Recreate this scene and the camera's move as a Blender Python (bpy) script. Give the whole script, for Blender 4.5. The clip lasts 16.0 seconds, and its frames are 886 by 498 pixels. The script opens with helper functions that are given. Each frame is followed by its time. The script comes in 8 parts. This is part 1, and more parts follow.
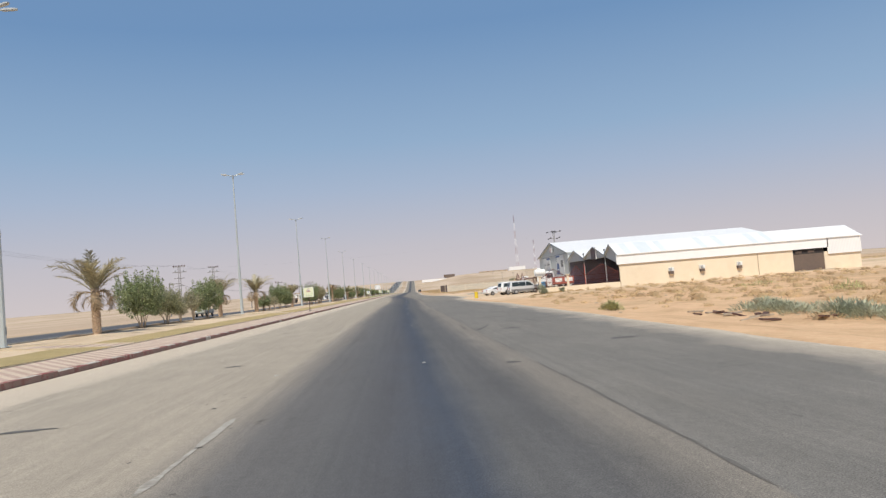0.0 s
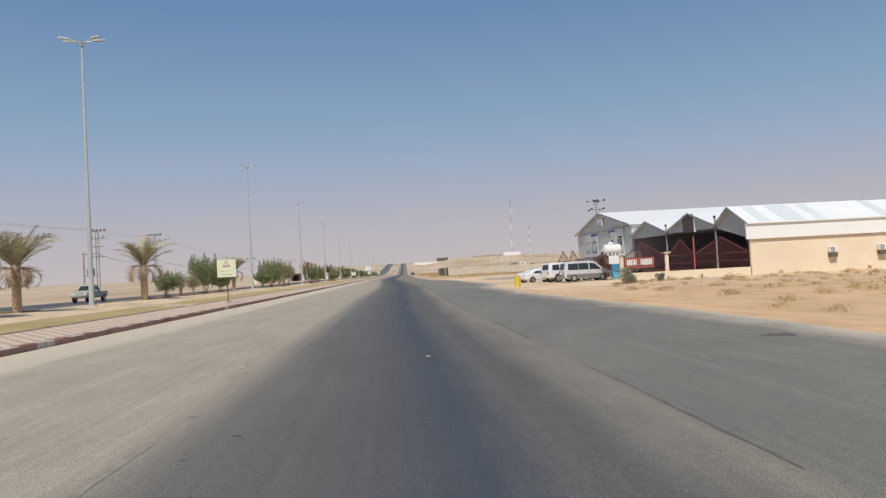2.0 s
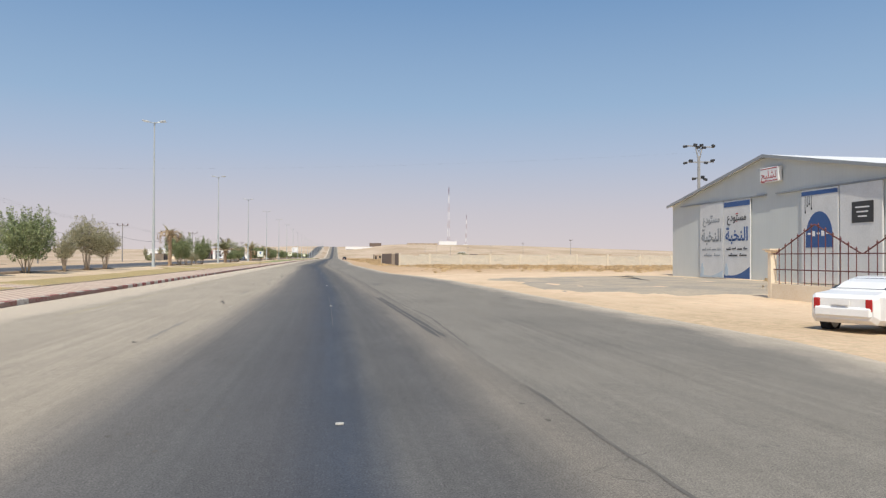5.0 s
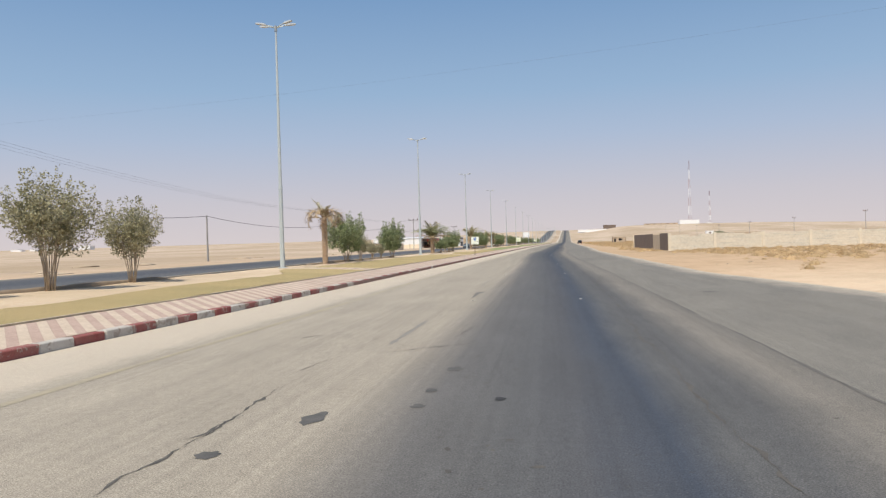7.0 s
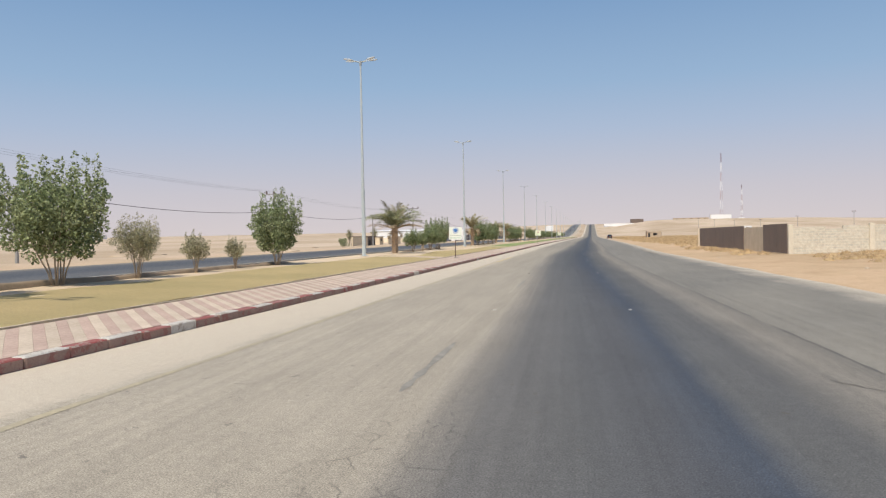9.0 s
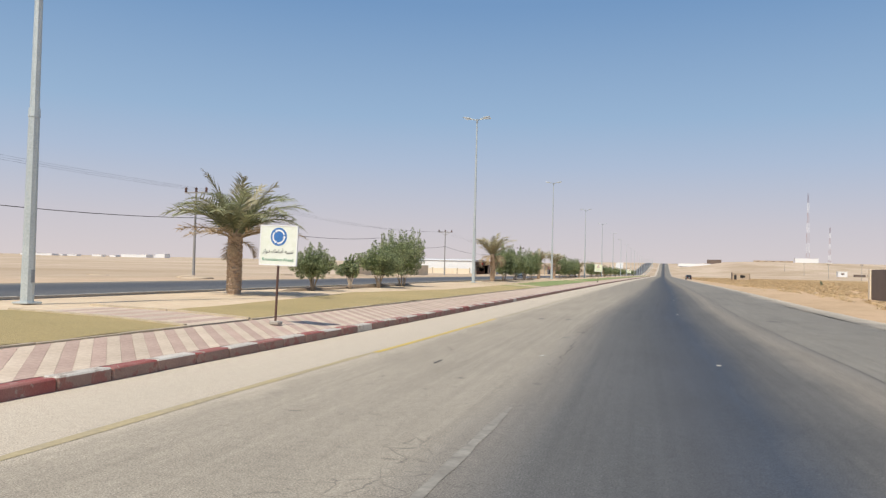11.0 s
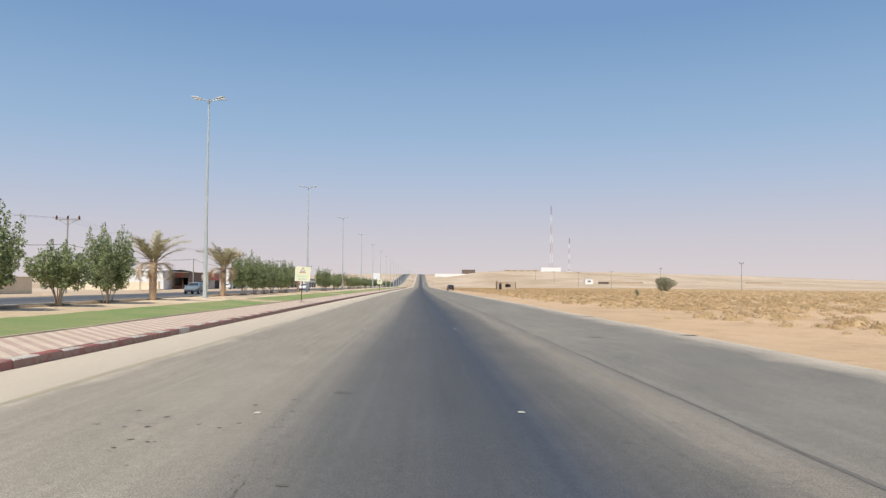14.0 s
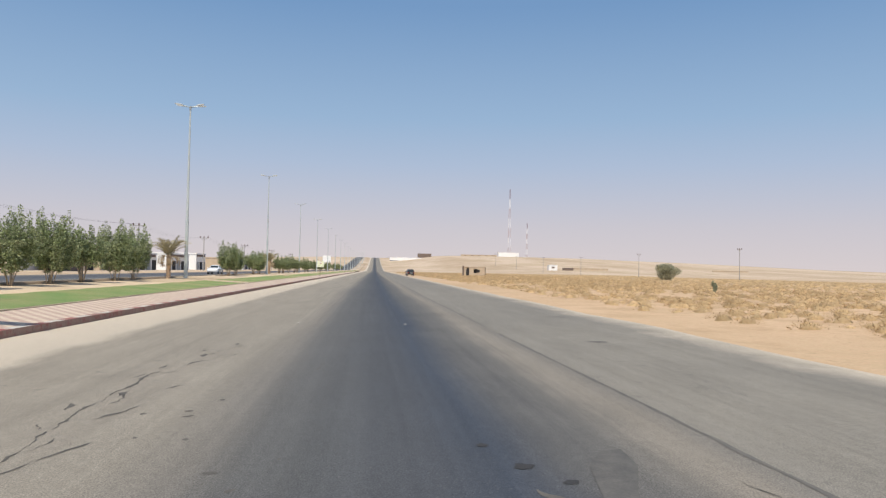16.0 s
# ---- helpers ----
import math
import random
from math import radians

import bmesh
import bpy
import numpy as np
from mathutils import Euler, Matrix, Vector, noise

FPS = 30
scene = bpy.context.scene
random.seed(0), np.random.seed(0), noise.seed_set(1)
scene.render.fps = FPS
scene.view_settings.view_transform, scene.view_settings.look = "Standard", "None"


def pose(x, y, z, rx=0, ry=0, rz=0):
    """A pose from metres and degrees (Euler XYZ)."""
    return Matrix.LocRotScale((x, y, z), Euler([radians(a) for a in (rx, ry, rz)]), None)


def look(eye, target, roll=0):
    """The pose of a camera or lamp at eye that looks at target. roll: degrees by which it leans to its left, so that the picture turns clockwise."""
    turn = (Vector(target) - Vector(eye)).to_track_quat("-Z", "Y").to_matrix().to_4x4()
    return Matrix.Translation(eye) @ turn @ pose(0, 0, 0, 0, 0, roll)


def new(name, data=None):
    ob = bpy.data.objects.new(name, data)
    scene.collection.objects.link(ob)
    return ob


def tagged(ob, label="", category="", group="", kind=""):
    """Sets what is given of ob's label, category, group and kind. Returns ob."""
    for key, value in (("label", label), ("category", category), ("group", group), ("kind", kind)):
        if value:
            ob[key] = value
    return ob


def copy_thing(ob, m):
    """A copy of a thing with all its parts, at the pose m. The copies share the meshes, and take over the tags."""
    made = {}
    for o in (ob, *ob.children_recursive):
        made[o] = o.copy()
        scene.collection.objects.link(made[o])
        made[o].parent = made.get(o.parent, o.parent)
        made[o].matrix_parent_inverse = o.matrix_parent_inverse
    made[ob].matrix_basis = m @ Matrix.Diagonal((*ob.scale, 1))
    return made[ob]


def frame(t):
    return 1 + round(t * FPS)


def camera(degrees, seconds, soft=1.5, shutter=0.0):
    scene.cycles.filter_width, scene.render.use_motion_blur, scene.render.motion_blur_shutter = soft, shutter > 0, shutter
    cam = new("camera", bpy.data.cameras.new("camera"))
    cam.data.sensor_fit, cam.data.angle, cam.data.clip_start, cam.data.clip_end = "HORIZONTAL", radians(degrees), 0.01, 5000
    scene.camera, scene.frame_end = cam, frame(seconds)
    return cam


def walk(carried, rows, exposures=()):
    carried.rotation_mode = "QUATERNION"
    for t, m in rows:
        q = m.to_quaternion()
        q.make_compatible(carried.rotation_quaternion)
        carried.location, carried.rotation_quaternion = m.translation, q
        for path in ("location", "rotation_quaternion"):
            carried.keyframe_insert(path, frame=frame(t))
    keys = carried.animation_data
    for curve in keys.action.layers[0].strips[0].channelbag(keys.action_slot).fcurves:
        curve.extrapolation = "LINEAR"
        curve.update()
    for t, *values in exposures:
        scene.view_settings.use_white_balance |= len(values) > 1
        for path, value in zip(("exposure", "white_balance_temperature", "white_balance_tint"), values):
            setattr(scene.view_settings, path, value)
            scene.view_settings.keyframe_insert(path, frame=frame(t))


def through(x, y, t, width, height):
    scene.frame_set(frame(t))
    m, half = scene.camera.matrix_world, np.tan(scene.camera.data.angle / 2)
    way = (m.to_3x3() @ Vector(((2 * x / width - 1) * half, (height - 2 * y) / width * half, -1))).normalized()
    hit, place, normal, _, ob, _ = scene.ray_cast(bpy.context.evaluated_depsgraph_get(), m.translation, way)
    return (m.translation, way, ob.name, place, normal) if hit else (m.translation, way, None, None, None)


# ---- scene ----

cam = camera(61.9, 16.0, soft=1.3)
PATH = [
    (0, (1.475, -1.345, 1.65), (1.586, 0.649, 1.755), -4.8),
    (0.5, (1.412, 8.6, 1.55), (1.529, 10.595, 1.633), -6.6),
    (1, (1.231, 18.479, 1.548), (1.35, 20.474, 1.62), -6.8),
    (1.5, (1.097, 28.336, 1.535), (1.222, 30.331, 1.602), -5.0),
    (2, (1.02, 38.184, 1.525), (1.149, 40.179, 1.585), -3.1),
    (2.5, (0.988, 48.06, 1.542), (1.111, 50.055, 1.605), -2.1),
    (3, (1.118, 58.1, 1.598), (1.23, 60.096, 1.664), -1.9),
    (3.2, (1.2, 62.114, 1.613), (1.303, 64.11, 1.677), -1.9),
    (5.3, (1.45, 104.0, 1.69), (1.774, 105.973, 1.706), 0.4),
    (5.5, (1.36, 107.8, 1.695), (1.657, 109.778, 1.706), 0.0),
    (6, (1.06, 117.0, 1.745), (1.127, 118.999, 1.754), -0.75),
    (6.5, (0.90, 126.76, 1.768), (0.68, 128.748, 1.763), -1.4),
    (7, (0.60, 136.82, 1.80), (0.292, 138.796, 1.787), -1.6),
    (7.5, (0.305, 146.92, 1.858), (-0.044, 148.889, 1.834), -1.65),
    (8, (-0.005, 157.12, 1.83), (-0.374, 159.086, 1.796), -1.55),
    (8.5, (-0.34, 167.34, 1.838), (-0.70, 169.307, 1.802), -1.3),
    (8.7, (-0.455, 171.36, 1.85), (-0.814, 173.328, 1.816), -1.2),
    (10.8, (-1.439, 213.308, 1.707), (-1.986, 215.232, 1.728), 1.1),
    (11, (-1.482, 217.205, 1.683), (-2.032, 219.127, 1.738), 1.4),
    (11.5, (-1.629, 226.988, 1.655), (-2.173, 228.91, 1.747), 1.6),
    (12, (-1.665, 236.768, 1.561), (-2.14, 238.708, 1.67), 1.6),
    (12.5, (-1.689, 246.628, 1.617), (-1.968, 248.605, 1.735), 1.3),
    (13, (-1.521, 256.517, 1.626), (-1.625, 258.51, 1.749), 0.9),
    (13.5, (-1.426, 266.682, 1.615), (-1.421, 268.679, 1.725), 0.5),
    (14, (-1.322, 276.674, 1.609), (-1.238, 278.67, 1.708), 0.3),
    (14.5, (-1.157, 286.857, 1.556), (-1.034, 288.851, 1.639), 0.2),
    (15, (-0.994, 296.846, 1.645), (-0.829, 298.838, 1.714), 0.3),
    (15.5, (-0.802, 306.893, 1.746), (-0.609, 308.883, 1.811), 0.7),
    (16, (-0.726, 316.923, 1.721), (-0.519, 318.911, 1.779), 1.1),
]
EXPOSURE = [(0, 0.29), (0.5, 0.22), (1, 0.15), (2.4, 0.10), (2.7, 0.22), (3.2, 0.25), (5.3, 0.40), (8.5, 0.4), (11, 0.4), (12, 0.41), (13, 0.44), (14.5, 0.45), (16, 0.42)]
walk(cam, [(t, look(eye, target, roll)) for t, eye, target, roll in PATH], EXPOSURE)

# ---- world, sun and exposure ----
SUN_EL, SUN_AZ = 54.0, 194.0
world = bpy.data.worlds.new("desert_sky")
scene.world = world
world.use_nodes = True
wn = world.node_tree.nodes
sky = wn.new("ShaderNodeTexSky")
sky.sky_type = "NISHITA"
sky.sun_disc = False
sky.sun_elevation, sky.sun_rotation = radians(SUN_EL), radians(SUN_AZ)
sky.altitude, sky.air_density, sky.dust_density, sky.ozone_density = 300, 1.0, 0.8, 1.5
wn["Background"].inputs["Strength"].default_value = 0.10
world.node_tree.links.new(sky.outputs[0], wn["Background"].inputs["Color"])
# dusty haze that lies round the whole horizon and clears towards the zenith
haze = wn.new("ShaderNodeBackground")
up_axis = wn.new("ShaderNodeSeparateXYZ")
haze_tone, haze_depth = wn.new("ShaderNodeValToRGB"), wn.new("ShaderNodeMapRange")
world.node_tree.links.new(wn.new("ShaderNodeTexCoord").outputs["Generated"], up_axis.inputs[0])
world.node_tree.links.new(up_axis.outputs[2], haze_tone.inputs[0])
world.node_tree.links.new(up_axis.outputs[2], haze_depth.inputs["Value"])
for k, (at_height, tone) in enumerate(((0.0, (0.515, 0.46, 0.462)), (0.06, (0.445, 0.428, 0.468)), (0.14, (0.315, 0.383, 0.50)), (0.20, (0.236, 0.343, 0.488)), (0.34, (0.132, 0.238, 0.41)))):
    el = haze_tone.color_ramp.elements[k] if k < 2 else haze_tone.color_ramp.elements.new(at_height)
    el.position, el.color = at_height, (*tone, 1.0)
for k, v in (("From Min", 0.32), ("From Max", 0.62), ("To Min", 0.0), ("To Max", 1.0)):
    haze_depth.inputs[k].default_value = v
haze_mix = wn.new("ShaderNodeMixShader")
world.node_tree.links.new(haze_tone.outputs[0], haze.inputs["Color"])
world.node_tree.links.new(haze_depth.outputs[0], haze_mix.inputs[0])
world.node_tree.links.new(haze.outputs[0], haze_mix.inputs[1])
world.node_tree.links.new(wn["Background"].outputs[0], haze_mix.inputs[2])
world.node_tree.links.new(haze_mix.outputs[0], wn["World Output"].inputs["Surface"])
sun_dir = Vector((math.sin(radians(SUN_AZ)) * math.cos(radians(SUN_EL)), math.cos(radians(SUN_AZ)) * math.cos(radians(SUN_EL)), math.sin(radians(SUN_EL))))
sun = new("sun", bpy.data.lights.new("sun", "SUN"))
sun.data.energy, sun.data.angle, sun.data.color = 3.2, radians(0.53), (1.0, 0.94, 0.825)
sun.matrix_world = look(sun_dir * 100, (0, 0, 0))
scene.view_settings.exposure = 0.0

# ---- small tools ----
RNG = random.Random(7)


def lerp_table(table, v):
    for (a, p), (b, q) in zip(table, table[1:]):
        if v <= b:
            return p + (q - p) * max(0.0, (v - a)) / (b - a)
    return table[-1][1]


def smooth(a, b, v):
    k = min(1.0, max(0.0, (v - a) / (b - a)))
    return k * k * (3 - 2 * k)


def thing(name, at, label, category, group="", turn=0.0, kind=""):
    ob = new(name)
    ob.empty_display_size = 0.3
    ob.matrix_basis = pose(*at, 0, 0, turn)
    return tagged(ob, label, category, group, kind)


def finish(ob, bm, material, flat=True):
    me = bpy.data.meshes.new(ob if isinstance(ob, str) else ob.name)
    bm.to_mesh(me)
    bm.free()
    for m in material if isinstance(material, (list, tuple)) else [material]:
        me.materials.append(m)
    if not flat:
        me.polygons.foreach_set("use_smooth", [True] * len(me.polygons))
    return me


def part(name, bm, material, parent=None, label="", flat=True):
    me = finish(name, bm, material, flat)
    ob = new(name, me)
    ob.parent = parent
    return tagged(ob, label)


def share(name, me, parent, m):
    ob = new(name, me)
    ob.parent = parent
    ob.matrix_basis = m
    return ob


def raw(name, verts, faces, material, parent=None, label="", flat=True):
    me = bpy.data.meshes.new(name)
    me.from_pydata(verts, [], faces)
    me.materials.append(material)
    if not flat:
        me.polygons.foreach_set("use_smooth", [True] * len(me.polygons))
    ob = new(name, me)
    ob.parent = parent
    return tagged(ob, label)


def box(bm, c, s, m=None, bevel=0.0, mat=0):
    made = bmesh.ops.create_cube(bm, size=1.0)["verts"]
    for v in made:
        v.co = Vector((v.co.x * s[0] + c[0], v.co.y * s[1] + c[1], v.co.z * s[2] + c[2]))
    if bevel:
        edges = list({e for v in made for e in v.link_edges})
        made = list({v for f in bmesh.ops.bevel(bm, geom=edges, offset=bevel, segments=1, affect="EDGES")["faces"] for v in f.verts} | {v for v in made if v.is_valid})
    if m is not None:
        for v in made:
            v.co = m @ v.co
    if mat:
        for f in {f for v in made for f in v.link_faces}:
            f.material_index = mat
    return bm


def tube(bm, p0, p1, r0, r1=None, n=8, caps=True, spin=0.0):
    r1 = r0 if r1 is None else r1
    p0, p1 = Vector(p0), Vector(p1)
    turn = (p1 - p0).to_track_quat("Z", "Y").to_matrix()
    rings = []
    for p, r in ((p0, r0), (p1, r1)):
        rings.append([bm.verts.new(p + turn @ Vector((r * math.cos(2 * math.pi * (i + spin) / n), r * math.sin(2 * math.pi * (i + spin) / n), 0))) for i in range(n)])
    for i in range(n):
        bm.faces.new((rings[0][i], rings[0][(i + 1) % n], rings[1][(i + 1) % n], rings[1][i]))
    if caps:
        bm.faces.new(rings[0][::-1])
        bm.faces.new(rings[1])
    return bm


def chain(bm, points, radii, n=6):
    """A bent, tapered tube through the points."""
    rings = []
    for i, p in enumerate(points):
        a, b = Vector(points[max(0, i - 1)]), Vector(points[min(len(points) - 1, i + 1)])
        turn = (b - a).to_track_quat("Z", "Y").to_matrix()
        rings.append([bm.verts.new(Vector(p) + turn @ Vector((radii[i] * math.cos(2 * math.pi * k / n), radii[i] * math.sin(2 * math.pi * k / n), 0))) for k in range(n)])
    for a, b in zip(rings, rings[1:]):
        for k in range(n):
            bm.faces.new((a[k], a[(k + 1) % n], b[(k + 1) % n], b[k]))
    bm.faces.new(rings[0][::-1])
    bm.faces.new(rings[-1])
    return bm


def lathe(bm, profile, n=16, at=(0, 0, 0)):
    rings = [[bm.verts.new((at[0] + r * math.cos(2 * math.pi * k / n), at[1] + r * math.sin(2 * math.pi * k / n), at[2] + z)) for k in range(n)] for r, z in profile]
    for a, b in zip(rings, rings[1:]):
        for k in range(n):
            bm.faces.new((a[k], a[(k + 1) % n], b[(k + 1) % n], b[k]))
    bm.faces.new(rings[0][::-1])
    bm.faces.new(rings[-1])
    return bm


def prism(bm, outline, axis, a, b):
    """A flat outline of (u, v) pushed from a to b along axis: x (u=y, v=z), y (u=x, v=z) or z (u=x, v=y)."""
    put = {"x": lambda u, v, w: (w, u, v), "y": lambda u, v, w: (u, w, v), "z": lambda u, v, w: (u, v, w)}[axis]
    lo, hi = [bm.verts.new(put(u, v, a)) for u, v in outline], [bm.verts.new(put(u, v, b)) for u, v in outline]
    n = len(outline)
    made = [bm.faces.new(lo), bm.faces.new(hi[::-1])]
    for i in range(n):
        made.append(bm.faces.new((lo[(i + 1) % n], lo[i], hi[i], hi[(i + 1) % n])))
    bmesh.ops.recalc_face_normals(bm, faces=made)
    return bm


def words(name, text, size, material, parent, m, label="", depth=0.004, bold=0.0):
    cu = bpy.data.curves.new(name, "FONT")
    cu.resolution_u, cu.offset = 3, bold
    cu.body, cu.size, cu.extrude, cu.align_x, cu.align_y = text, size, depth, "CENTER", "CENTER"
    flatmesh = bpy.data.objects.new(name, cu)
    me = bpy.data.meshes.new_from_object(flatmesh)
    bpy.data.objects.remove(flatmesh)
    me.materials.clear()
    me.materials.append(material)
    ob = new(name, me)
    ob.parent = parent
    ob.matrix_basis = m
    return tagged(ob, label)


# ---- materials ----
def base(name, rough, metal=0.0, spec=0.5):
    m = bpy.data.materials.new(name)
    m.use_nodes = True
    b = m.node_tree.nodes["Principled BSDF"]
    b.inputs["Roughness"].default_value, b.inputs["Metallic"].default_value = rough, metal
    b.inputs["Specular IOR Level"].default_value = spec
    return m, m.node_tree, b


def rgba(c):
    return (c[0], c[1], c[2], 1.0)


def maths(nt, op, a, b=None, clamp=False):
    n = nt.nodes.new("ShaderNodeMath")
    n.operation, n.use_clamp = op, clamp
    for i, v in enumerate((a, b)):
        if v is None:
            continue
        if isinstance(v, (int, float)):
            n.inputs[i].default_value = v
        else:
            nt.links.new(v, n.inputs[i])
    return n.outputs[0]


def mixed(nt, fac, a, b, blend="MIX"):
    n = nt.nodes.new("ShaderNodeMix")
    n.data_type, n.blend_type = "RGBA", blend
    for sock, v in ((n.inputs["Factor"], fac), (n.inputs["A"], a), (n.inputs["B"], b)):
        pass
    for i, v in ((0, fac), (6, a), (7, b)):
        if isinstance(v, (int, float)):
            n.inputs[i].default_value = v
        elif isinstance(v, tuple):
            n.inputs[i].default_value = rgba(v)
        else:
            nt.links.new(v, n.inputs[i])
    return n.outputs[2]


def ramp(nt, fac, stops):
    n = nt.nodes.new("ShaderNodeValToRGB")
    e = n.color_ramp.elements
    while len(e) < len(stops):
        e.new(0.5)
    for el, (p, c) in zip(e, stops):
        el.position = p
        el.color = rgba(c) if isinstance(c, tuple) else (c, c, c, 1)
    nt.links.new(fac, n.inputs[0])
    return n.outputs[0]


def noise_at(nt, coord, scale, detail=3.0, rough=0.55, stretch=None):
    if stretch:
        mp = nt.nodes.new("ShaderNodeMapping")
        mp.inputs["Scale"].default_value = stretch
        nt.links.new(coord, mp.inputs["Vector"])
        coord = mp.outputs[0]
    n = nt.nodes.new("ShaderNodeTexNoise")
    n.inputs["Scale"].default_value, n.inputs["Detail"].default_value, n.inputs["Roughness"].default_value = scale, detail, rough
    nt.links.new(coord, n.inputs["Vector"])
    return n.outputs["Fac"]


def bumped(nt, b, height, strength, distance=0.02):
    n = nt.nodes.new("ShaderNodeBump")
    n.inputs["Strength"].default_value, n.inputs["Distance"].default_value = strength, distance
    nt.links.new(height, n.inputs["Height"])
    nt.links.new(n.outputs[0], b.inputs["Normal"])


def surface(name, c1, c2, rough=0.8, metal=0.0, s1=1.5, s2=30.0, bump=0.15, spec=0.4, rand=0.0, island=0.0, stretch=None):
    """A worn surface: a large blotchy change between two colours, a fine grain, and relief."""
    m, nt, b = base(name, rough, metal, spec)
    pos = nt.nodes.new("ShaderNodeTexCoord").outputs["Object"]
    big = noise_at(nt, pos, s1, 4.0, 0.6, stretch)
    fine = noise_at(nt, pos, s2, 3.0, 0.6, stretch)
    col = mixed(nt, ramp(nt, big, [(0.32, 0.0), (0.68, 1.0)]), c1, c2)
    col = mixed(nt, 0.5, col, ramp(nt, fine, [(0.25, 0.35), (0.75, 0.68)]), "OVERLAY")
    for amount, source in ((rand, ("ShaderNodeObjectInfo", "Random")), (island, ("ShaderNodeNewGeometry", "Random Per Island"))):
        if amount:
            r = nt.nodes.new(source[0]).outputs[source[1]]
            hsv = nt.nodes.new("ShaderNodeHueSaturation")
            nt.links.new(maths(nt, "ADD", maths(nt, "MULTIPLY", r, 2 * amount), 1 - amount), hsv.inputs["Value"])
            nt.links.new(col, hsv.inputs["Color"])
            col = hsv.outputs[0]
    nt.links.new(col, b.inputs["Base Color"])
    if bump:
        bumped(nt, b, fine, bump)
    return m


def leafy(name, c1, c2, through=0.3, rough=0.6, s1=0.9, rand=0.0, island=0.35):
    """Thin leaves or straw that let some light through."""
    m = surface(name, c1, c2, rough, s1=s1, s2=6, bump=0.0, rand=rand, island=island)
    nt = m.node_tree
    b, out = nt.nodes["Principled BSDF"], nt.nodes["Material Output"]
    glow, mix = nt.nodes.new("ShaderNodeBsdfTranslucent"), nt.nodes.new("ShaderNodeMixShader")
    nt.links.new(b.inputs["Base Color"].links[0].from_socket, glow.inputs["Color"])
    mix.inputs[0].default_value = through
    nt.links.new(b.outputs[0], mix.inputs[1])
    nt.links.new(glow.outputs[0], mix.inputs[2])
    nt.links.new(mix.outputs[0], out.inputs["Surface"])
    return m


def painted(name, paint, worn, bare, chips, rough=0.75):
    """Old paint on concrete: faded, and flaked off in patches down to the stone."""
    m, nt, b = base(name, rough, 0.0, 0.3)
    pos = nt.nodes.new("ShaderNodeNewGeometry").outputs["Position"]
    flake = noise_at(nt, pos, 3.2, 6.0, 0.75)
    fade = noise_at(nt, pos, 1.1, 4.0, 0.6)
    fine = noise_at(nt, pos, 45.0, 3.0, 0.7)
    col = mixed(nt, ramp(nt, fade, [(0.35, 0.0), (0.7, 1.0)]), paint, worn)
    col = mixed(nt, ramp(nt, flake, [(chips, 0.0), (chips + 0.04, 1.0)]), col, bare)
    col = mixed(nt, 0.6, col, ramp(nt, fine, [(0.25, 0.32), (0.75, 0.68)]), "OVERLAY")
    nt.links.new(col, b.inputs["Base Color"])
    bumped(nt, b, maths(nt, "ADD", fine, maths(nt, "MULTIPLY", flake, 1.5)), 0.3, 0.012)
    return m


def glassy(name, colour, rough=0.08):
    m, nt, b = base(name, rough, 0.0, 0.3)
    b.inputs["Base Color"].default_value = rgba(colour)
    return m


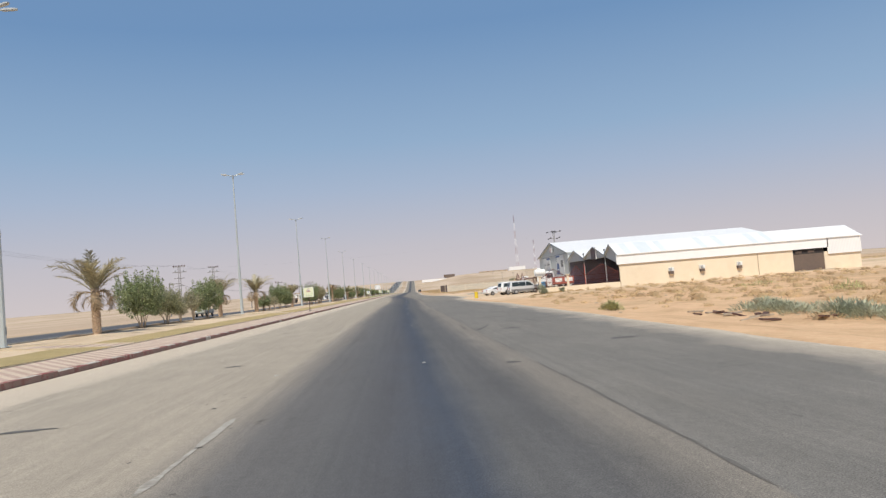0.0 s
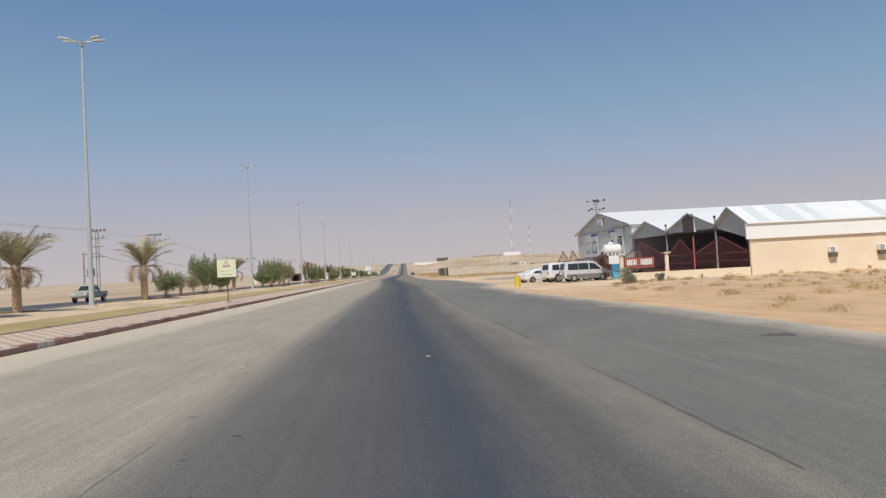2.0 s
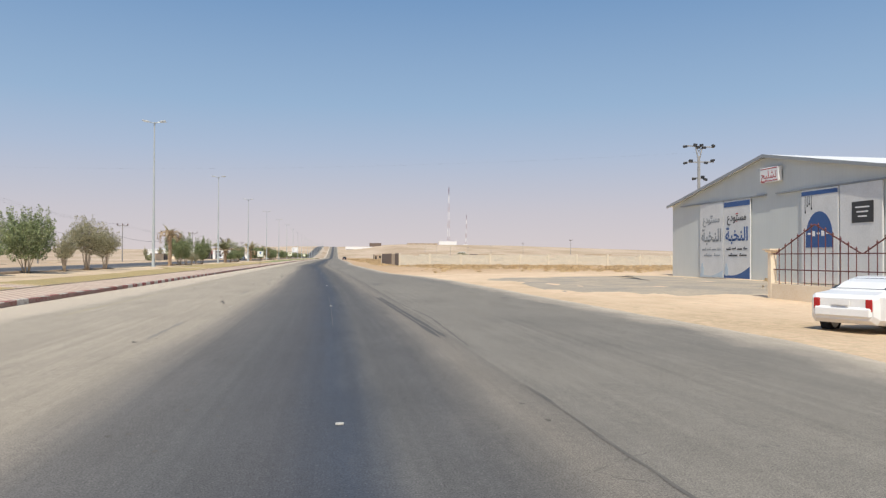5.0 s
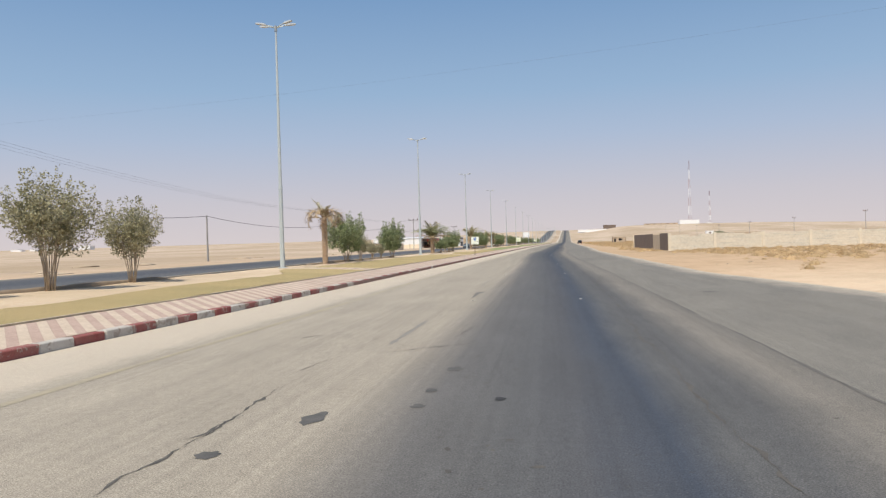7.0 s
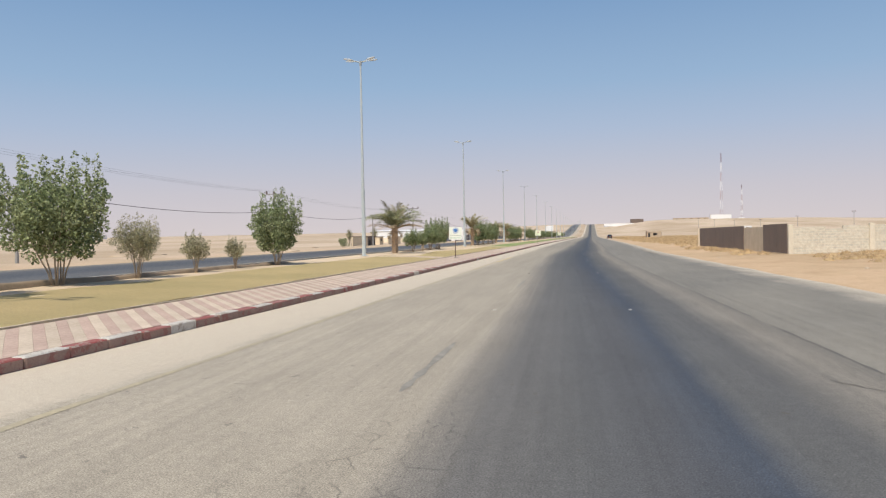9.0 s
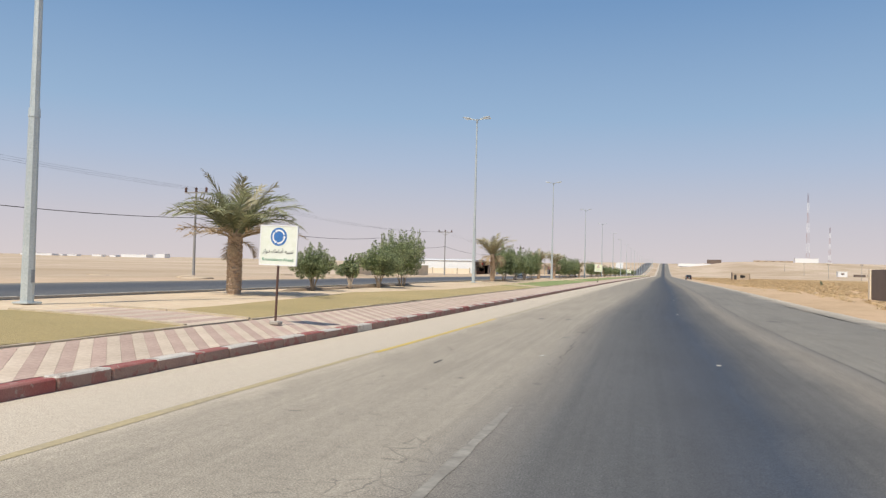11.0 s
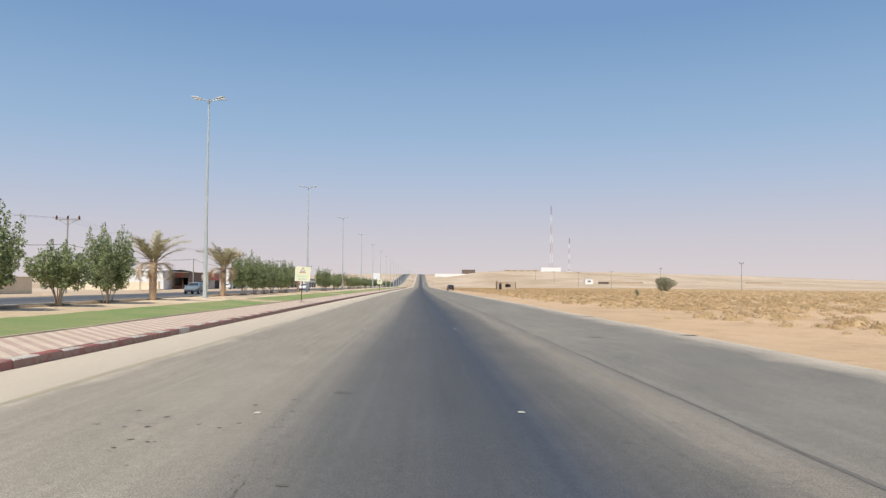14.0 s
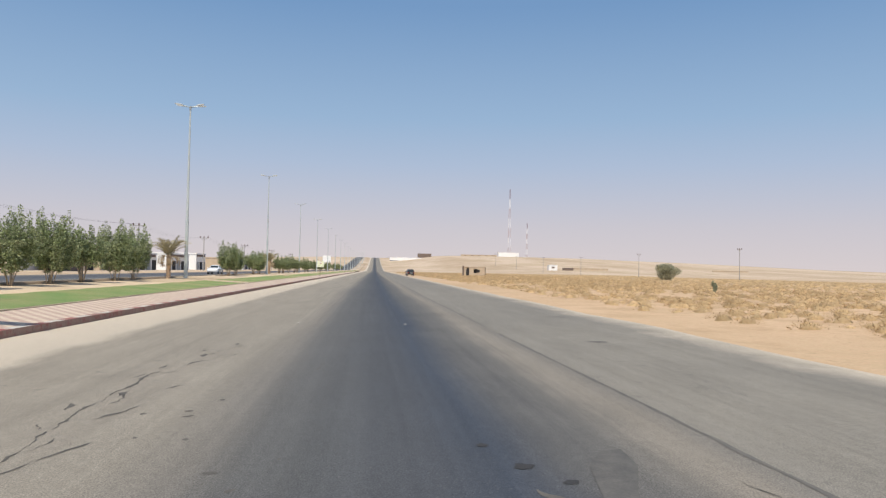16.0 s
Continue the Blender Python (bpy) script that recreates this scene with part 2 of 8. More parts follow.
def sand_material(name, c1, c2, c3, litter=0.0):
    """Wind-blown sand: broad tone drifts, gravel grain and small ripples."""
    m, nt, b = base(name, 0.95, 0.0, 0.15)
    pos = nt.nodes.new("ShaderNodeNewGeometry").outputs["Position"]
    broad = noise_at(nt, pos, 0.035, 5.0, 0.6)
    mid = noise_at(nt, pos, 0.5, 5.0, 0.62, (1.0, 0.55, 1.0))
    fine = noise_at(nt, pos, 14.0, 4.0, 0.7)
    col = mixed(nt, ramp(nt, broad, [(0.35, 0.0), (0.65, 1.0)]), c1, c2)
    col = mixed(nt, ramp(nt, mid, [(0.48, 0.0), (0.72, 0.8)]), col, c3)
    side = nt.nodes.new("ShaderNodeSeparateXYZ")
    nt.links.new(pos, side.inputs[0])
    # past y = 420 the sand pales with distance: aerial haze put into the colour
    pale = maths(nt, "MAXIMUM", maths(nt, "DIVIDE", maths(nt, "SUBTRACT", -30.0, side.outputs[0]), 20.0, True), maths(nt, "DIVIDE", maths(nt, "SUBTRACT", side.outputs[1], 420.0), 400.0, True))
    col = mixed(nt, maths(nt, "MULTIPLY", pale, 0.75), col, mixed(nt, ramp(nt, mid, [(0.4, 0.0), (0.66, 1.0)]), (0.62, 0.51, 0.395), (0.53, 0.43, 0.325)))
    bare = noise_at(nt, pos, 0.014, 6.0, 0.66, (1.0, 0.22, 1.0))
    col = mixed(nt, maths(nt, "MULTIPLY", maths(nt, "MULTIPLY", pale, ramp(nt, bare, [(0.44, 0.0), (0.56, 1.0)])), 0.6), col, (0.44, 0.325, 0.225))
    warm = maths(nt, "MULTIPLY", maths(nt, "DIVIDE", maths(nt, "SUBTRACT", 118.0, side.outputs[1]), 24.0, True), maths(nt, "DIVIDE", side.outputs[0], 10.0, True))
    col = mixed(nt, maths(nt, "MULTIPLY", warm, 0.8), col, mixed(nt, ramp(nt, mid, [(0.42, 0.0), (0.66, 1.0)]), (0.71, 0.475, 0.28), (0.57, 0.365, 0.205)))
    yard = maths(nt, "MULTIPLY", maths(nt, "MULTIPLY", maths(nt, "DIVIDE", maths(nt, "SUBTRACT", side.outputs[1], 80.0), 20.0, True), maths(nt, "DIVIDE", maths(nt, "SUBTRACT", 185.0, side.outputs[1]), 20.0, True)), maths(nt, "DIVIDE", maths(nt, "SUBTRACT", side.outputs[0], 7.0), 3.0, True))
    col = mixed(nt, maths(nt, "MULTIPLY", yard, 0.85), col, mixed(nt, ramp(nt, mid, [(0.42, 0.0), (0.7, 1.0)]), (0.76, 0.59, 0.41), (0.66, 0.50, 0.34)))
    gravel = noise_at(nt, pos, 3.2, 6.0, 0.75)
    col = mixed(nt, 0.5, col, ramp(nt, gravel, [(0.3, 0.36), (0.7, 0.62)]), "OVERLAY")
    if litter:
        spot = noise_at(nt, pos, 1.6, 5.0, 0.7)
        col = mixed(nt, ramp(nt, spot, [(0.60, 0.0), (0.68, litter)]), col, (0.20, 0.15, 0.08))
        brush = noise_at(nt, pos, 0.02, 6.0, 0.7, (1.0, 0.6, 1.0))
        col = mixed(nt, maths(nt, "MULTIPLY", ramp(nt, brush, [(0.47, 0.0), (0.60, 1.0)]), ramp(nt, gravel, [(0.4, 0.15), (0.6, 0.7)])), col, (0.36, 0.265, 0.15))
    col = mixed(nt, 0.55, col, ramp(nt, fine, [(0.25, 0.34), (0.75, 0.66)]), "OVERLAY")
    nt.links.new(col, b.inputs["Base Color"])
    bumped(nt, b, maths(nt, "ADD", maths(nt, "MULTIPLY", mid, 3.0), fine), 0.5, 0.05)
    return m


def road_material(name, stops, span, dust, wear=1.0, later=None, turn_at=(190.0, 235.0), overlay=None):
    """Old asphalt: tone across the lanes (u), tyre streaks, dusty edges, crackled patches, oil spots and stone grain."""
    m, nt, b = base(name, 0.78, 0.0, 0.3)
    def uv(layer):
        n = nt.nodes.new("ShaderNodeUVMap")
        n.uv_map = layer
        s = nt.nodes.new("ShaderNodeSeparateXYZ")
        nt.links.new(n.outputs[0], s.inputs[0])
        return n.outputs[0], s.outputs[0], s.outputs[1]
    lane, u, v = uv("lane")
    edge, right, left = uv("edge")
    pos = nt.nodes.new("ShaderNodeNewGeometry").outputs["Position"]
    streak = noise_at(nt, lane, 1.0, 4.0, 0.6, (1.3, 0.03, 1.0))
    broad = noise_at(nt, pos, 0.12, 5.0, 0.65, (1.0, 0.35, 1.0))
    cloud = noise_at(nt, pos, 0.8, 5.0, 0.7, (1.0, 0.4, 1.0))
    wobble = maths(nt, "MULTIPLY", maths(nt, "SUBTRACT", streak, 0.5), 0.6)
    wobble = maths(nt, "ADD", wobble, maths(nt, "MULTIPLY", maths(nt, "SUBTRACT", broad, 0.5), 0.8))
    wobble = maths(nt, "ADD", wobble, maths(nt, "MULTIPLY", maths(nt, "SUBTRACT", cloud, 0.5), 0.45))
    across = maths(nt, "DIVIDE", maths(nt, "SUBTRACT", maths(nt, "ADD", u, wobble), span[0]), span[1] - span[0], True)
    col = ramp(nt, across, [((p - span[0]) / (span[1] - span[0]), c) for p, c in stops])
    if later:
        further = maths(nt, "DIVIDE", maths(nt, "SUBTRACT", v, turn_at[0]), turn_at[1] - turn_at[0], True)
        col = mixed(nt, further, col, ramp(nt, across, [((p - span[0]) / (span[1] - span[0]), c) for p, c in later]))
        worn = maths(nt, "MULTIPLY", maths(nt, "DIVIDE", maths(nt, "SUBTRACT", v, 262.0), 40.0, True), maths(nt, "DIVIDE", maths(nt, "SUBTRACT", -2.2, maths(nt, "ADD", u, wobble)), 0.8, True))
        col = mixed(nt, maths(nt, "MULTIPLY", worn, 0.45), col, (0.20, 0.18, 0.15))
    if overlay:
        # a younger layer of asphalt with a clean edge at u = 2.72
        early = maths(nt, "DIVIDE", maths(nt, "SUBTRACT", 104.0, v), 22.0, True)
        rim_at = maths(nt, "SUBTRACT", 2.68, maths(nt, "MULTIPLY", early, 0.20))
        over = maths(nt, "DIVIDE", maths(nt, "SUBTRACT", maths(nt, "ADD", u, maths(nt, "MULTIPLY", maths(nt, "SUBTRACT", cloud, 0.5), 0.10)), rim_at), 0.06, True)
        grey = mixed(nt, ramp(nt, broad, [(0.35, 0.0), (0.65, 1.0)]), *overlay)
        grey = mixed(nt, early, grey, mixed(nt, ramp(nt, broad, [(0.35, 0.0), (0.65, 1.0)]), (0.172, 0.161, 0.142), (0.212, 0.194, 0.165)))
        col = mixed(nt, over, col, grey)
    thin = noise_at(nt, lane, 1.0, 3.0, 0.6, (7.0, 0.05, 1.0))
    col = mixed(nt, 0.34 * wear, col, ramp(nt, thin, [(0.3, 0.38), (0.7, 0.62)]), "OVERLAY")
    col = mixed(nt, 0.45 * wear, col, ramp(nt, cloud, [(0.3, 0.38), (0.7, 0.62)]), "OVERLAY")
    # cracks, crackled ground and spots
    shake = nt.nodes.new("ShaderNodeTexNoise")
    shake.inputs["Scale"].default_value, shake.inputs["Detail"].default_value = 0.7, 5.0
    nt.links.new(pos, shake.inputs["Vector"])
    warp = nt.nodes.new("ShaderNodeVectorMath")
    warp.operation = "ADD"
    nt.links.new(pos, warp.inputs[0])
    nt.links.new(shake.outputs["Color"], warp.inputs[1])
    for scale, width, size, lo, hi, deep in ((0.22, 0.004, 0.16, 0.56, 0.62, 0.5), (2.7, 0.035, 0.35, 0.56, 0.64, 0.5)):
        vor = nt.nodes.new("ShaderNodeTexVoronoi")
        vor.feature = "DISTANCE_TO_EDGE"
        vor.inputs["Scale"].default_value = scale
        nt.links.new(warp.outputs[0], vor.inputs["Vector"])
        line = maths(nt, "SUBTRACT", 1.0, maths(nt, "DIVIDE", vor.outputs["Distance"], width), True)
        here = ramp(nt, noise_at(nt, pos, size, 4.0, 0.6, (1.0, 0.35, 1.0)), [(lo, 0.0), (hi, 1.0)])
        broken = ramp(nt, noise_at(nt, pos, 2.6, 3.0), [(0.42, 0.0), (0.55, 1.0)])
        col = mixed(nt, maths(nt, "MULTIPLY", maths(nt, "MULTIPLY", maths(nt, "MULTIPLY", line, here), broken), deep * wear), col, (0.05, 0.048, 0.045))
    # dents: their shade is put into the colour as dark spots
    flock = ramp(nt, noise_at(nt, pos, 0.22, 4.0, 0.6, (1.0, 0.45, 1.0)), [(0.50, 0.0), (0.60, 1.0)])
    dents = ramp(nt, noise_at(nt, pos, 3.4, 5.0, 0.7), [(0.625, 0.0), (0.66, 1.0)])
    col = mixed(nt, maths(nt, "MULTIPLY", maths(nt, "MULTIPLY", dents, flock), 0.6 * wear), col, (0.07, 0.067, 0.062))
    # sand lying on both edges
    ragged = maths(nt, "MULTIPLY", maths(nt, "SUBTRACT", noise_at(nt, pos, 0.9, 5.0, 0.65, (1.0, 0.45, 1.0)), 0.5), 2.4)
    on_left = maths(nt, "SUBTRACT", 1.0, maths(nt, "DIVIDE", maths(nt, "ADD", left, maths(nt, "MULTIPLY", ragged, 0.45)), 2.6), True)
    on_right = maths(nt, "SUBTRACT", 1.0, maths(nt, "DIVIDE", maths(nt, "ADD", right, ragged), 1.6), True)
    col = mixed(nt, maths(nt, "MULTIPLY", ramp(nt, on_left, [(0.06, 0.0), (0.26, 0.75), (1.0, 1.0)]), 0.9), col, dust)
    col = mixed(nt, maths(nt, "MULTIPLY", on_right, 0.8), col, dust)
    grain = noise_at(nt, pos, 60.0, 3.0, 0.75)
    rubble = noise_at(nt, pos, 9.0, 5.0, 0.75)
    chips = ramp(nt, noise_at(nt, pos, 38.0, 2.0, 0.5), [(0.63, 0.0), (0.72, 1.0)])
    col = mixed(nt, 0.85, col, ramp(nt, grain, [(0.32, 0.18), (0.68, 0.82)]), "OVERLAY")
    col = mixed(nt, 0.5, col, ramp(nt, rubble, [(0.3, 0.36), (0.7, 0.64)]), "OVERLAY")
    col = mixed(nt, maths(nt, "MULTIPLY", chips, 0.22), col, (0.44, 0.40, 0.345))
    nt.links.new(col, b.inputs["Base Color"])
    bumped(nt, b, maths(nt, "ADD", grain, maths(nt, "MULTIPLY", rubble, 2.0)), 0.4, 0.01)
    return m


def grass_material(name):
    """Watered turf: dry olive near the start of the road, fresh green further on."""
    m, nt, b = base(name, 0.9, 0.0, 0.2)
    pos = nt.nodes.new("ShaderNodeNewGeometry").outputs["Position"]
    sep = nt.nodes.new("ShaderNodeSeparateXYZ")
    nt.links.new(pos, sep.inputs[0])
    patch = noise_at(nt, pos, 0.25, 4.0, 0.6)
    fine = noise_at(nt, pos, 25.0, 4.0, 0.7)
    fresh = maths(nt, "DIVIDE", maths(nt, "SUBTRACT", maths(nt, "ADD", sep.outputs[1], maths(nt, "MULTIPLY", patch, 30.0)), 288.0), 18.0, True)
    dry = mixed(nt, ramp(nt, patch, [(0.35, 0.0), (0.65, 1.0)]), (0.48, 0.365, 0.18), (0.41, 0.325, 0.155))
    green = mixed(nt, ramp(nt, patch, [(0.35, 0.0), (0.65, 1.0)]), (0.19, 0.285, 0.095), (0.32, 0.315, 0.14))
    col = mixed(nt, fresh, dry, green)
    col = mixed(nt, 0.7, col, ramp(nt, fine, [(0.25, 0.28), (0.75, 0.70)]), "OVERLAY")
    nt.links.new(col, b.inputs["Base Color"])
    bumped(nt, b, fine, 0.9, 0.04)
    return m


def corrugated(name, c1, c2, axis, rough=0.45, metal=0.0, pitch=0.22, relief=0.25):
    """Painted profiled sheet, with ribs across the given axis."""
    m, nt, b = base(name, rough, metal, 0.5)
    pos = nt.nodes.new("ShaderNodeTexCoord").outputs["Object"]
    wave = nt.nodes.new("ShaderNodeTexWave")
    wave.bands_direction, wave.wave_profile = axis, "SIN"
    wave.inputs["Scale"].default_value = 1.0 / (pitch * 3.183)
    nt.links.new(pos, wave.inputs["Vector"])
    stain = noise_at(nt, pos, 0.6, 5.0, 0.65, (1.0, 1.0, 0.3))
    col = mixed(nt, ramp(nt, stain, [(0.35, 0.0), (0.7, 1.0)]), c1, c2)
    # the same wave darkens the grooves: rib shade put into the colour
    col = mixed(nt, 0.32 * relief, col, wave.outputs["Color"], "MULTIPLY")
    nt.links.new(col, b.inputs["Base Color"])
    bumped(nt, b, wave.outputs["Fac"], relief, 0.02)
    return m


DARK, SPAN = (0.088, 0.087, 0.09), (-8.0, 9.0)
M_ROAD = road_material("asphalt_worn", [(-7.0, (0.385, 0.333, 0.26)), (-3.05, (0.358, 0.31, 0.242)), (-2.55, (0.235, 0.209, 0.174)), (-2.05, (0.143, 0.134, 0.123)), (-1.1, (0.112, 0.109, 0.105)), (-0.4, DARK), (0.25, (0.06, 0.069, 0.087)), (0.8, (0.112, 0.109, 0.104)), (1.4, (0.108, 0.104, 0.099)), (2.2, (0.225, 0.20, 0.165)), (2.9, (0.172, 0.156, 0.133)), (5.5, (0.172, 0.157, 0.134)), (8.5, (0.20, 0.18, 0.15))], SPAN, (0.60, 0.51, 0.395), 1.0,
                       [(-7.0, (0.37, 0.315, 0.24)), (-3.2, (0.32, 0.28, 0.22)), (-2.6, (0.20, 0.18, 0.152)), (-2.0, (0.12, 0.116, 0.108)), (-1.2, (0.092, 0.092, 0.091)), (-0.4, (0.07, 0.073, 0.08)), (0.25, (0.054, 0.063, 0.08)), (0.9, (0.105, 0.101, 0.096)), (1.5, (0.135, 0.126, 0.112)), (2.2, (0.245, 0.214, 0.172)), (2.9, (0.175, 0.162, 0.142)), (5.5, (0.185, 0.172, 0.15)), (8.5, (0.22, 0.195, 0.16))], overlay=((0.188, 0.173, 0.148), (0.243, 0.219, 0.18)))
M_ROAD_FAR = road_material("asphalt_grey", [(-7.0, (0.125, 0.122, 0.12)), (-2.0, (0.085, 0.087, 0.092)), (0.0, (0.08, 0.083, 0.092)), (2.0, (0.11, 0.11, 0.11)), (6.0, (0.13, 0.127, 0.122))], (-8.0, 7.0), (0.20, 0.18, 0.15), 0.6)
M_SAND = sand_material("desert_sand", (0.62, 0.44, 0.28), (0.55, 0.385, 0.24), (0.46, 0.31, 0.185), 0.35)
M_MEDIAN = sand_material("median_sand", (0.70, 0.555, 0.39), (0.62, 0.48, 0.325), (0.52, 0.39, 0.25), 0.25)
M_GRASS = grass_material("verge_turf")
M_CONCRETE = surface("kerb_concrete", (0.46, 0.42, 0.36), (0.36, 0.32, 0.27), 0.9, s1=3, s2=40, rand=0.12)
M_KERB_RED = painted("kerb_red_paint", (0.30, 0.075, 0.065), (0.33, 0.17, 0.14), (0.38, 0.30, 0.25), 0.55)
M_KERB_WHITE = painted("kerb_white_paint", (0.60, 0.555, 0.49), (0.50, 0.45, 0.385), (0.38, 0.32, 0.265), 0.52)
M_KERB_BARE = painted("kerb_bare_stone", (0.34, 0.225, 0.18), (0.27, 0.18, 0.145), (0.30, 0.135, 0.11), 0.52)
M_BED_KERB = surface("bed_edging", (0.58, 0.48, 0.34), (0.44, 0.36, 0.255), 0.9, s1=3, s2=30)
M_PAVE_PINK = surface("paving_pink", (0.495, 0.36, 0.29), (0.435, 0.31, 0.245), 0.9, s1=1.3, s2=14, rand=0.08)
M_PAVE_CREAM = surface("paving_cream", (0.59, 0.48, 0.37), (0.515, 0.41, 0.305), 0.9, s1=1.3, s2=14, rand=0.08)
M_LINE_YELLOW = surface("yellow_road_paint", (0.62, 0.44, 0.09), (0.50, 0.38, 0.16), 0.7, s1=1.2, s2=14)
M_LINE_YELLOW_OLD = surface("faded_yellow_paint", (0.42, 0.355, 0.235), (0.36, 0.31, 0.23), 0.8, s1=1.2, s2=14)
M_LINE_YELLOW_WORN = surface("worn_yellow_paint", (0.47, 0.375, 0.195), (0.38, 0.315, 0.21), 0.8, s1=1.2, s2=14)
M_LINE_WHITE = surface("worn_white_paint", (0.44, 0.41, 0.355), (0.27, 0.245, 0.205), 0.8, s1=4.0, s2=12)
M_LINE_WHITE_OLD = surface("nearly_gone_white_paint", (0.31, 0.285, 0.24), (0.21, 0.19, 0.16), 0.8, s1=4.0, s2=12)
M_SEAM = surface("seam_tar", (0.11, 0.103, 0.093), (0.16, 0.145, 0.125), 0.85, s1=2, s2=40)
M_STAIN = surface("oil_stain", (0.19, 0.173, 0.148), (0.145, 0.134, 0.117), 0.8, s1=3, s2=40)
M_TAR_FRESH = surface("fresh_tar", (0.032, 0.031, 0.031), (0.048, 0.046, 0.045), 0.85, s1=3, s2=40)
M_CRACK = surface("crack_dirt", (0.085, 0.077, 0.067), (0.135, 0.122, 0.105), 0.9, s1=4, s2=50)
M_BUSH = leafy("dark_bush_leaves", (0.32, 0.315, 0.205), (0.40, 0.385, 0.26), 0.35)
M_SCRAPE = surface("pale_scrape", (0.12, 0.118, 0.113), (0.09, 0.09, 0.09), 0.8, s1=2.5, s2=30)
M_TAR = surface("tar_patch", (0.085, 0.081, 0.075), (0.135, 0.125, 0.112), 0.85, s1=3, s2=40)
M_RUBBER = surface("tyre_marks", (0.075, 0.073, 0.07), (0.13, 0.122, 0.112), 0.8, s1=9, s2=60)
M_STUD = surface("road_stud", (0.52, 0.49, 0.43), (0.46, 0.43, 0.37), 0.4)
M_GALV = surface("galvanised_steel", (0.56, 0.60, 0.58), (0.47, 0.51, 0.50), 0.5, 0.35, s1=1.0, s2=20, bump=0.03)
M_LAMP_HEAD = surface("lamp_housing", (0.58, 0.60, 0.59), (0.48, 0.50, 0.49), 0.4, 0.2, s1=4, s2=30, bump=0.02)
M_LAMP_GLASS = glassy("lamp_glass", (0.55, 0.57, 0.58), 0.15)
M_RUST = surface("rusty_steel", (0.16, 0.085, 0.06), (0.10, 0.06, 0.05), 0.8, 0.2, s1=3, s2=40)
M_SIGN = surface("sign_face", (0.78, 0.80, 0.70), (0.74, 0.76, 0.64), 0.4, s1=1, s2=10, bump=0.0)
M_SIGN_YELLOW = surface("sign_face_yellowed", (0.73, 0.75, 0.53), (0.69, 0.71, 0.48), 0.4, s1=1, s2=10, bump=0.0)
M_NAVY = surface("navy_print", (0.028, 0.085, 0.24), (0.035, 0.095, 0.26), 0.45, bump=0.0)
M_BLUE = surface("sign_blue", (0.05, 0.16, 0.42), (0.06, 0.18, 0.44), 0.4, bump=0.0)
M_WHITE = surface("white_paint", (0.80, 0.80, 0.79), (0.74, 0.73, 0.71), 0.45, bump=0.02)
M_RED = surface("red_paint", (0.45, 0.05, 0.045), (0.38, 0.06, 0.05), 0.45, bump=0.02)
# mast red greyed and lightened: distance haze put into the paint colour
M_MAST_RED = surface("hazed_red_mast_paint", (0.42, 0.28, 0.27), (0.38, 0.27, 0.27), 0.6, bump=0.0)
M_MAST_TOP = surface("dark_red_mast_paint", (0.20, 0.12, 0.13), (0.17, 0.11, 0.12), 0.6, bump=0.0)
M_GREEN_INK = surface("green_ink", (0.10, 0.28, 0.16), (0.12, 0.30, 0.18), 0.5, bump=0.0)
M_BLACK = surface("black_paint", (0.03, 0.03, 0.032), (0.045, 0.045, 0.045), 0.5, bump=0.02)
M_BARK = surface("pale_bark", (0.46, 0.375, 0.285), (0.33, 0.265, 0.195), 0.95, s1=5, s2=40, bump=0.4)
M_LEAF = leafy("broad_leaves", (0.235, 0.285, 0.13), (0.36, 0.385, 0.215), 0.4, 0.6, island=0.45)
M_LEAF_OLIVE = leafy("olive_leaves", (0.28, 0.285, 0.155), (0.38, 0.37, 0.22), 0.4, 0.6, island=0.45)
M_LEAF_DRY = leafy("dusty_leaves", (0.42, 0.385, 0.25), (0.33, 0.315, 0.19), 0.35, 0.7)
M_PALM_TRUNK = surface("palm_trunk", (0.52, 0.39, 0.27), (0.38, 0.27, 0.18), 0.95, s1=5, s2=40, bump=0.5)
M_FROND = leafy("palm_frond", (0.375, 0.335, 0.20), (0.45, 0.395, 0.255), 0.3, 0.6, 1.2, 0.2, 0.2)
M_FROND_DRY = leafy("dry_palm_frond", (0.46, 0.355, 0.235), (0.38, 0.29, 0.18), 0.3, 0.8, 1.2, 0.2, 0.2)
M_SCRUB = leafy("dry_scrub", (0.605, 0.44, 0.25), (0.475, 0.34, 0.185), 0.3, 0.95, 0.12, 0.0, 0.22)
M_SALTBUSH = leafy("blue_green_saltbush", (0.40, 0.42, 0.30), (0.48, 0.48, 0.345), 0.3, 0.9, 0.5)
M_TWIG = leafy("brown_twigs", (0.62, 0.435, 0.245), (0.49, 0.335, 0.185), 0.2, 0.95, 0.6)
M_SCRUB_GREEN = leafy("grey_green_scrub", (0.50, 0.47, 0.235), (0.42, 0.40, 0.19), 0.25, 0.9, 0.4)
M_BEIGE = surface("beige_plaster", (0.81, 0.69, 0.52), (0.75, 0.63, 0.465), 0.9, s1=0.7, s2=14, bump=0.1)
M_GREY_SHEET = corrugated("grey_wall_sheet", (0.585, 0.61, 0.585), (0.54, 0.56, 0.54), "Y", 0.6, pitch=0.3, relief=0.05)
M_GREY_PLAIN = surface("grey_trim", (0.30, 0.32, 0.33), (0.25, 0.27, 0.28), 0.5, s1=1, s2=20, bump=0.02)
M_WHITE_ROOF = corrugated("white_roof_sheet", (0.86, 0.86, 0.85), (0.80, 0.81, 0.80), "X", 0.5)
M_CLADDING = corrugated("white_cladding_sheet", (0.88, 0.89, 0.88), (0.83, 0.84, 0.83), "X", 0.5, relief=0.05)
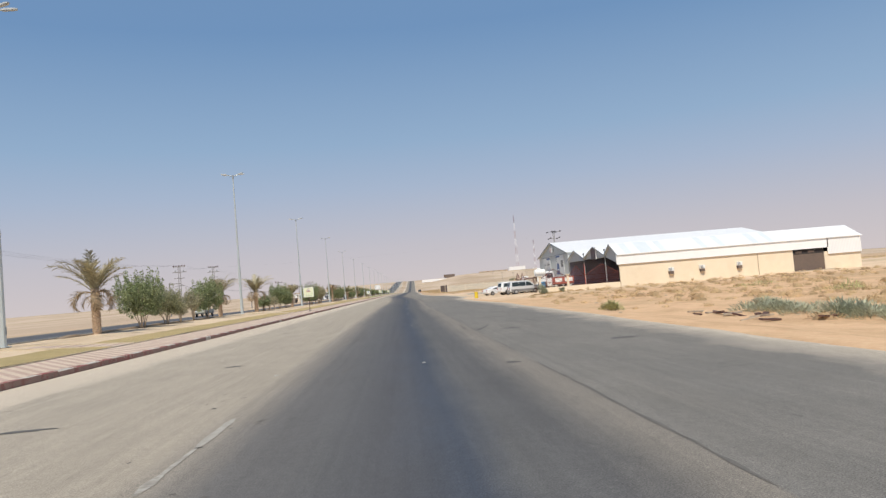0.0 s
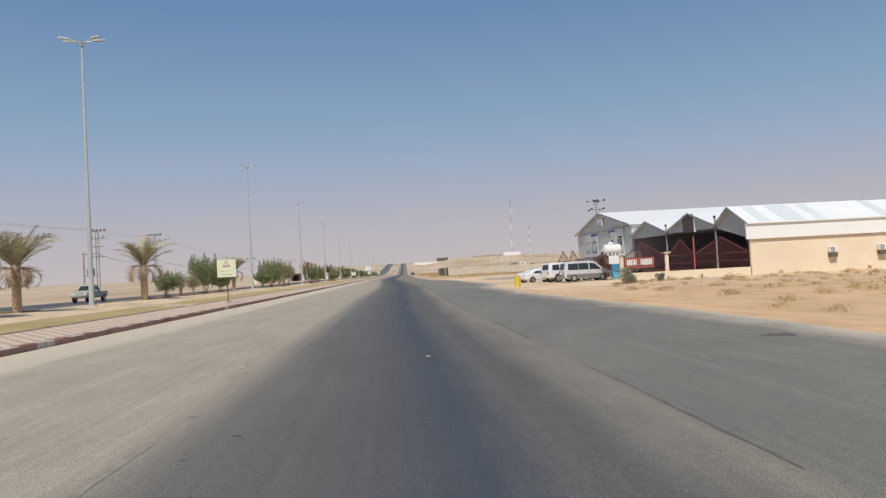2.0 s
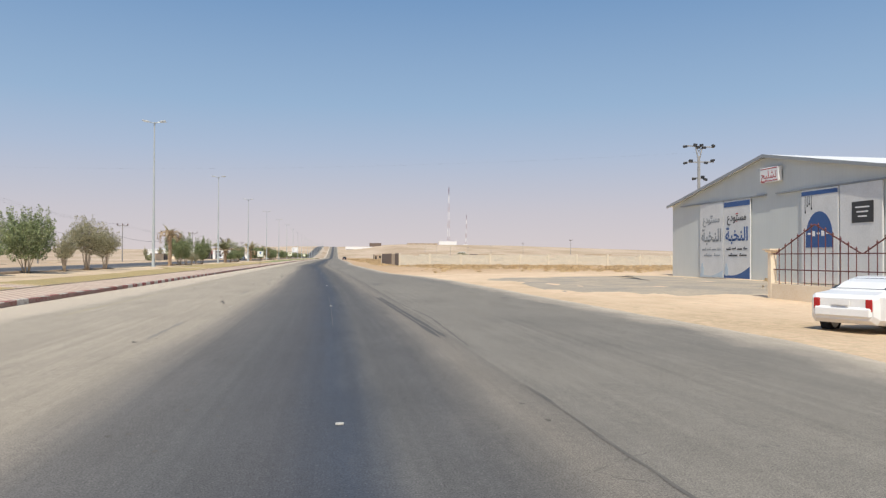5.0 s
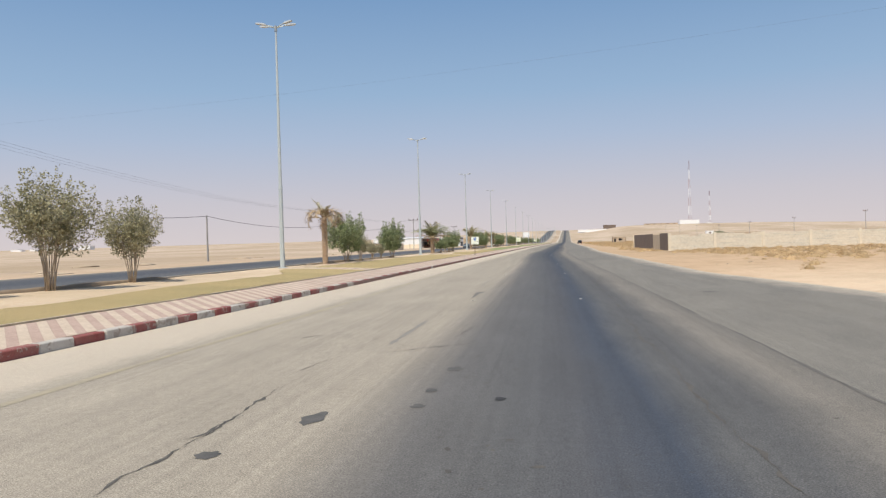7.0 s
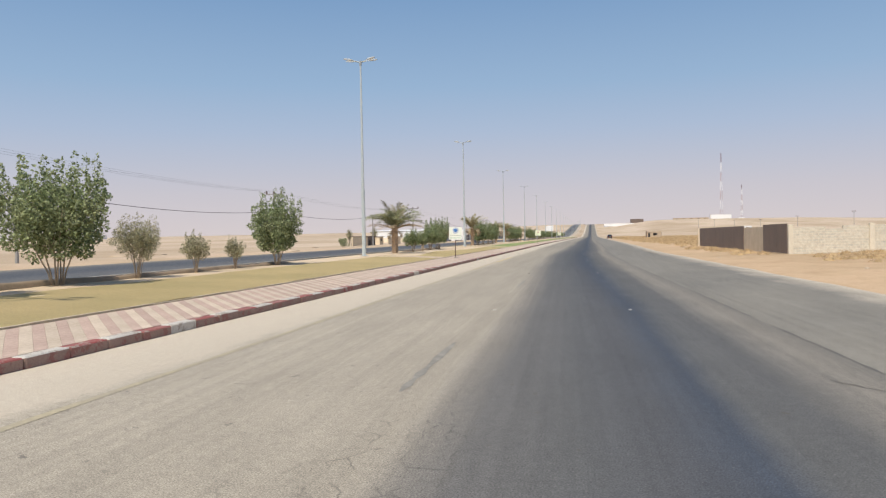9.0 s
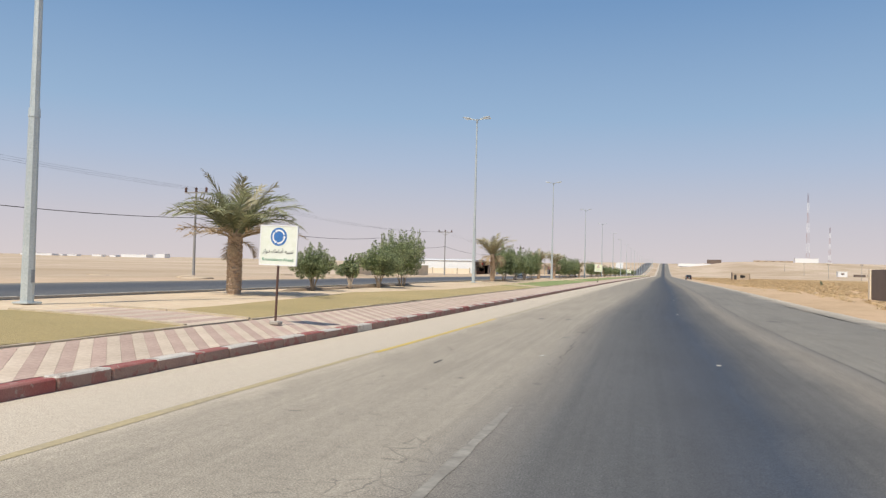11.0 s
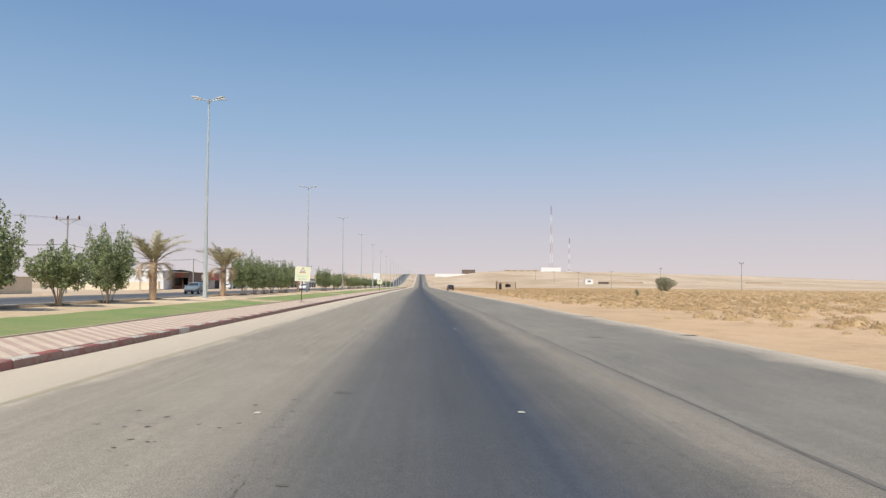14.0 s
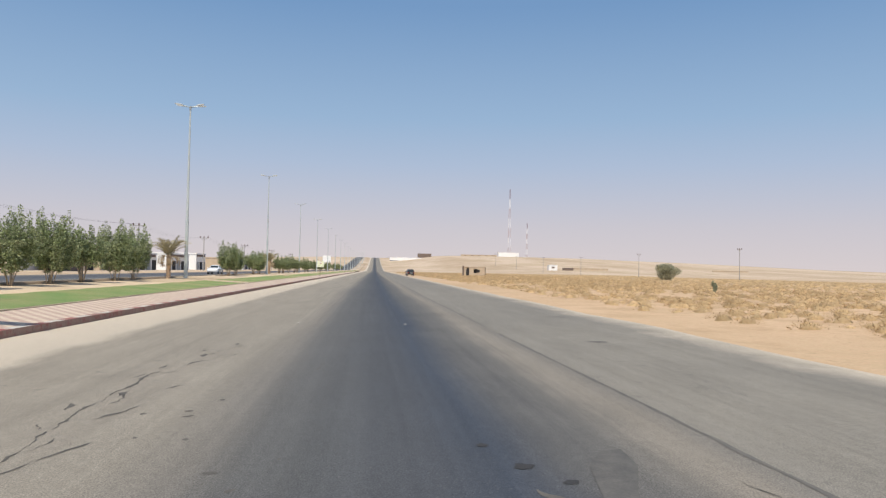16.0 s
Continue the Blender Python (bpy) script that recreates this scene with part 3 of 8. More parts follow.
M_CLEAR_ROOF = corrugated("skylight_sheet", (0.69, 0.74, 0.75), (0.74, 0.78, 0.78), "X", 0.3)
# near-black colour that stands for the shade inside openings
M_DARK_IN = surface("dark_interior_shade", (0.045, 0.04, 0.04), (0.03, 0.028, 0.028), 0.9)
M_MAROON = surface("maroon_ironwork", (0.15, 0.045, 0.04), (0.11, 0.04, 0.038), 0.6, s1=2, s2=20, bump=0.03)
M_BROWN = surface("brown_sheet_metal", (0.17, 0.125, 0.10), (0.14, 0.105, 0.085), 0.7, s1=0.6, s2=10, bump=0.05)
M_MORTAR = surface("rough_mortar", (0.55, 0.46, 0.34), (0.46, 0.38, 0.28), 0.95, s1=0.8, s2=14, bump=0.3)
M_HUT = surface("hut_plaster", (0.50, 0.40, 0.29), (0.42, 0.33, 0.24), 0.95, s1=0.6, s2=10)
M_WOODPOLE = surface("utility_steel", (0.31, 0.30, 0.285), (0.25, 0.24, 0.225), 0.7, s1=1.5, s2=20, bump=0.05)
M_CAR_WHITE = surface("white_car_paint", (0.80, 0.80, 0.79), (0.76, 0.75, 0.73), 0.2, spec=0.6, bump=0.0)
M_CAR_SILVER = surface("silver_car_paint", (0.74, 0.74, 0.72), (0.68, 0.68, 0.67), 0.25, 0.3, spec=0.6, bump=0.0)
M_CAR_GREY = surface("grey_car_paint", (0.20, 0.20, 0.20), (0.17, 0.17, 0.17), 0.35, bump=0.0)
M_CAR_BLUE = surface("blue_grey_car_paint", (0.24, 0.28, 0.30), (0.21, 0.25, 0.27), 0.25, 0.3, bump=0.0)
M_CAR_OLIVE = surface("dusty_beige_paint", (0.42, 0.42, 0.36), (0.36, 0.36, 0.30), 0.4, bump=0.0)
M_CAR_BLACK = surface("black_car_paint", (0.02, 0.02, 0.022), (0.03, 0.03, 0.03), 0.2, spec=0.6, bump=0.0)
M_CAR_GLASS = glassy("tinted_glass", (0.035, 0.045, 0.05), 0.06)
M_TYRE = surface("tyre_rubber", (0.025, 0.025, 0.026), (0.045, 0.042, 0.04), 0.85)
M_RIM = surface("alloy_rim", (0.55, 0.56, 0.57), (0.45, 0.46, 0.47), 0.35, 0.7, bump=0.0)
M_TAIL = glassy("tail_light", (0.40, 0.03, 0.03), 0.15)
M_HEADLIGHT = glassy("head_light", (0.75, 0.77, 0.78), 0.1)
M_PLASTIC_WHITE = surface("white_plastic", (0.82, 0.82, 0.80), (0.76, 0.76, 0.73), 0.45, bump=0.02)
M_PLASTIC_BLUE = surface("blue_steel", (0.04, 0.20, 0.36), (0.05, 0.24, 0.40), 0.5, bump=0.02)
M_YELLOW = surface("yellow_barrel_paint", (0.72, 0.52, 0.03), (0.62, 0.44, 0.03), 0.5, s1=3, s2=25, bump=0.05)
M_WIRE = surface("cable", (0.07, 0.07, 0.075), (0.09, 0.09, 0.09), 0.6, bump=0.0)

# ---- lie of the land ----
POLE_STEP, POLE_FIRST, POLE_X = 50.0, 33.0, -17.0
KERB_X = -8.8
LANE_SHIFT = [(-400, 1.7), (0, 1.6), (30, 1.4), (65, 1.15), (85, 1.15), (115, 1.4), (147, 1.2), (178, 0.65), (225, -0.45), (248, -0.8), (285, -0.2), (324, 0.25), (420, 0.3), (6000, 0.3)]
ROAD_EDGE = [(-400, 9.4), (20, 9.5), (60, 9.9), (80, 9.0), (98, 9.2), (112, 11.0), (150, 10.8), (162, 10.2), (176, 8.3), (260, 7.3), (300, 8.3), (350, 9.0), (6000, 9.0)]
MOUND = [(-400, 0.6), (125, 0.6), (170, 0.5), (260, 0.48), (330, 0.6), (6000, 0.6)]


OPPOSITE = [(-400, 0.36), (110, 0.36), (145, 0.28), (172, 0.22), (205, 0.26), (240, 0.30), (300, 0.36), (380, 0.42), (6000, 0.42)]


def opposite_level(y):
    return lerp_table(OPPOSITE, y)


def left_level(x, y):
    """Ground beyond the opposite carriageway."""
    return 0.36 + (opposite_level(y) - 0.42) * (1 - smooth(36, 44, -x))


def bend(y):
    """The road swings gently to the right beyond the last sign; every x along it is counted from the road's own line."""
    k = max(0.0, y - 330.0)
    return 0.0123 * k * k / (k + 80.0)


def hill(x, y):
    """The long rise ahead: an even ramp under the roads, a higher ridge to the right of them."""
    k = min(1.0, max(0.0, (y - 960.0) / 990.0))
    ramp_up = 27.0 * (k - 0.06 * math.sin(2 * math.pi * k))
    if x <= 0:
        plain = (8.0 * smooth(450, 1150, y) + 14.0 * smooth(1200, 2600, y)) * smooth(80, 450, -x)
        return max(plain, ramp_up * (1 - 0.9 * smooth(60, 700, -x)))
    ridge = 27.5 * smooth(700, 1650, y)
    side = smooth(20, 130, x)
    return (ramp_up * (1 - side) + ridge * side) * (1 - 0.93 * smooth(200, 1250, x))


def road_edge(y):
    return lerp_table(ROAD_EDGE, y) + 0.28 * noise.noise((y * 0.11, 3.1, 0)) + 0.12 * noise.noise((y * 0.6, 9.0, 0))


def right_ground(d, y):
    """Height of the desert to the right, d metres out from the edge of the asphalt."""
    low = -0.42 + 0.27 * smooth(93, 108, y) + 0.23 * smooth(112, 150, y)
    z = -0.02 + low * smooth(0.1, 4.5, d) + 0.12 * smooth(6, 16, d)
    return z + 0.10 * smooth(0.6, 5, d) * noise.noise((d * 0.22, y * 0.13, 1.0)) + 0.05 * smooth(0.4, 2, d) * noise.noise((d * 0.9, y * 0.6, 4.0))


def median_top(x, y):
    """Height of the planted strip between the two roads."""
    back = opposite_level(y)
    return lerp_table([(-21.4, back + 0.06), (-20.4, back + 0.12), (-18.8, lerp_table(MOUND, y)), (-16.5, lerp_table(MOUND, y)), (-13.4, 0.42), (-11.1, 0.305), (-9.0, 0.18)], x)


def ground_at(x, y):
    x -= bend(y)
    d = x - road_edge(y)
    return hill(x, y) + (right_ground(d, y) if d > 0 else left_level(x, y))


YS = [-400, -250, -150, -90, -60] + [-40 + 2.5 * i for i in range(176)] + [400 + 6 * i for i in range(34)] + [610 + 25 * i for i in range(60)] + [2150, 2300, 2500, 2800, 3200, 3700, 4300]
YS = sorted(set(float(y) for y in YS))


def strip(name, columns, height, material, layers=(), parent=None, rows=None):
    """A sheet that follows the road: columns of x (numbers or functions of y), heights from height(x, y, column)."""
    rows = YS if rows is None else rows
    verts, faces, n = [], [], len(columns)
    for y in rows:
        for k, c in enumerate(columns):
            x = c(y) if callable(c) else c
            verts.append((x + bend(y), y, height(x, y, k)))
    for j in range(len(rows) - 1):
        for k in range(n - 1):
            a = j * n + k
            faces.append((a, a + 1, a + n + 1, a + n))
    ob = raw(name, verts, faces, material, parent, flat=False)
    for layer, rule in layers:
        uv = ob.data.uv_layers.new(name=layer)
        co = np.array(verts)
        idx = np.empty(len(ob.data.loops), dtype=np.int32)
        ob.data.loops.foreach_get("vertex_index", idx)
        vals = np.array([rule(v[0] - bend(v[1]), v[1]) for v in verts])[idx]
        uv.data.foreach_set("uv", vals.astype(np.float32).ravel())
    return ob


# ground: one sheet to the horizon
def right_col(d):
    return lambda y: road_edge(y) + d


left_cols = [-4200, -3000, -2000, -1300, -800, -500, -330, -220, -150, -110, -80, -64, -54, -48, -44, -41, -39.5, -37.8, -36.9, -35.9]
near_cols = [-30.0, -20.0, -10.0, 0.0]
right_cols = [-1.2, -0.25, 0.06, 0.35, 0.8, 1.3, 1.8, 2.4, 3, 3.7, 4.4, 5.2, 6, 7, 8, 9, 10.2, 11.5, 13, 14.5, 16, 18, 20, 22.5, 25, 28, 31, 35, 40, 46, 54, 64, 78, 95, 120, 150, 190, 250, 330, 430, 560, 730, 950, 1250, 1650, 2200, 3000, 4200]


def ground_height(x, y, k):
    if k < len(left_cols):
        bumps = 0.12 * smooth(38, 60, -x) * noise.noise((x * 0.12, y * 0.08, 7.0)) + 1.2 * smooth(90, 500, -x) * noise.noise((x * 0.006, y * 0.004, 2.0))
        return hill(x, y) + (left_level(x, y) if x < -36.2 else opposite_level(y) - 0.2) + bumps
    if k < len(left_cols) + len(near_cols):
        return hill(x, y) - 0.25
    d = right_cols[k - len(left_cols) - len(near_cols)]
    if d < -0.5:
        return hill(x, y) - 0.25
    if d < 0:
        return hill(x, y) - 0.05
    return hill(x, y) + right_ground(d, y) + 1.5 * smooth(60, 500, d) * noise.noise((x * 0.007, y * 0.005, 5.0))


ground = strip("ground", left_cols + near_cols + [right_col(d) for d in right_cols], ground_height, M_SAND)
tagged(ground, "pale orange desert sand with sparse dry litter", "ground", kind="structure")

# the road that the camera follows
road = strip("road", [KERB_X, -7.4, -6.0, -4.5, -3.0, -1.5, 0.0, 1.5, 3.0, 4.5, 6.0, lambda y: road_edge(y) - 1.5, lambda y: road_edge(y) - 0.5, road_edge],
             lambda x, y, k: hill(x, y) - (0.03 if k == 13 else 0.0), M_ROAD,
             (("lane", lambda x, y: (x - lerp_table(LANE_SHIFT, y), y)), ("edge", lambda x, y: (road_edge(y) - x, x - KERB_X))))
tagged(road, "worn grey asphalt road, tan dusty lane and dark tyre track", "road", kind="structure")

# the other carriageway
far_road = strip("road_opposite", [-36.2, -34.6, -33.0, -31.0, -29.0, -27.0, -25.0, -23.0, -21.4], lambda x, y, k: hill(x, y) + opposite_level(y), M_ROAD_FAR,
                 (("lane", lambda x, y: (x + 29.0, y)), ("edge", lambda x, y: (-21.4 - x, x + 36.2))))
tagged(far_road, "dark grey asphalt of the opposite carriageway", "road", kind="structure")

# planted strip between the roads: sand
median = strip("median", [-21.1, -20.7, -20.2, -19.4, -18.4, -16.8, -15.0, -13.9, -13.3], lambda x, y, k: hill(x, y) + median_top(x, y) - (0.06 if k == 8 else 0.0) + (0.06 * noise.noise((x * 0.8, y * 0.5, 2.0)) if 1 < k < 7 else 0), M_MEDIAN)
tagged(median, "bare sandy soil of the planted central reservation", "ground", kind="structure")

# beds of turf, one between each pair of lamps, with paved gaps at the lamps
def turf_bed(y0, y1):
    rows = [y0 + (y1 - y0) * i / 40 for i in range(41)]
    rear = -13.45 if y0 < 170 else -15.9 if y0 < 270 else -14.4
    verts, faces = [], []
    for y in rows:
        back = lerp_table([(233, -13.6), (239, -14.0), (250, -15.3), (256, -14.4), (262, -13.7), (281, -13.9)], y) if 230 < y0 < 270 else rear
        if 130 < y0 < 170:
            back = lerp_table([(133, -13.45), (156, -13.45), (164, -14.3), (174, -13.7), (178, -15.6), (182, -16.6)], y)
        back += 0.12 * noise.noise((y * 0.5, 8.0, 0.0))
        for k in range(6):
            x = back + (-11.22 - back) * k / 5
            verts.append((x + bend(y), y, hill(x, y) + median_top(x, y) + 0.025 + 0.03 * noise.noise((x * 1.3, y * 0.9, 6.0))))
    for j in range(40):
        for k in range(5):
            a = j * 6 + k
            faces.append((a, a + 1, a + 7, a + 6))
    ob = raw("grass_bed", verts, faces, M_GRASS, flat=False)
    return tagged(ob, "mown turf strip, olive and patchy" if y0 < 270 else "mown turf strip, fresh green", "grass", "turf beds", "stuff")


def edging(y0, y1):
    bm = bmesh.new()
    n = max(1, int((y1 - y0) / 2.0))
    for i in range(n):
        a, b = y0 + (y1 - y0) * i / n, y0 + (y1 - y0) * (i + 1) / n - 0.015
        z = hill(-11.15, a) + median_top(-11.15, a)
        box(bm, (-11.15 + bend(a) + RNG.uniform(-0.012, 0.012), (a + b) / 2, z - 0.05 + RNG.uniform(-0.012, 0.012)), (0.1, b - a, 0.16))
    return tagged(part("bed_edging", bm, M_BED_KERB), "weathered concrete edging along the turf bed", "kerb", "bed edgings", "structure")


GAPS = [POLE_FIRST + POLE_STEP * i for i in range(-3, 18)]
for a, b in zip(GAPS, GAPS[1:]):
    turf_bed(a + 0.7, b - 1.9)
    edging(a + 0.7, b - 1.9)

# paved crossings at the lamps
def crossing_band(x0, x1, y, material):
    za, zb = hill(0, y) + median_top(x0, y) + 0.012, hill(0, y) + median_top(x1, y) + 0.012
    x0, x1 = x0 + bend(y), x1 + bend(y)
    verts = [(x0, y - 1.9, za), (x1, y - 1.9, zb), (x1, y + 0.7, zb), (x0, y + 0.7, za)]
    verts += [(a, b, c - 0.08) for a, b, c in verts]
    return verts, [(3, 2, 1, 0), (4, 5, 6, 7), (0, 1, 5, 4), (1, 2, 6, 5), (2, 3, 7, 6), (3, 0, 4, 7)]


for i, y in enumerate(GAPS):
    t = thing("paved_crossing", (0, 0, 0), "cream and pink paved path across the turf", "pavement", "paved crossings", kind="structure")
    for k in range(13):
        me = raw("paving_band", *crossing_band(-11.2 - 0.33 * k, -11.2 - 0.33 * (k + 1) + 0.004, y, None), (M_PAVE_CREAM, M_PAVE_PINK)[k % 2], t)
    for dy, nm in ((-1.9, "end_edging"), (0.7, "end_edging")):
        bm = bmesh.new()
        for k in range(4):
            xa, xb = -11.2 - 1.2 * k, -11.2 - 1.2 * (k + 1) + 0.015
            lift = hill(0, y) + median_top((xa + xb) / 2, y)
            tilt = math.atan2(median_top(xb, y) - median_top(xa, y), xb - xa)
            box(bm, (0, 0, 0), (1.185, 0.09, 0.12), pose((xa + xb) / 2 + bend(y), y + dy + RNG.uniform(-0.012, 0.012), lift, 0, -math.degrees(tilt) if abs(tilt) < 1.5 else -math.degrees(math.atan2(median_top(xa, y) - median_top(xb, y), xa - xb)), 0))
        part(nm, bm, M_BED_KERB, t)

# footway along the kerb: diagonal bands of pink and cream pavers
BAND, SLANT = 0.325, 2.4
pavement = thing("pavement", (0, 0, 0), "pink and cream diagonally striped paver footway", "pavement", kind="structure")


def band_outline(y):
    out = []
    for x, k in ((-9.06, 0.0), (-11.09, SLANT)):
        out += [(x + bend(y), y + k), (x + bend(y), y + k + BAND - 0.004)]
    return out


def band_mesh(material):
    a, b, c, d = band_outline(0.0)
    z0, z1 = 0.18, 0.30
    verts = [(*a, z0), (*b, z0), (*d, z1), (*c, z1)]
    verts += [(x, y, z - 0.06) for x, y, z in verts]
    me = bpy.data.meshes.new("paving_band")
    me.from_pydata(verts, [], [(0, 1, 2, 3), (4, 7, 6, 5), (0, 4, 5, 1), (1, 5, 6, 2), (2, 6, 7, 3), (3, 7, 4, 0)])
    me.materials.append(material)
    bm = bmesh.new()
    bm.from_mesh(me)
    bmesh.ops.recalc_face_normals(bm, faces=bm.faces)
    bm.to_mesh(me)
    bm.free()
    return me


BAND_FROM, BAND_TO = 166.0, 262.0
loose = {0: ([], []), 1: ([], [])}
i, y = 0, -40.0
while y < 700.0:
    if not BAND_FROM <= y < BAND_TO:
        a, b, c, d = band_outline(y)
        vs, fs = loose[i % 2]
        n = len(vs)
        lift = hill(-10, y)
        vs += [(*a, 0.18 + lift), (*b, 0.18 + lift), (*d, 0.30 + lift), (*c, 0.30 + lift)]
        fs.append((n + 3, n + 2, n + 1, n))
    i, y = i + 1, y + BAND
for k, m in ((0, M_PAVE_PINK), (1, M_PAVE_CREAM)):
    ob = raw("paving_bands", *loose[k], m, pavement)
    bm = bmesh.new()
    bm.from_mesh(ob.data)
    bmesh.ops.recalc_face_normals(bm, faces=bm.faces)
    for f in bm.faces:
        if f.normal.z < 0:
            f.normal_flip()
    bm.to_mesh(ob.data)
    bm.free()
    tagged(ob, "pink pavers" if k == 0 else "cream pavers", kind="stuff")
strip("bedding", [-11.12, -9.02], lambda x, y, k: hill(x, y) + (0.245, 0.125)[k], M_MORTAR, parent=pavement, rows=[y for y in YS if -60 <= y <= 720])

# kerb stones, red and white in turn
kerb = thing("kerb", (0, 0, 0), "kerb of metre-long stones painted red and white in turn", "kerb", kind="structure")


def kerbstone_mesh(material, bare):
    bm = bmesh.new()
    box(bm, (0, 0, 0.003), (0.26, 0.985, 0.36), bevel=0.022)
    if bare:
        for f in bm.faces:
            if f.normal.z < 0.3:
                f.material_index = 1
    return finish("kerbstone", bm, [material, M_KERB_BARE])


STONE_FROM, STONE_TO = 20, 320
far_stones = {0: bmesh.new(), 1: bmesh.new()}
for n in range(-40, 760):
    if STONE_FROM <= n < STONE_TO:
        continue
    box(far_stones[n % 2], (KERB_X - 0.13 + bend(n), n + 0.5, 0.003 + hill(KERB_X, n)), (0.26, 0.985, 0.36))
for k, m in ((0, M_KERB_RED), (1, M_KERB_WHITE)):
    far_stones[k].normal_update()
    for f in far_stones[k].faces:
        f.material_index = 0 if f.normal.z > 0.3 else 1
    tagged(part("kerbstones", far_stones[k], [m, M_KERB_BARE], kerb), "red kerbstones" if k == 0 else "white kerbstones", kind="stuff")

# kerbs of the opposite carriageway
for x, nm in ((-21.28, "kerb_opposite"),):
    bm = bmesh.new()
    for n in range(-20, 350):
        box(bm, (x + bend(n * 2.0), n * 2.0, 0.45 + hill(x, n * 2.0) + opposite_level(n * 2.0) - 0.42), (0.24, 1.97, 0.3))
    tagged(part(nm, bm, M_CONCRETE), "plain dusty concrete kerb of the opposite carriageway", "kerb", kind="structure")

# ---- road markings, patches, studs ----
def lane_x(u, y):
    return u + lerp_table(LANE_SHIFT, y) + bend(y)


def ribbon(name, points, width, material, label, category, z=0.004, ragged=0.0, parent=None):
    verts, faces = [], []
    for i, (x, y) in enumerate(points):
        (xa, ya), (xb, yb) = points[max(0, i - 1)], points[min(len(points) - 1, i + 1)]
        L = math.hypot(xb - xa, yb - ya) or 1
        nx, ny = (yb - ya) / L, -(xb - xa) / L
        w = width * (1 + ragged * RNG.uniform(-1, 1)) / 2
        taper = 0.25 if ragged and i in (0, len(points) - 1) else 1.0
        for s in (-1, 1):
            verts.append((x + s * nx * w * taper, y + s * ny * w * taper, z + hill(x, y)))
    for i in range(len(points) - 1):
        faces.append((2 * i, 2 * i + 1, 2 * i + 3, 2 * i + 2))
    return tagged(raw(name, verts, faces, material, parent), label, category, kind="structure" if parent is None else "")


def yellow_x(y):
    return lerp_table([(120, -5.9), (150, -6.1), (225, -6.78), (330, -6.75)], y)


ribbon("yellow_line", [(yellow_x(y) + 0.03 * math.sin(y * 0.3), y) for y in (*range(231, 243), 242.6)], 0.14, M_LINE_YELLOW, "freshly painted yellow edge line on the asphalt", "road marking")
ribbon("yellow_line", [(yellow_x(y) + 0.04 * math.sin(y * 0.21), y) for y in range(120, 220, 2)], 0.15, M_LINE_YELLOW_OLD, "faded yellow edge line on the asphalt", "road marking", ragged=0.35)
ribbon("yellow_line", [(yellow_x(y) + 0.04 * math.sin(y * 0.21), y) for y in range(218, 232)], 0.14, M_LINE_YELLOW_WORN, "worn yellow edge line on the asphalt", "road marking", ragged=0.25)
ribbon("yellow_line", [(yellow_x(y) + 0.04 * math.sin(y * 0.21), y) for y in range(243, 312, 2)], 0.15, M_LINE_YELLOW_OLD, "faded yellow edge line on the asphalt", "road marking", ragged=0.35)
for k in range(13):
    # every dash is worn, most of them nearly away
    y = 5.6 + 18.04 * k
    ribbon("lane_dash", [(lerp_table([(0, -1.08), (45, -1.46), (168, -2.65), (222, -3.13), (260, -3.3), (324, -2.8)], y + j) + 0.008 * (k % 2), y + j) for j in (0, 0.4, 0.8, 1.2, 1.7, 2.1, 2.5, 2.9, 3.3, 3.8, 4.2)], 0.10, M_LINE_WHITE if k == 0 else M_LINE_WHITE_OLD, "worn white lane dash on the asphalt", "road marking", ragged=0.5)
ribbon("scrape_line", [(1.62 - 0.0004 * (y - 118) ** 2 + 0.02 * noise.noise((y, 0, 0)), y) for y in [116 + 0.7 * k for k in range(23)]], 0.022, M_SCRAPE, "thin pale scrape line on the asphalt", "road marking", ragged=0.6)
# seam between two layers of asphalt
def seam_x(y):
    return lane_x(2.52 + 0.20 * smooth(82, 104, y) + 0.22 * math.exp(-((y - 119) / 5) ** 2) + 0.03 * noise.noise((y * 0.35, 0, 0)) + 0.03 * noise.noise((y * 1.7, 5, 0)), y)


y = 4.0
while y < 420.0:
    run = RNG.uniform(4.0, 12.0) if y < 98 else RNG.uniform(8.0, 24.0)
    ribbon("road_seam", [(seam_x(y + 0.4 * k), y + 0.4 * k) for k in range(int(run / 0.4))], 0.04 if y < 98 else 0.055 if y > 245 else 0.045, M_SEAM, "thin ragged seam along the asphalt", "road marking", ragged=0.6)
    y += run + (RNG.uniform(1.0, 4.0) if y < 98 else RNG.uniform(0.4, 1.5))
# old tyre marks
for off in (-0.07, 0.07):
    ribbon("tyre_mark", [(3.88 + off - (y - 114) * 0.0185, y) for y in [113.6 + 0.6 * i for i in range(27)]], 0.105, M_RUBBER, "black tyre skid mark on the asphalt", "skid mark", ragged=0.35)


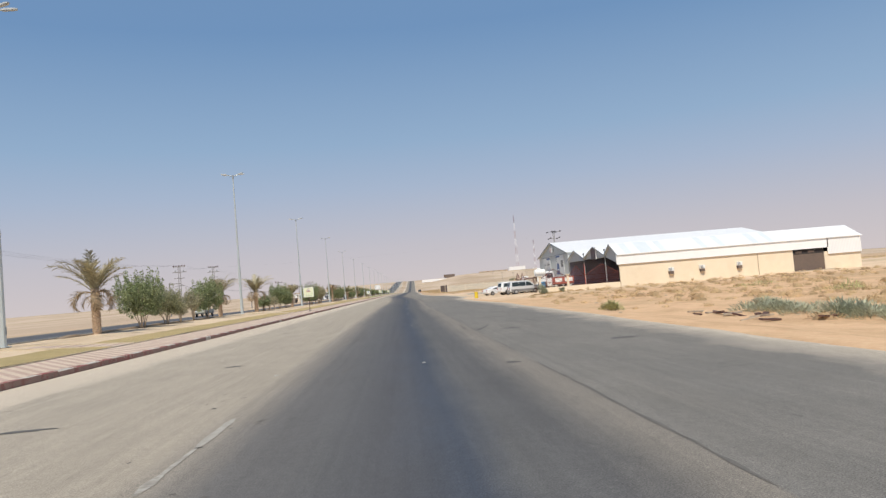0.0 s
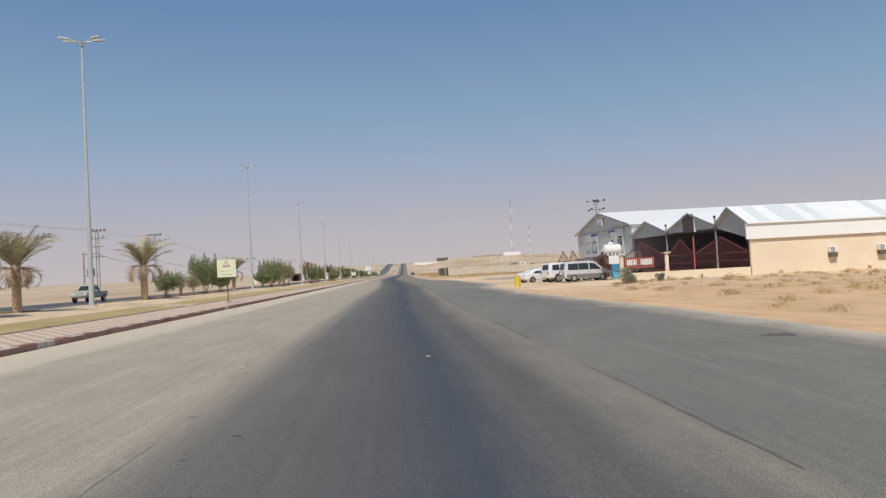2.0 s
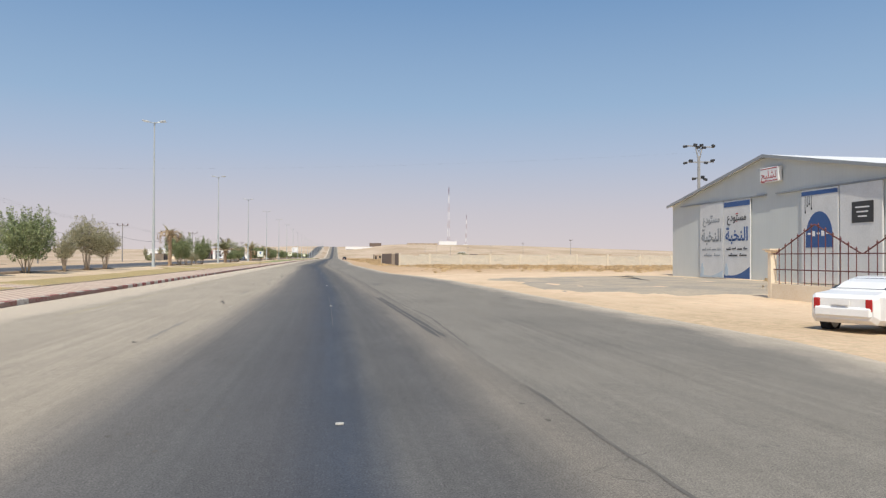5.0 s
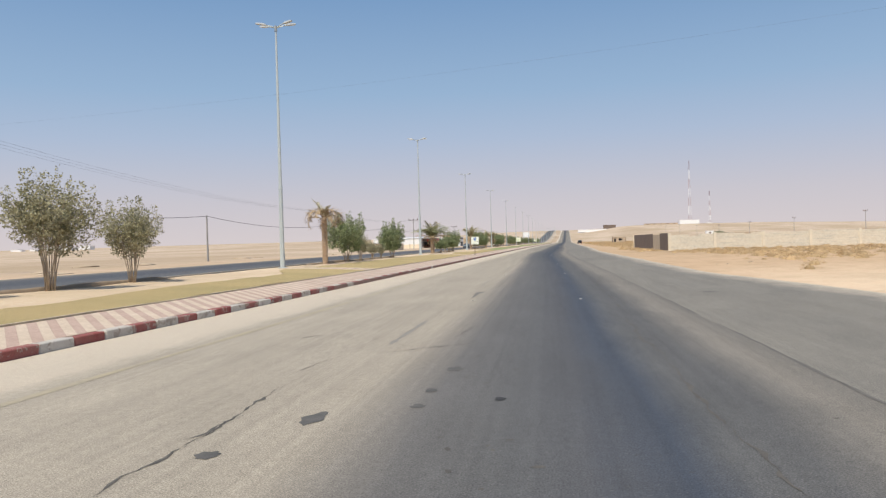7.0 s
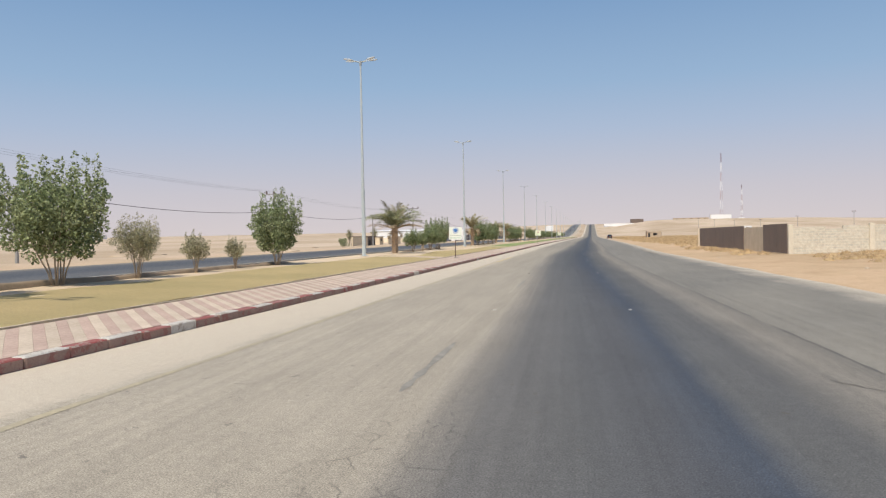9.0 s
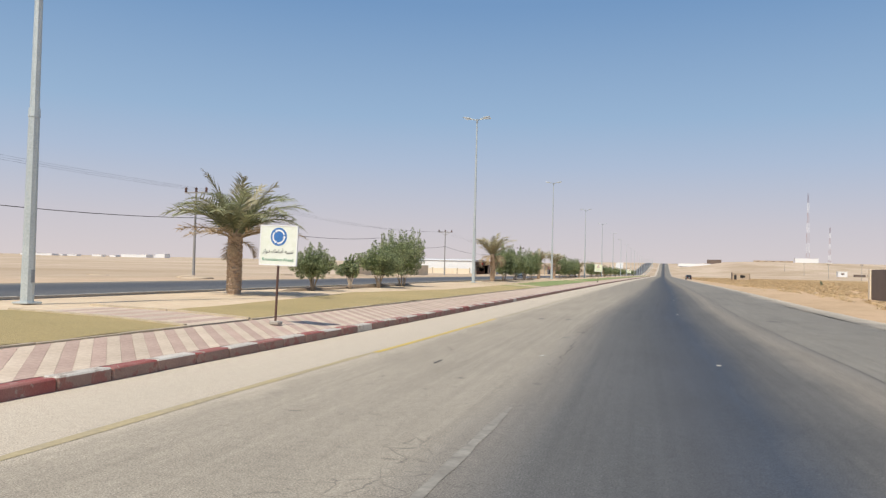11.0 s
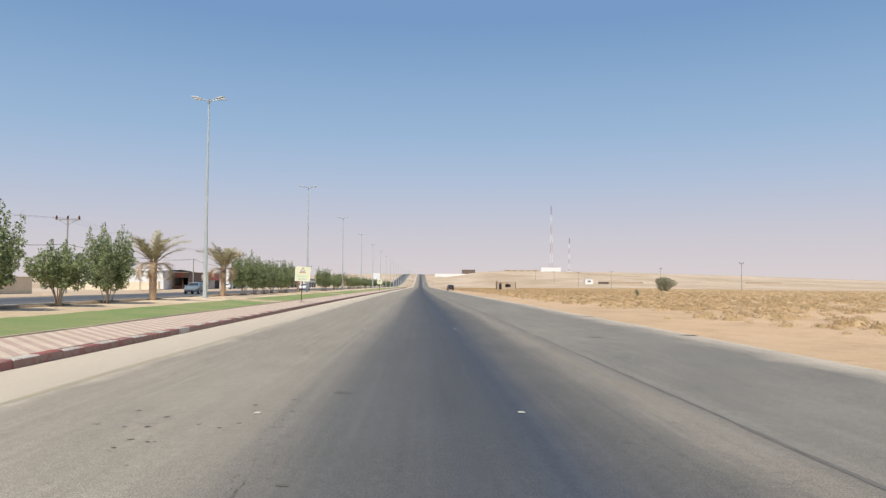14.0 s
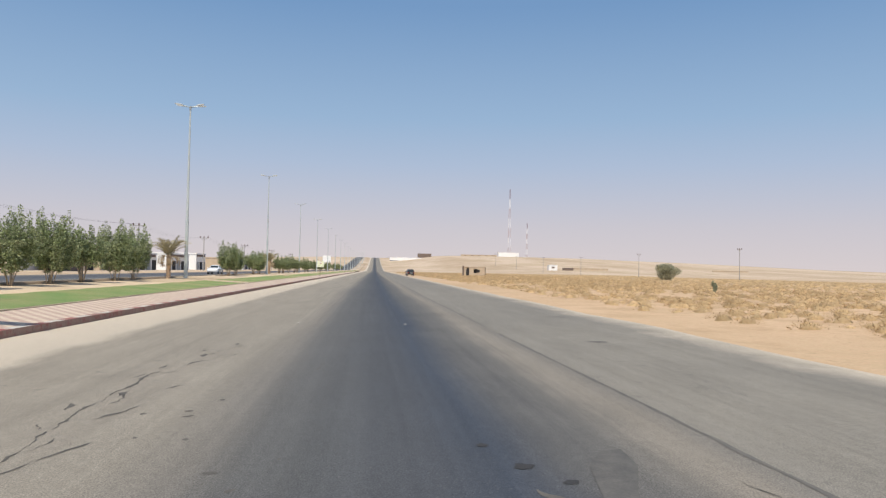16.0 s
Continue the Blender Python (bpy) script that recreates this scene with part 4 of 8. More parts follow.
def crack(x0, y0, x1, y1, width):
    """A jagged open crack between two places, now wide, now a hairline."""
    n = max(6, int(math.hypot(x1 - x0, y1 - y0) / 0.07))
    seed = RNG.uniform(0, 90)
    verts, faces = [], []
    L = math.hypot(x1 - x0, y1 - y0)
    nx, ny = (y1 - y0) / L, -(x1 - x0) / L
    for k in range(n + 1):
        f = k / n
        off = 0.11 * noise.noise((f * L * 1.6, seed, 0)) + 0.04 * noise.noise((f * L * 7.0, seed, 5.0))
        w = width * 0.5 * min(1.0, 4 * f, 4 * (1 - f)) * max(0.1, 0.55 + 1.1 * noise.noise((f * L * 3.0, seed, 9.0)))
        for s in (-1, 1):
            e = off + s * w + 0.008 * RNG.uniform(-1, 1)
            x, y = x0 + (x1 - x0) * f + nx * e, y0 + (y1 - y0) * f + ny * e
            verts.append((x, y, 0.004 + hill(x, y)))
    for k in range(n):
        faces.append((2 * k, 2 * k + 1, 2 * k + 3, 2 * k + 2))
    return tagged(raw("road_crack", verts, faces, M_CRACK), "jagged open crack in the asphalt", "road crack", "road cracks", "structure")


CRACKS = [(-3.0, 143.3, -2.8, 144.4, 0.05), (-3.2, 147.2, -3.0, 148.3, 0.07), (-2.4, 148.9, -0.8, 150.2, 0.05), (-4.5, 150.9, -4.2, 151.4, 0.08), (-2.3, 162.7, -2.2, 164.2, 0.05),
          (-0.1, 162.2, 0.2, 163.9, 0.06), (0.2, 163.9, 0.5, 164.7, 0.05), (-3.9, 131.2, -3.8, 132.0, 0.08)]
CRACKS += [(-1.7, 266.4, -1.45, 263.5, 0.05), (-0.42, 31.6, -0.42, 28.2, 0.05), (-0.42, 28.2, -0.44, 24.4, 0.07), (-1.84, 27.9, -2.1, 26.8, 0.06), (-5.06, 36.8, -4.18, 36.6, 0.07), (-2.28, 70.3, -2.31, 68.3, 0.05)]
CRACKS += [(-2.31, 68.3, -2.24, 66.4, 0.06), (7.35, 74.1, 6.89, 68.8, 0.05), (7.4, 71.9, 6.2, 56.0, 0.05), (3.75, 30.8, 3.64, 26.3, 0.09), (-2.46, 127.4, -2.13, 125.2, 0.2), (8.0, 134.2, 8.55, 131.7, 0.16), (9.83, 134.7, 10.16, 132.6, 0.14)]
CRACKS += [(-3.0, 146.0, -2.84, 143.2, 0.05), (-2.84, 143.2, -2.87, 141.8, 0.05), (2.02, 154.5, 2.12, 148.0, 0.06), (2.12, 148.0, 2.13, 143.8, 0.07), (2.13, 143.8, 2.26, 142.2, 0.07)]
CRACKS += [(2.56, 174.8, 2.37, 170.9, 0.09), (2.37, 170.9, 2.18, 168.7, 0.1), (2.18, 168.7, 2.08, 167.3, 0.1), (2.7, 173.6, 2.34, 169.1, 0.04), (1.32, 169.2, 1.06, 167.9, 0.06), (-5.9, 233.1, -5.45, 232.0, 0.07)]
CRACKS += [(-5.25, 230.5, -5.15, 229.9, 0.09), (-3.36, 248.9, -3.34, 236.2, 0.022), (-3.34, 236.2, -3.12, 230.6, 0.028), (-4.11, 329.9, -3.84, 322.8, 0.07), (-3.7, 320.7, -3.74, 319.7, 0.08), (0.63, 322.7, 0.92, 321.8, 0.14)]
tagged(raw("tar_patch", [(4.76, 29.2, 0.005), (4.5, 27.9, 0.005), (4.02, 26.3, 0.005), (3.98, 25.6, 0.005), (4.12, 25.8, 0.005), (4.3, 26.6, 0.005), (4.62, 28.0, 0.005)], [tuple(range(7))], M_TAR), "dark tar wedge run out along the asphalt", "road patch", "tar patches", "structure")
tagged(raw("tar_patch", [(1.8, 324.0, 0.005), (1.55, 323.9, 0.005), (1.3, 323.4, 0.005), (1.02, 321.9, 0.005), (0.78, 320.5, 0.005), (0.88, 320.6, 0.005), (1.3, 322.2, 0.005), (1.75, 323.4, 0.005)], [tuple(range(8))], M_TAR), "dark wedge-shaped stain in the wheel track", "road patch", "tar patches", "structure")
tagged(raw("tar_patch", [(-2.27, 161.0, 0.005), (-2.24, 161.0, 0.005), (-2.2, 162.0, 0.005), (-2.21, 163.0, 0.005), (-2.12, 163.55, 0.005), (-2.04, 163.78, 0.005), (-2.18, 163.92, 0.005), (-2.32, 163.9, 0.005), (-2.40, 163.5, 0.005), (-2.34, 162.6, 0.005), (-2.30, 161.8, 0.005)], [tuple(range(11))], M_STAIN), "long wedge-shaped dark stain on the asphalt", "road patch", "tar patches", "structure")
tagged(raw("tar_patch", [(4.4, 145.5, 0.005), (4.7, 145.9, 0.005), (5.0, 145.2, 0.005), (4.75, 143.6, 0.005), (4.5, 142.4, 0.005), (4.18, 141.3, 0.005), (4.2, 142.5, 0.005), (4.28, 143.6, 0.005)], [tuple(range(8))[::-1]], M_STAIN), "dark wedge-shaped stain beside the seam of the asphalt", "road patch", "tar patches", "structure")
for k in range(34):
    # the broken-up run in the tan lane
    y = 313.0 + 0.62 * k + RNG.uniform(-0.3, 0.3)
    x = -4.2 + 0.02 * k + RNG.gauss(0, 0.28)
    CRACKS.append((x, y, x + RNG.uniform(-0.22, 0.22), y + RNG.uniform(0.25, 0.9), RNG.uniform(0.03, 0.11)))
for x0, y0, x1, y1, w in CRACKS:
    crack(x0, y0, x1, y1, w)
for n in range(8):
    y = 156.0 + 3.1 * n
    crack(lane_x(1.15 + 0.03 * n, y), y, lane_x(1.18 + 0.03 * n, y + 2.6), y + 2.6, 0.05)
    crack(lane_x(1.30 + 0.03 * n, y + 1.2), y + 1.2, lane_x(1.36 + 0.03 * n, y + 3.0), y + 3.0, 0.03)
for n in range(44):
    y = -4.0 + 8.2 * n + RNG.uniform(-4, 4)
    u = RNG.choice((-2.6, -2.2, -1.9, 1.2, 2.3, 4.6, 6.0)) + RNG.uniform(-0.3, 0.3)
    crack(lane_x(u, y), y, lane_x(u + RNG.uniform(-0.5, 0.5), y + 1.5), y + RNG.uniform(0.5, 2.2), RNG.uniform(0.02, 0.05))
PATCHES_SOUTH = [(5.22, 25.47, 0.8, 0.34), (5.58, 29.5, 0.25, 0.1), (6.73, 28.7, 0.4, 0.14), (-1.9, 269.5, 0.5, 0.12), (-3.4, 238.3, 0.3, 0.1), (-3.6, 236.4, 0.3, 0.1), (-4.5, 10.4, 1.0, 0.14), (7.0, 17.5, 0.8, 0.3), (-3.3, 19.0, 0.6, 0.2), (6.6, 30.0, 0.7, 0.3), (-4.8, 37.0, 0.4, 0.2), (2.2, 76.0, 0.4, 0.35), (-0.2, 123.8, 0.32, 0.16), (-0.2, 125.4, 0.28, 0.14), (8.8, 128.3, 0.5, 0.4), (3.2, 120.5, 0.25, 0.2), (-2.9, 77.0, 0.5, 0.14), (-4.1, 68.0, 0.4, 0.14), (5.2, 70.5, 0.35, 0.16), (3.6, 14.0, 0.35, 0.2)]
PATCHES_MIDDLE = [(-2.0, 144.3, 0.3, 0.3), (-0.9, 147.3, 0.35, 0.2), (-1.0, 145.8, 0.2, 0.15), (-1.0, 144.9, 0.2, 0.12), (-2.5, 142.9, 0.25, 0.14), (-0.1, 145.3, 0.16, 0.12), (5.4, 162.0, 0.6, 0.25), (-3.0, 175.5, 0.35, 0.2), (-4.6, 172.0, 0.35, 0.2), (-5.3, 243.6, 0.3, 0.2), (-4.4, 243.8, 0.25, 0.15)]
PATCHES_NORTH = [(2.9, 247.5, 0.7, 0.3), (-3.4, 262.0, 0.35, 0.15), (-1.3, 260.8, 0.6, 0.16), (-5.9, 283.0, 0.25, 0.25), (-2.3, 287.9, 0.4, 0.14), (7.3, 312.0, 0.8, 0.22), (7.9, 301.0, 0.8, 0.25), (0.7, 323.4, 0.22, 0.1), (1.0, 322.9, 0.16, 0.07), (0.45, 324.2, 0.14, 0.08), (-2.65, 313.1, 0.45, 0.35), (6.9, 323.2, 0.7, 0.2), (6.7, 321.0, 0.3, 0.3), (-2.4, 263.6, 0.7, 0.14), (-4.5, 264.3, 0.12, 0.08), (-5.0, 264.2, 0.1, 0.1), (5.1, 335.0, 0.6, 0.2), (6.8, 345.0, 1.0, 0.2), (3.15, 136.2, 0.4, 0.16), (5.5, 139.3, 0.3, 0.06), (6.35, 304.4, 0.9, 0.14), (4.5, 299.9, 0.6, 0.3), (8.1, 315.7, 0.9, 0.25), (8.1, 51.6, 0.7, 0.35)]
# tar patches, and small dents whose shade is drawn as dark shapes
for x, y, a, b in PATCHES_SOUTH + PATCHES_MIDDLE + PATCHES_NORTH:
    n = 24
    pts = []
    for k in range(n):
        r = 1 + 0.5 * noise.noise((x + 2 * math.cos(k * 6.283 / n), y + 2 * math.sin(k * 6.283 / n), 1.7)) + RNG.uniform(-0.07, 0.07)
        pts.append((x + 0.42 * a * r * math.cos(k * 6.283 / n), y + b * 0.85 * r * math.sin(k * 6.283 / n), 0.005 + hill(x, y)))
    tagged(raw("tar_patch", pts, [tuple(range(n))], M_TAR_FRESH if -1.4 < x - lerp_table(LANE_SHIFT, y) < 1.8 else M_TAR), "small ragged dark patch of tar and painted dent shade on the asphalt", "road patch", "tar patches", "structure")
# small pits, their shade put in as flat dark shapes, and crumbs of tar, scattered in flocks along the wheel tracks
verts, faces = [], []
for n in range(150):
    cy = RNG.uniform(-3, 338)
    cu = RNG.choice((-4.2, -3.4, -2.6, -2.0, -1.2, 0.5, 1.2, 2.1, 4.4, 6.2)) + RNG.uniform(-0.4, 0.4)
    for k in range(RNG.randrange(2, 9)):
        y = cy + RNG.gauss(0, 0.9)
        x, size = lane_x(cu + RNG.gauss(0, 0.28), y), RNG.uniform(0.02, 0.075)
        if x < -8.2:
            continue
        base_at, m = len(verts), 8
        turn = RNG.uniform(0, 3.14)
        for j in range(m):
            a = 6.283 * j / m
            px, py = size * RNG.uniform(0.6, 1.2) * math.cos(a), 0.55 * size * RNG.uniform(0.6, 1.2) * math.sin(a)
            verts.append((x + px * math.cos(turn) - py * math.sin(turn), y + px * math.sin(turn) + py * math.cos(turn), 0.004 + hill(x, y)))
        faces.append(tuple(range(base_at, base_at + m)))
tagged(raw("asphalt_pits", verts, faces, M_CRACK), "small pits painted as dark shade, and tar crumbs in the asphalt", "road wear", kind="stuff")
for n in range(-1, 36):
    y = 15.5 + n * 18.04
    for u in (-3.05, 0.27):
        bm = bmesh.new()
        x = lane_x(u, y)
        box(bm, (x, y, hill(x, y) + 0.009), (0.085, 0.08, 0.016), bevel=0.006)
        tagged(part("road_stud", bm, M_STUD), "small white ceramic stud on the asphalt", "road stud", "road studs")


# ---- street lamps ----
def street_lamp():
    t = thing("street_lamp", (0, 0, 0), "tall grey tapered steel mast with four lamp heads", "street lamp", "street lamps")
    bm = bmesh.new()
    tube(bm, (0, 0, 0.05), (0, 0, 5.2), 0.165, 0.135, 8)
    tube(bm, (0, 0, 5.2), (0, 0, 15.25), 0.118, 0.06, 8)
    part("mast", bm, M_GALV, t)
    part("collar", tube(bm := bmesh.new(), (0, 0, 5.05), (0, 0, 5.3), 0.15, 0.14, 8), M_GALV, t)
    part("base_plate", box(bmesh.new(), (0, 0, 0.03), (0.5, 0.5, 0.05), bevel=0.01), M_GALV, t)
    part("hatch", box(bmesh.new(), (0.155, 0, 0.75), (0.02, 0.12, 0.35), bevel=0.006), M_GREY_PLAIN, t)
    part("head_bracket", tube(bmesh.new(), (0, 0, 15.15), (0, 0, 15.5), 0.1, 0.085, 8), M_GREY_PLAIN, t)
    for sx in (-1, 1):
        for sy in (-1, 1):
            d = Vector((sx, 0.32 * sy, 0)).normalized()
            arm = part("arm", tube(bmesh.new(), (0, 0, 15.38), d * 0.66 + Vector((0, 0, 15.55)), 0.035, 0.03, 6), M_GALV, t)
            bm = bmesh.new()
            side = Vector((-d.y, d.x, 0))
            rings = []
            for s, w, up, dn in ((0.60, 0.05, 0.045, 0.03), (0.74, 0.11, 0.075, 0.045), (1.12, 0.125, 0.065, 0.045), (1.30, 0.08, 0.03, 0.03)):
                c = d * s + Vector((0, 0, 15.55 + 0.12 * (s - 0.60)))
                rings.append([bm.verts.new(c + side * w * a + Vector((0, 0, b))) for a, b in ((-1, -dn), (1, -dn), (1, up * 0.4), (0.5, up), (-0.5, up), (-1, up * 0.4))])
            for a, b in zip(rings, rings[1:]):
                for k in range(6):
                    bm.faces.new((a[k], a[(k + 1) % 6], b[(k + 1) % 6], b[k]))
            bm.faces.new(rings[0])
            bm.faces.new(rings[-1][::-1])
            bmesh.ops.recalc_face_normals(bm, faces=bm.faces)
            head = part("lamp_head", bm, M_LAMP_HEAD, t)
            bm = bmesh.new()
            c = d * 0.95 + Vector((0, 0, 15.55 + 0.12 * 0.35 - 0.05))
            q = [bm.verts.new(c + d * a * 0.2 + side * b * 0.1 + Vector((0, 0, 0.12 * a * 0.2))) for a, b in ((-1, -1), (1, -1), (1, 1), (-1, 1))]
            bm.faces.new(q[::-1])
            part("lens", bm, M_LAMP_GLASS, head)
    return t


POLE_TABLE = [-16.7, -16.95, -17.2, -17.25, -17.4, -17.35, -16.85, -16.5]
HEAD_TABLE = [16.2, 16.4, 16.25, 16.4, 15.75, 15.6, 15.7, 15.65]
first_lamp = street_lamp()
for n in range(0, 30):
    y = POLE_FIRST + POLE_STEP * n
    x = POLE_TABLE[n] if n < len(POLE_TABLE) else -16.6
    m = pose(x + bend(y), y, hill(x, y) + median_top(x, y) + 0.02)
    if n == 0:
        first_lamp.matrix_basis = m
    else:
        ob = copy_thing(first_lamp, m)
        ob.scale = (1.0, 1.0, ((HEAD_TABLE[n] if n < len(HEAD_TABLE) else 15.8) - median_top(x, y)) / 15.55)


# ---- trees and palms of the central reservation ----
def leaf_cloud(lumps, count, size, seed, droop=0.3):
    """Many small folded leaves scattered through a set of lumps (x, y, z, rx, ry, rz)."""
    r = np.random.RandomState(seed)
    weight = np.array([l[3] * l[4] * l[5] for l in lumps]) ** 0.75
    pick = r.choice(len(lumps), count, p=weight / weight.sum())
    L = np.array(lumps)[pick]
    d = r.normal(size=(count, 3))
    d /= np.linalg.norm(d, axis=1)[:, None]
    rad = r.uniform(0.3, 1.0, count) ** 0.5 * r.uniform(0.88, 1.04, count)
    c = L[:, :3] + d * L[:, 3:] * rad[:, None]
    out = d + r.normal(size=(count, 3)) * 0.8
    out[:, 2] -= droop * r.uniform(0, 1, count)
    out /= np.linalg.norm(out, axis=1)[:, None]
    side = np.cross(out, r.normal(size=(count, 3)))
    side /= np.linalg.norm(side, axis=1)[:, None]
    ln = (size * r.uniform(0.6, 1.35, count))[:, None]
    wd = ln * 0.34
    up = np.cross(side, out)
    a, b = c - out * ln * 0.5, c + out * ln * 0.5
    m1, m2 = c + side * wd + up * ln * 0.08, c - side * wd + up * ln * 0.08
    verts = np.stack([a, m1, b, m2], 1).reshape(-1, 3)
    faces = [(4 * i, 4 * i + 1, 4 * i + 2, 4 * i + 3) for i in range(count)]
    return verts.tolist(), faces


def median_tree(seed, height, spread, clumps, leaves, material, stems, low=0.28, leaf=0.13, label="", peak=0.0, thick=0.027):
    """Several thin stems from one foot, spreading into a crown of leaf clumps; peak pulls the clumps up into points."""
    r = random.Random(seed)
    t = thing("median_tree", (0, 0, 0), label, "tree", "trees of the central reservation")
    lumps, bm, tips = [], bmesh.new(), []
    reach = spread * 0.42
    for k in range(clumps):
        # an upright leafy spray, leaning outwards as it rises, drawn out to a blunt point
        a, q = k * 2.399 + r.uniform(-0.35, 0.35), math.sqrt((k + 0.4) / clumps)
        x, y = reach * q * math.cos(a) * r.uniform(0.85, 1.1), reach * q * math.sin(a) * r.uniform(0.85, 1.1)
        top = height * (1.02 - (0.34 - 0.06 * peak) * q ** 2.4) * r.uniform(0.86 - 0.08 * peak, 1.0)
        foot = height * low * r.uniform(0.85, 1.6)
        w = spread * r.uniform(0.075, 0.12)
        n = max(3, int((top - foot) / (w * 1.2)))
        for j in range(n):
            f = (j + 0.5) / n
            girth = w * (0.75 + 0.5 * math.sin(math.pi * min(1.0, f * 1.1))) * (1.0 - 0.6 * max(0.0, f - 0.55) / 0.45)
            lean = 0.55 + 0.5 * f ** 0.7
            lumps.append((x * lean + r.gauss(0, 0.18) * w, y * lean + r.gauss(0, 0.18) * w, foot + (top - foot) * f, girth, girth, (top - foot) / n * r.uniform(0.5, 0.8)))
        tips.append((x * 0.9, y * 0.9, foot + (top - foot) * 0.65))
    for k in range(stems):
        x, y, z = tips[(k * max(1, clumps // stems)) % clumps]
        a = math.atan2(y, x) + r.uniform(-0.25, 0.25)
        wide, b = 0.032 * height * r.uniform(0.3, 1.2), height * low
        foot = (wide * math.cos(a), wide * math.sin(a), -0.05)
        fork = (foot[0] + (x - foot[0]) * 0.32, foot[1] + (y - foot[1]) * 0.32, b * 1.05)
        half = (foot[0] + (x - foot[0]) * 0.12, foot[1] + (y - foot[1]) * 0.12, b * 0.5)
        chain(bm, [foot, half, fork, (x * 0.68, y * 0.68, max(b * 1.5, z * 0.75)), (x, y, max(b * 1.7, z))], [thick * 1.3, thick, thick * 0.75, thick * 0.5, 0.006], 5)
        for j in (1, 2):
            x2, y2, z2 = tips[(k * max(1, clumps // stems) + j) % clumps]
            if x * x2 + y * y2 > 0:
                chain(bm, [fork, ((fork[0] + x2) / 2, (fork[1] + y2) / 2, (fork[2] + z2) / 2 + 0.1), (x2, y2, max(z2, fork[2]))], [thick * 0.6, thick * 0.4, 0.005], 4)
    part("trunk", bm, M_BARK, t, flat=False)
    raw("crown", *leaf_cloud(lumps, leaves, leaf, seed), material, t)
    return t


def palm_frond_mesh(name, length, rise, droop, material, seed, leaflet=0.42, pairs=30):
    """One feather leaf: a bent rib with narrow leaflets, growing along +x from the origin."""
    r = random.Random(seed)
    bm = bmesh.new()
    pts = []
    for i in range(9):
        s = i / 8
        ang = rise - droop * s ** 1.35
        pts.append(Vector((0, 0, 0)) if i == 0 else pts[-1] + Vector((math.cos(ang), 0, math.sin(ang))) * length / 8)
    chain(bm, pts, [0.035 * (1 - 0.85 * i / 8) for i in range(9)], 4)
    for i in range(pairs):
        s = 0.12 + 0.88 * (i + 0.5) / pairs
        k = min(7, int(s * 8))
        f = s * 8 - k
        p = pts[k].lerp(pts[k + 1], f)
        ahead = (pts[k + 1] - pts[k]).normalized()
        ln = leaflet * (0.55 + 0.9 * math.sin(math.pi * min(1, s * 0.85 + 0.12))) * r.uniform(0.8, 1.15)
        for sd in (-1, 1):
            d = (ahead * 0.75 + Vector((0, sd * r.uniform(0.55, 0.8), 0)) + Vector((0, 0, r.uniform(-0.25, 0.3)))).normalized()
            w = ahead.cross(d).normalized().cross(d) * 0.017
            sag = Vector((0, 0, -0.10 * ln))
            a, b = bm.verts.new(p - w), bm.verts.new(p + w)
            c, e = bm.verts.new(p + d * ln * 0.55 + w * 0.9), bm.verts.new(p + d * ln * 0.55 - w * 0.9)
            tip = bm.verts.new(p + d * ln + sag)
            bm.faces.new((a, b, c, e))
            bm.faces.new((e, c, tip))
    return finish(name, bm, material)


FROND_UP = palm_frond_mesh("frond", 2.2, 1.25, 1.1, M_FROND, 1)
FROND_MID = palm_frond_mesh("frond", 2.3, 0.75, 0.7, M_FROND, 2)
M_FROND_GREEN = leafy("green_palm_frond", (0.255, 0.275, 0.15), (0.34, 0.345, 0.20), 0.3, 0.6, 1.2, 0.2, 0.2)
FROND_GREEN_UP = palm_frond_mesh("frond", 2.2, 1.2, 1.15, M_FROND_GREEN, 7)
FROND_GREEN = palm_frond_mesh("frond", 2.3, 0.8, 1.25, M_FROND_GREEN, 8)
FROND_LOW = palm_frond_mesh("frond", 2.2, 0.35, 0.75, M_FROND_DRY, 3)
FROND_HANG = palm_frond_mesh("frond", 1.8, 0.65, 2.9, M_FROND_DRY, 4)
FROND_DEAD = palm_frond_mesh("frond", 1.7, 0.1, 1.9, M_FROND_DRY, 5)
FROND_STIFF = palm_frond_mesh("frond", 1.9, 1.35, 0.45, M_FROND, 6)


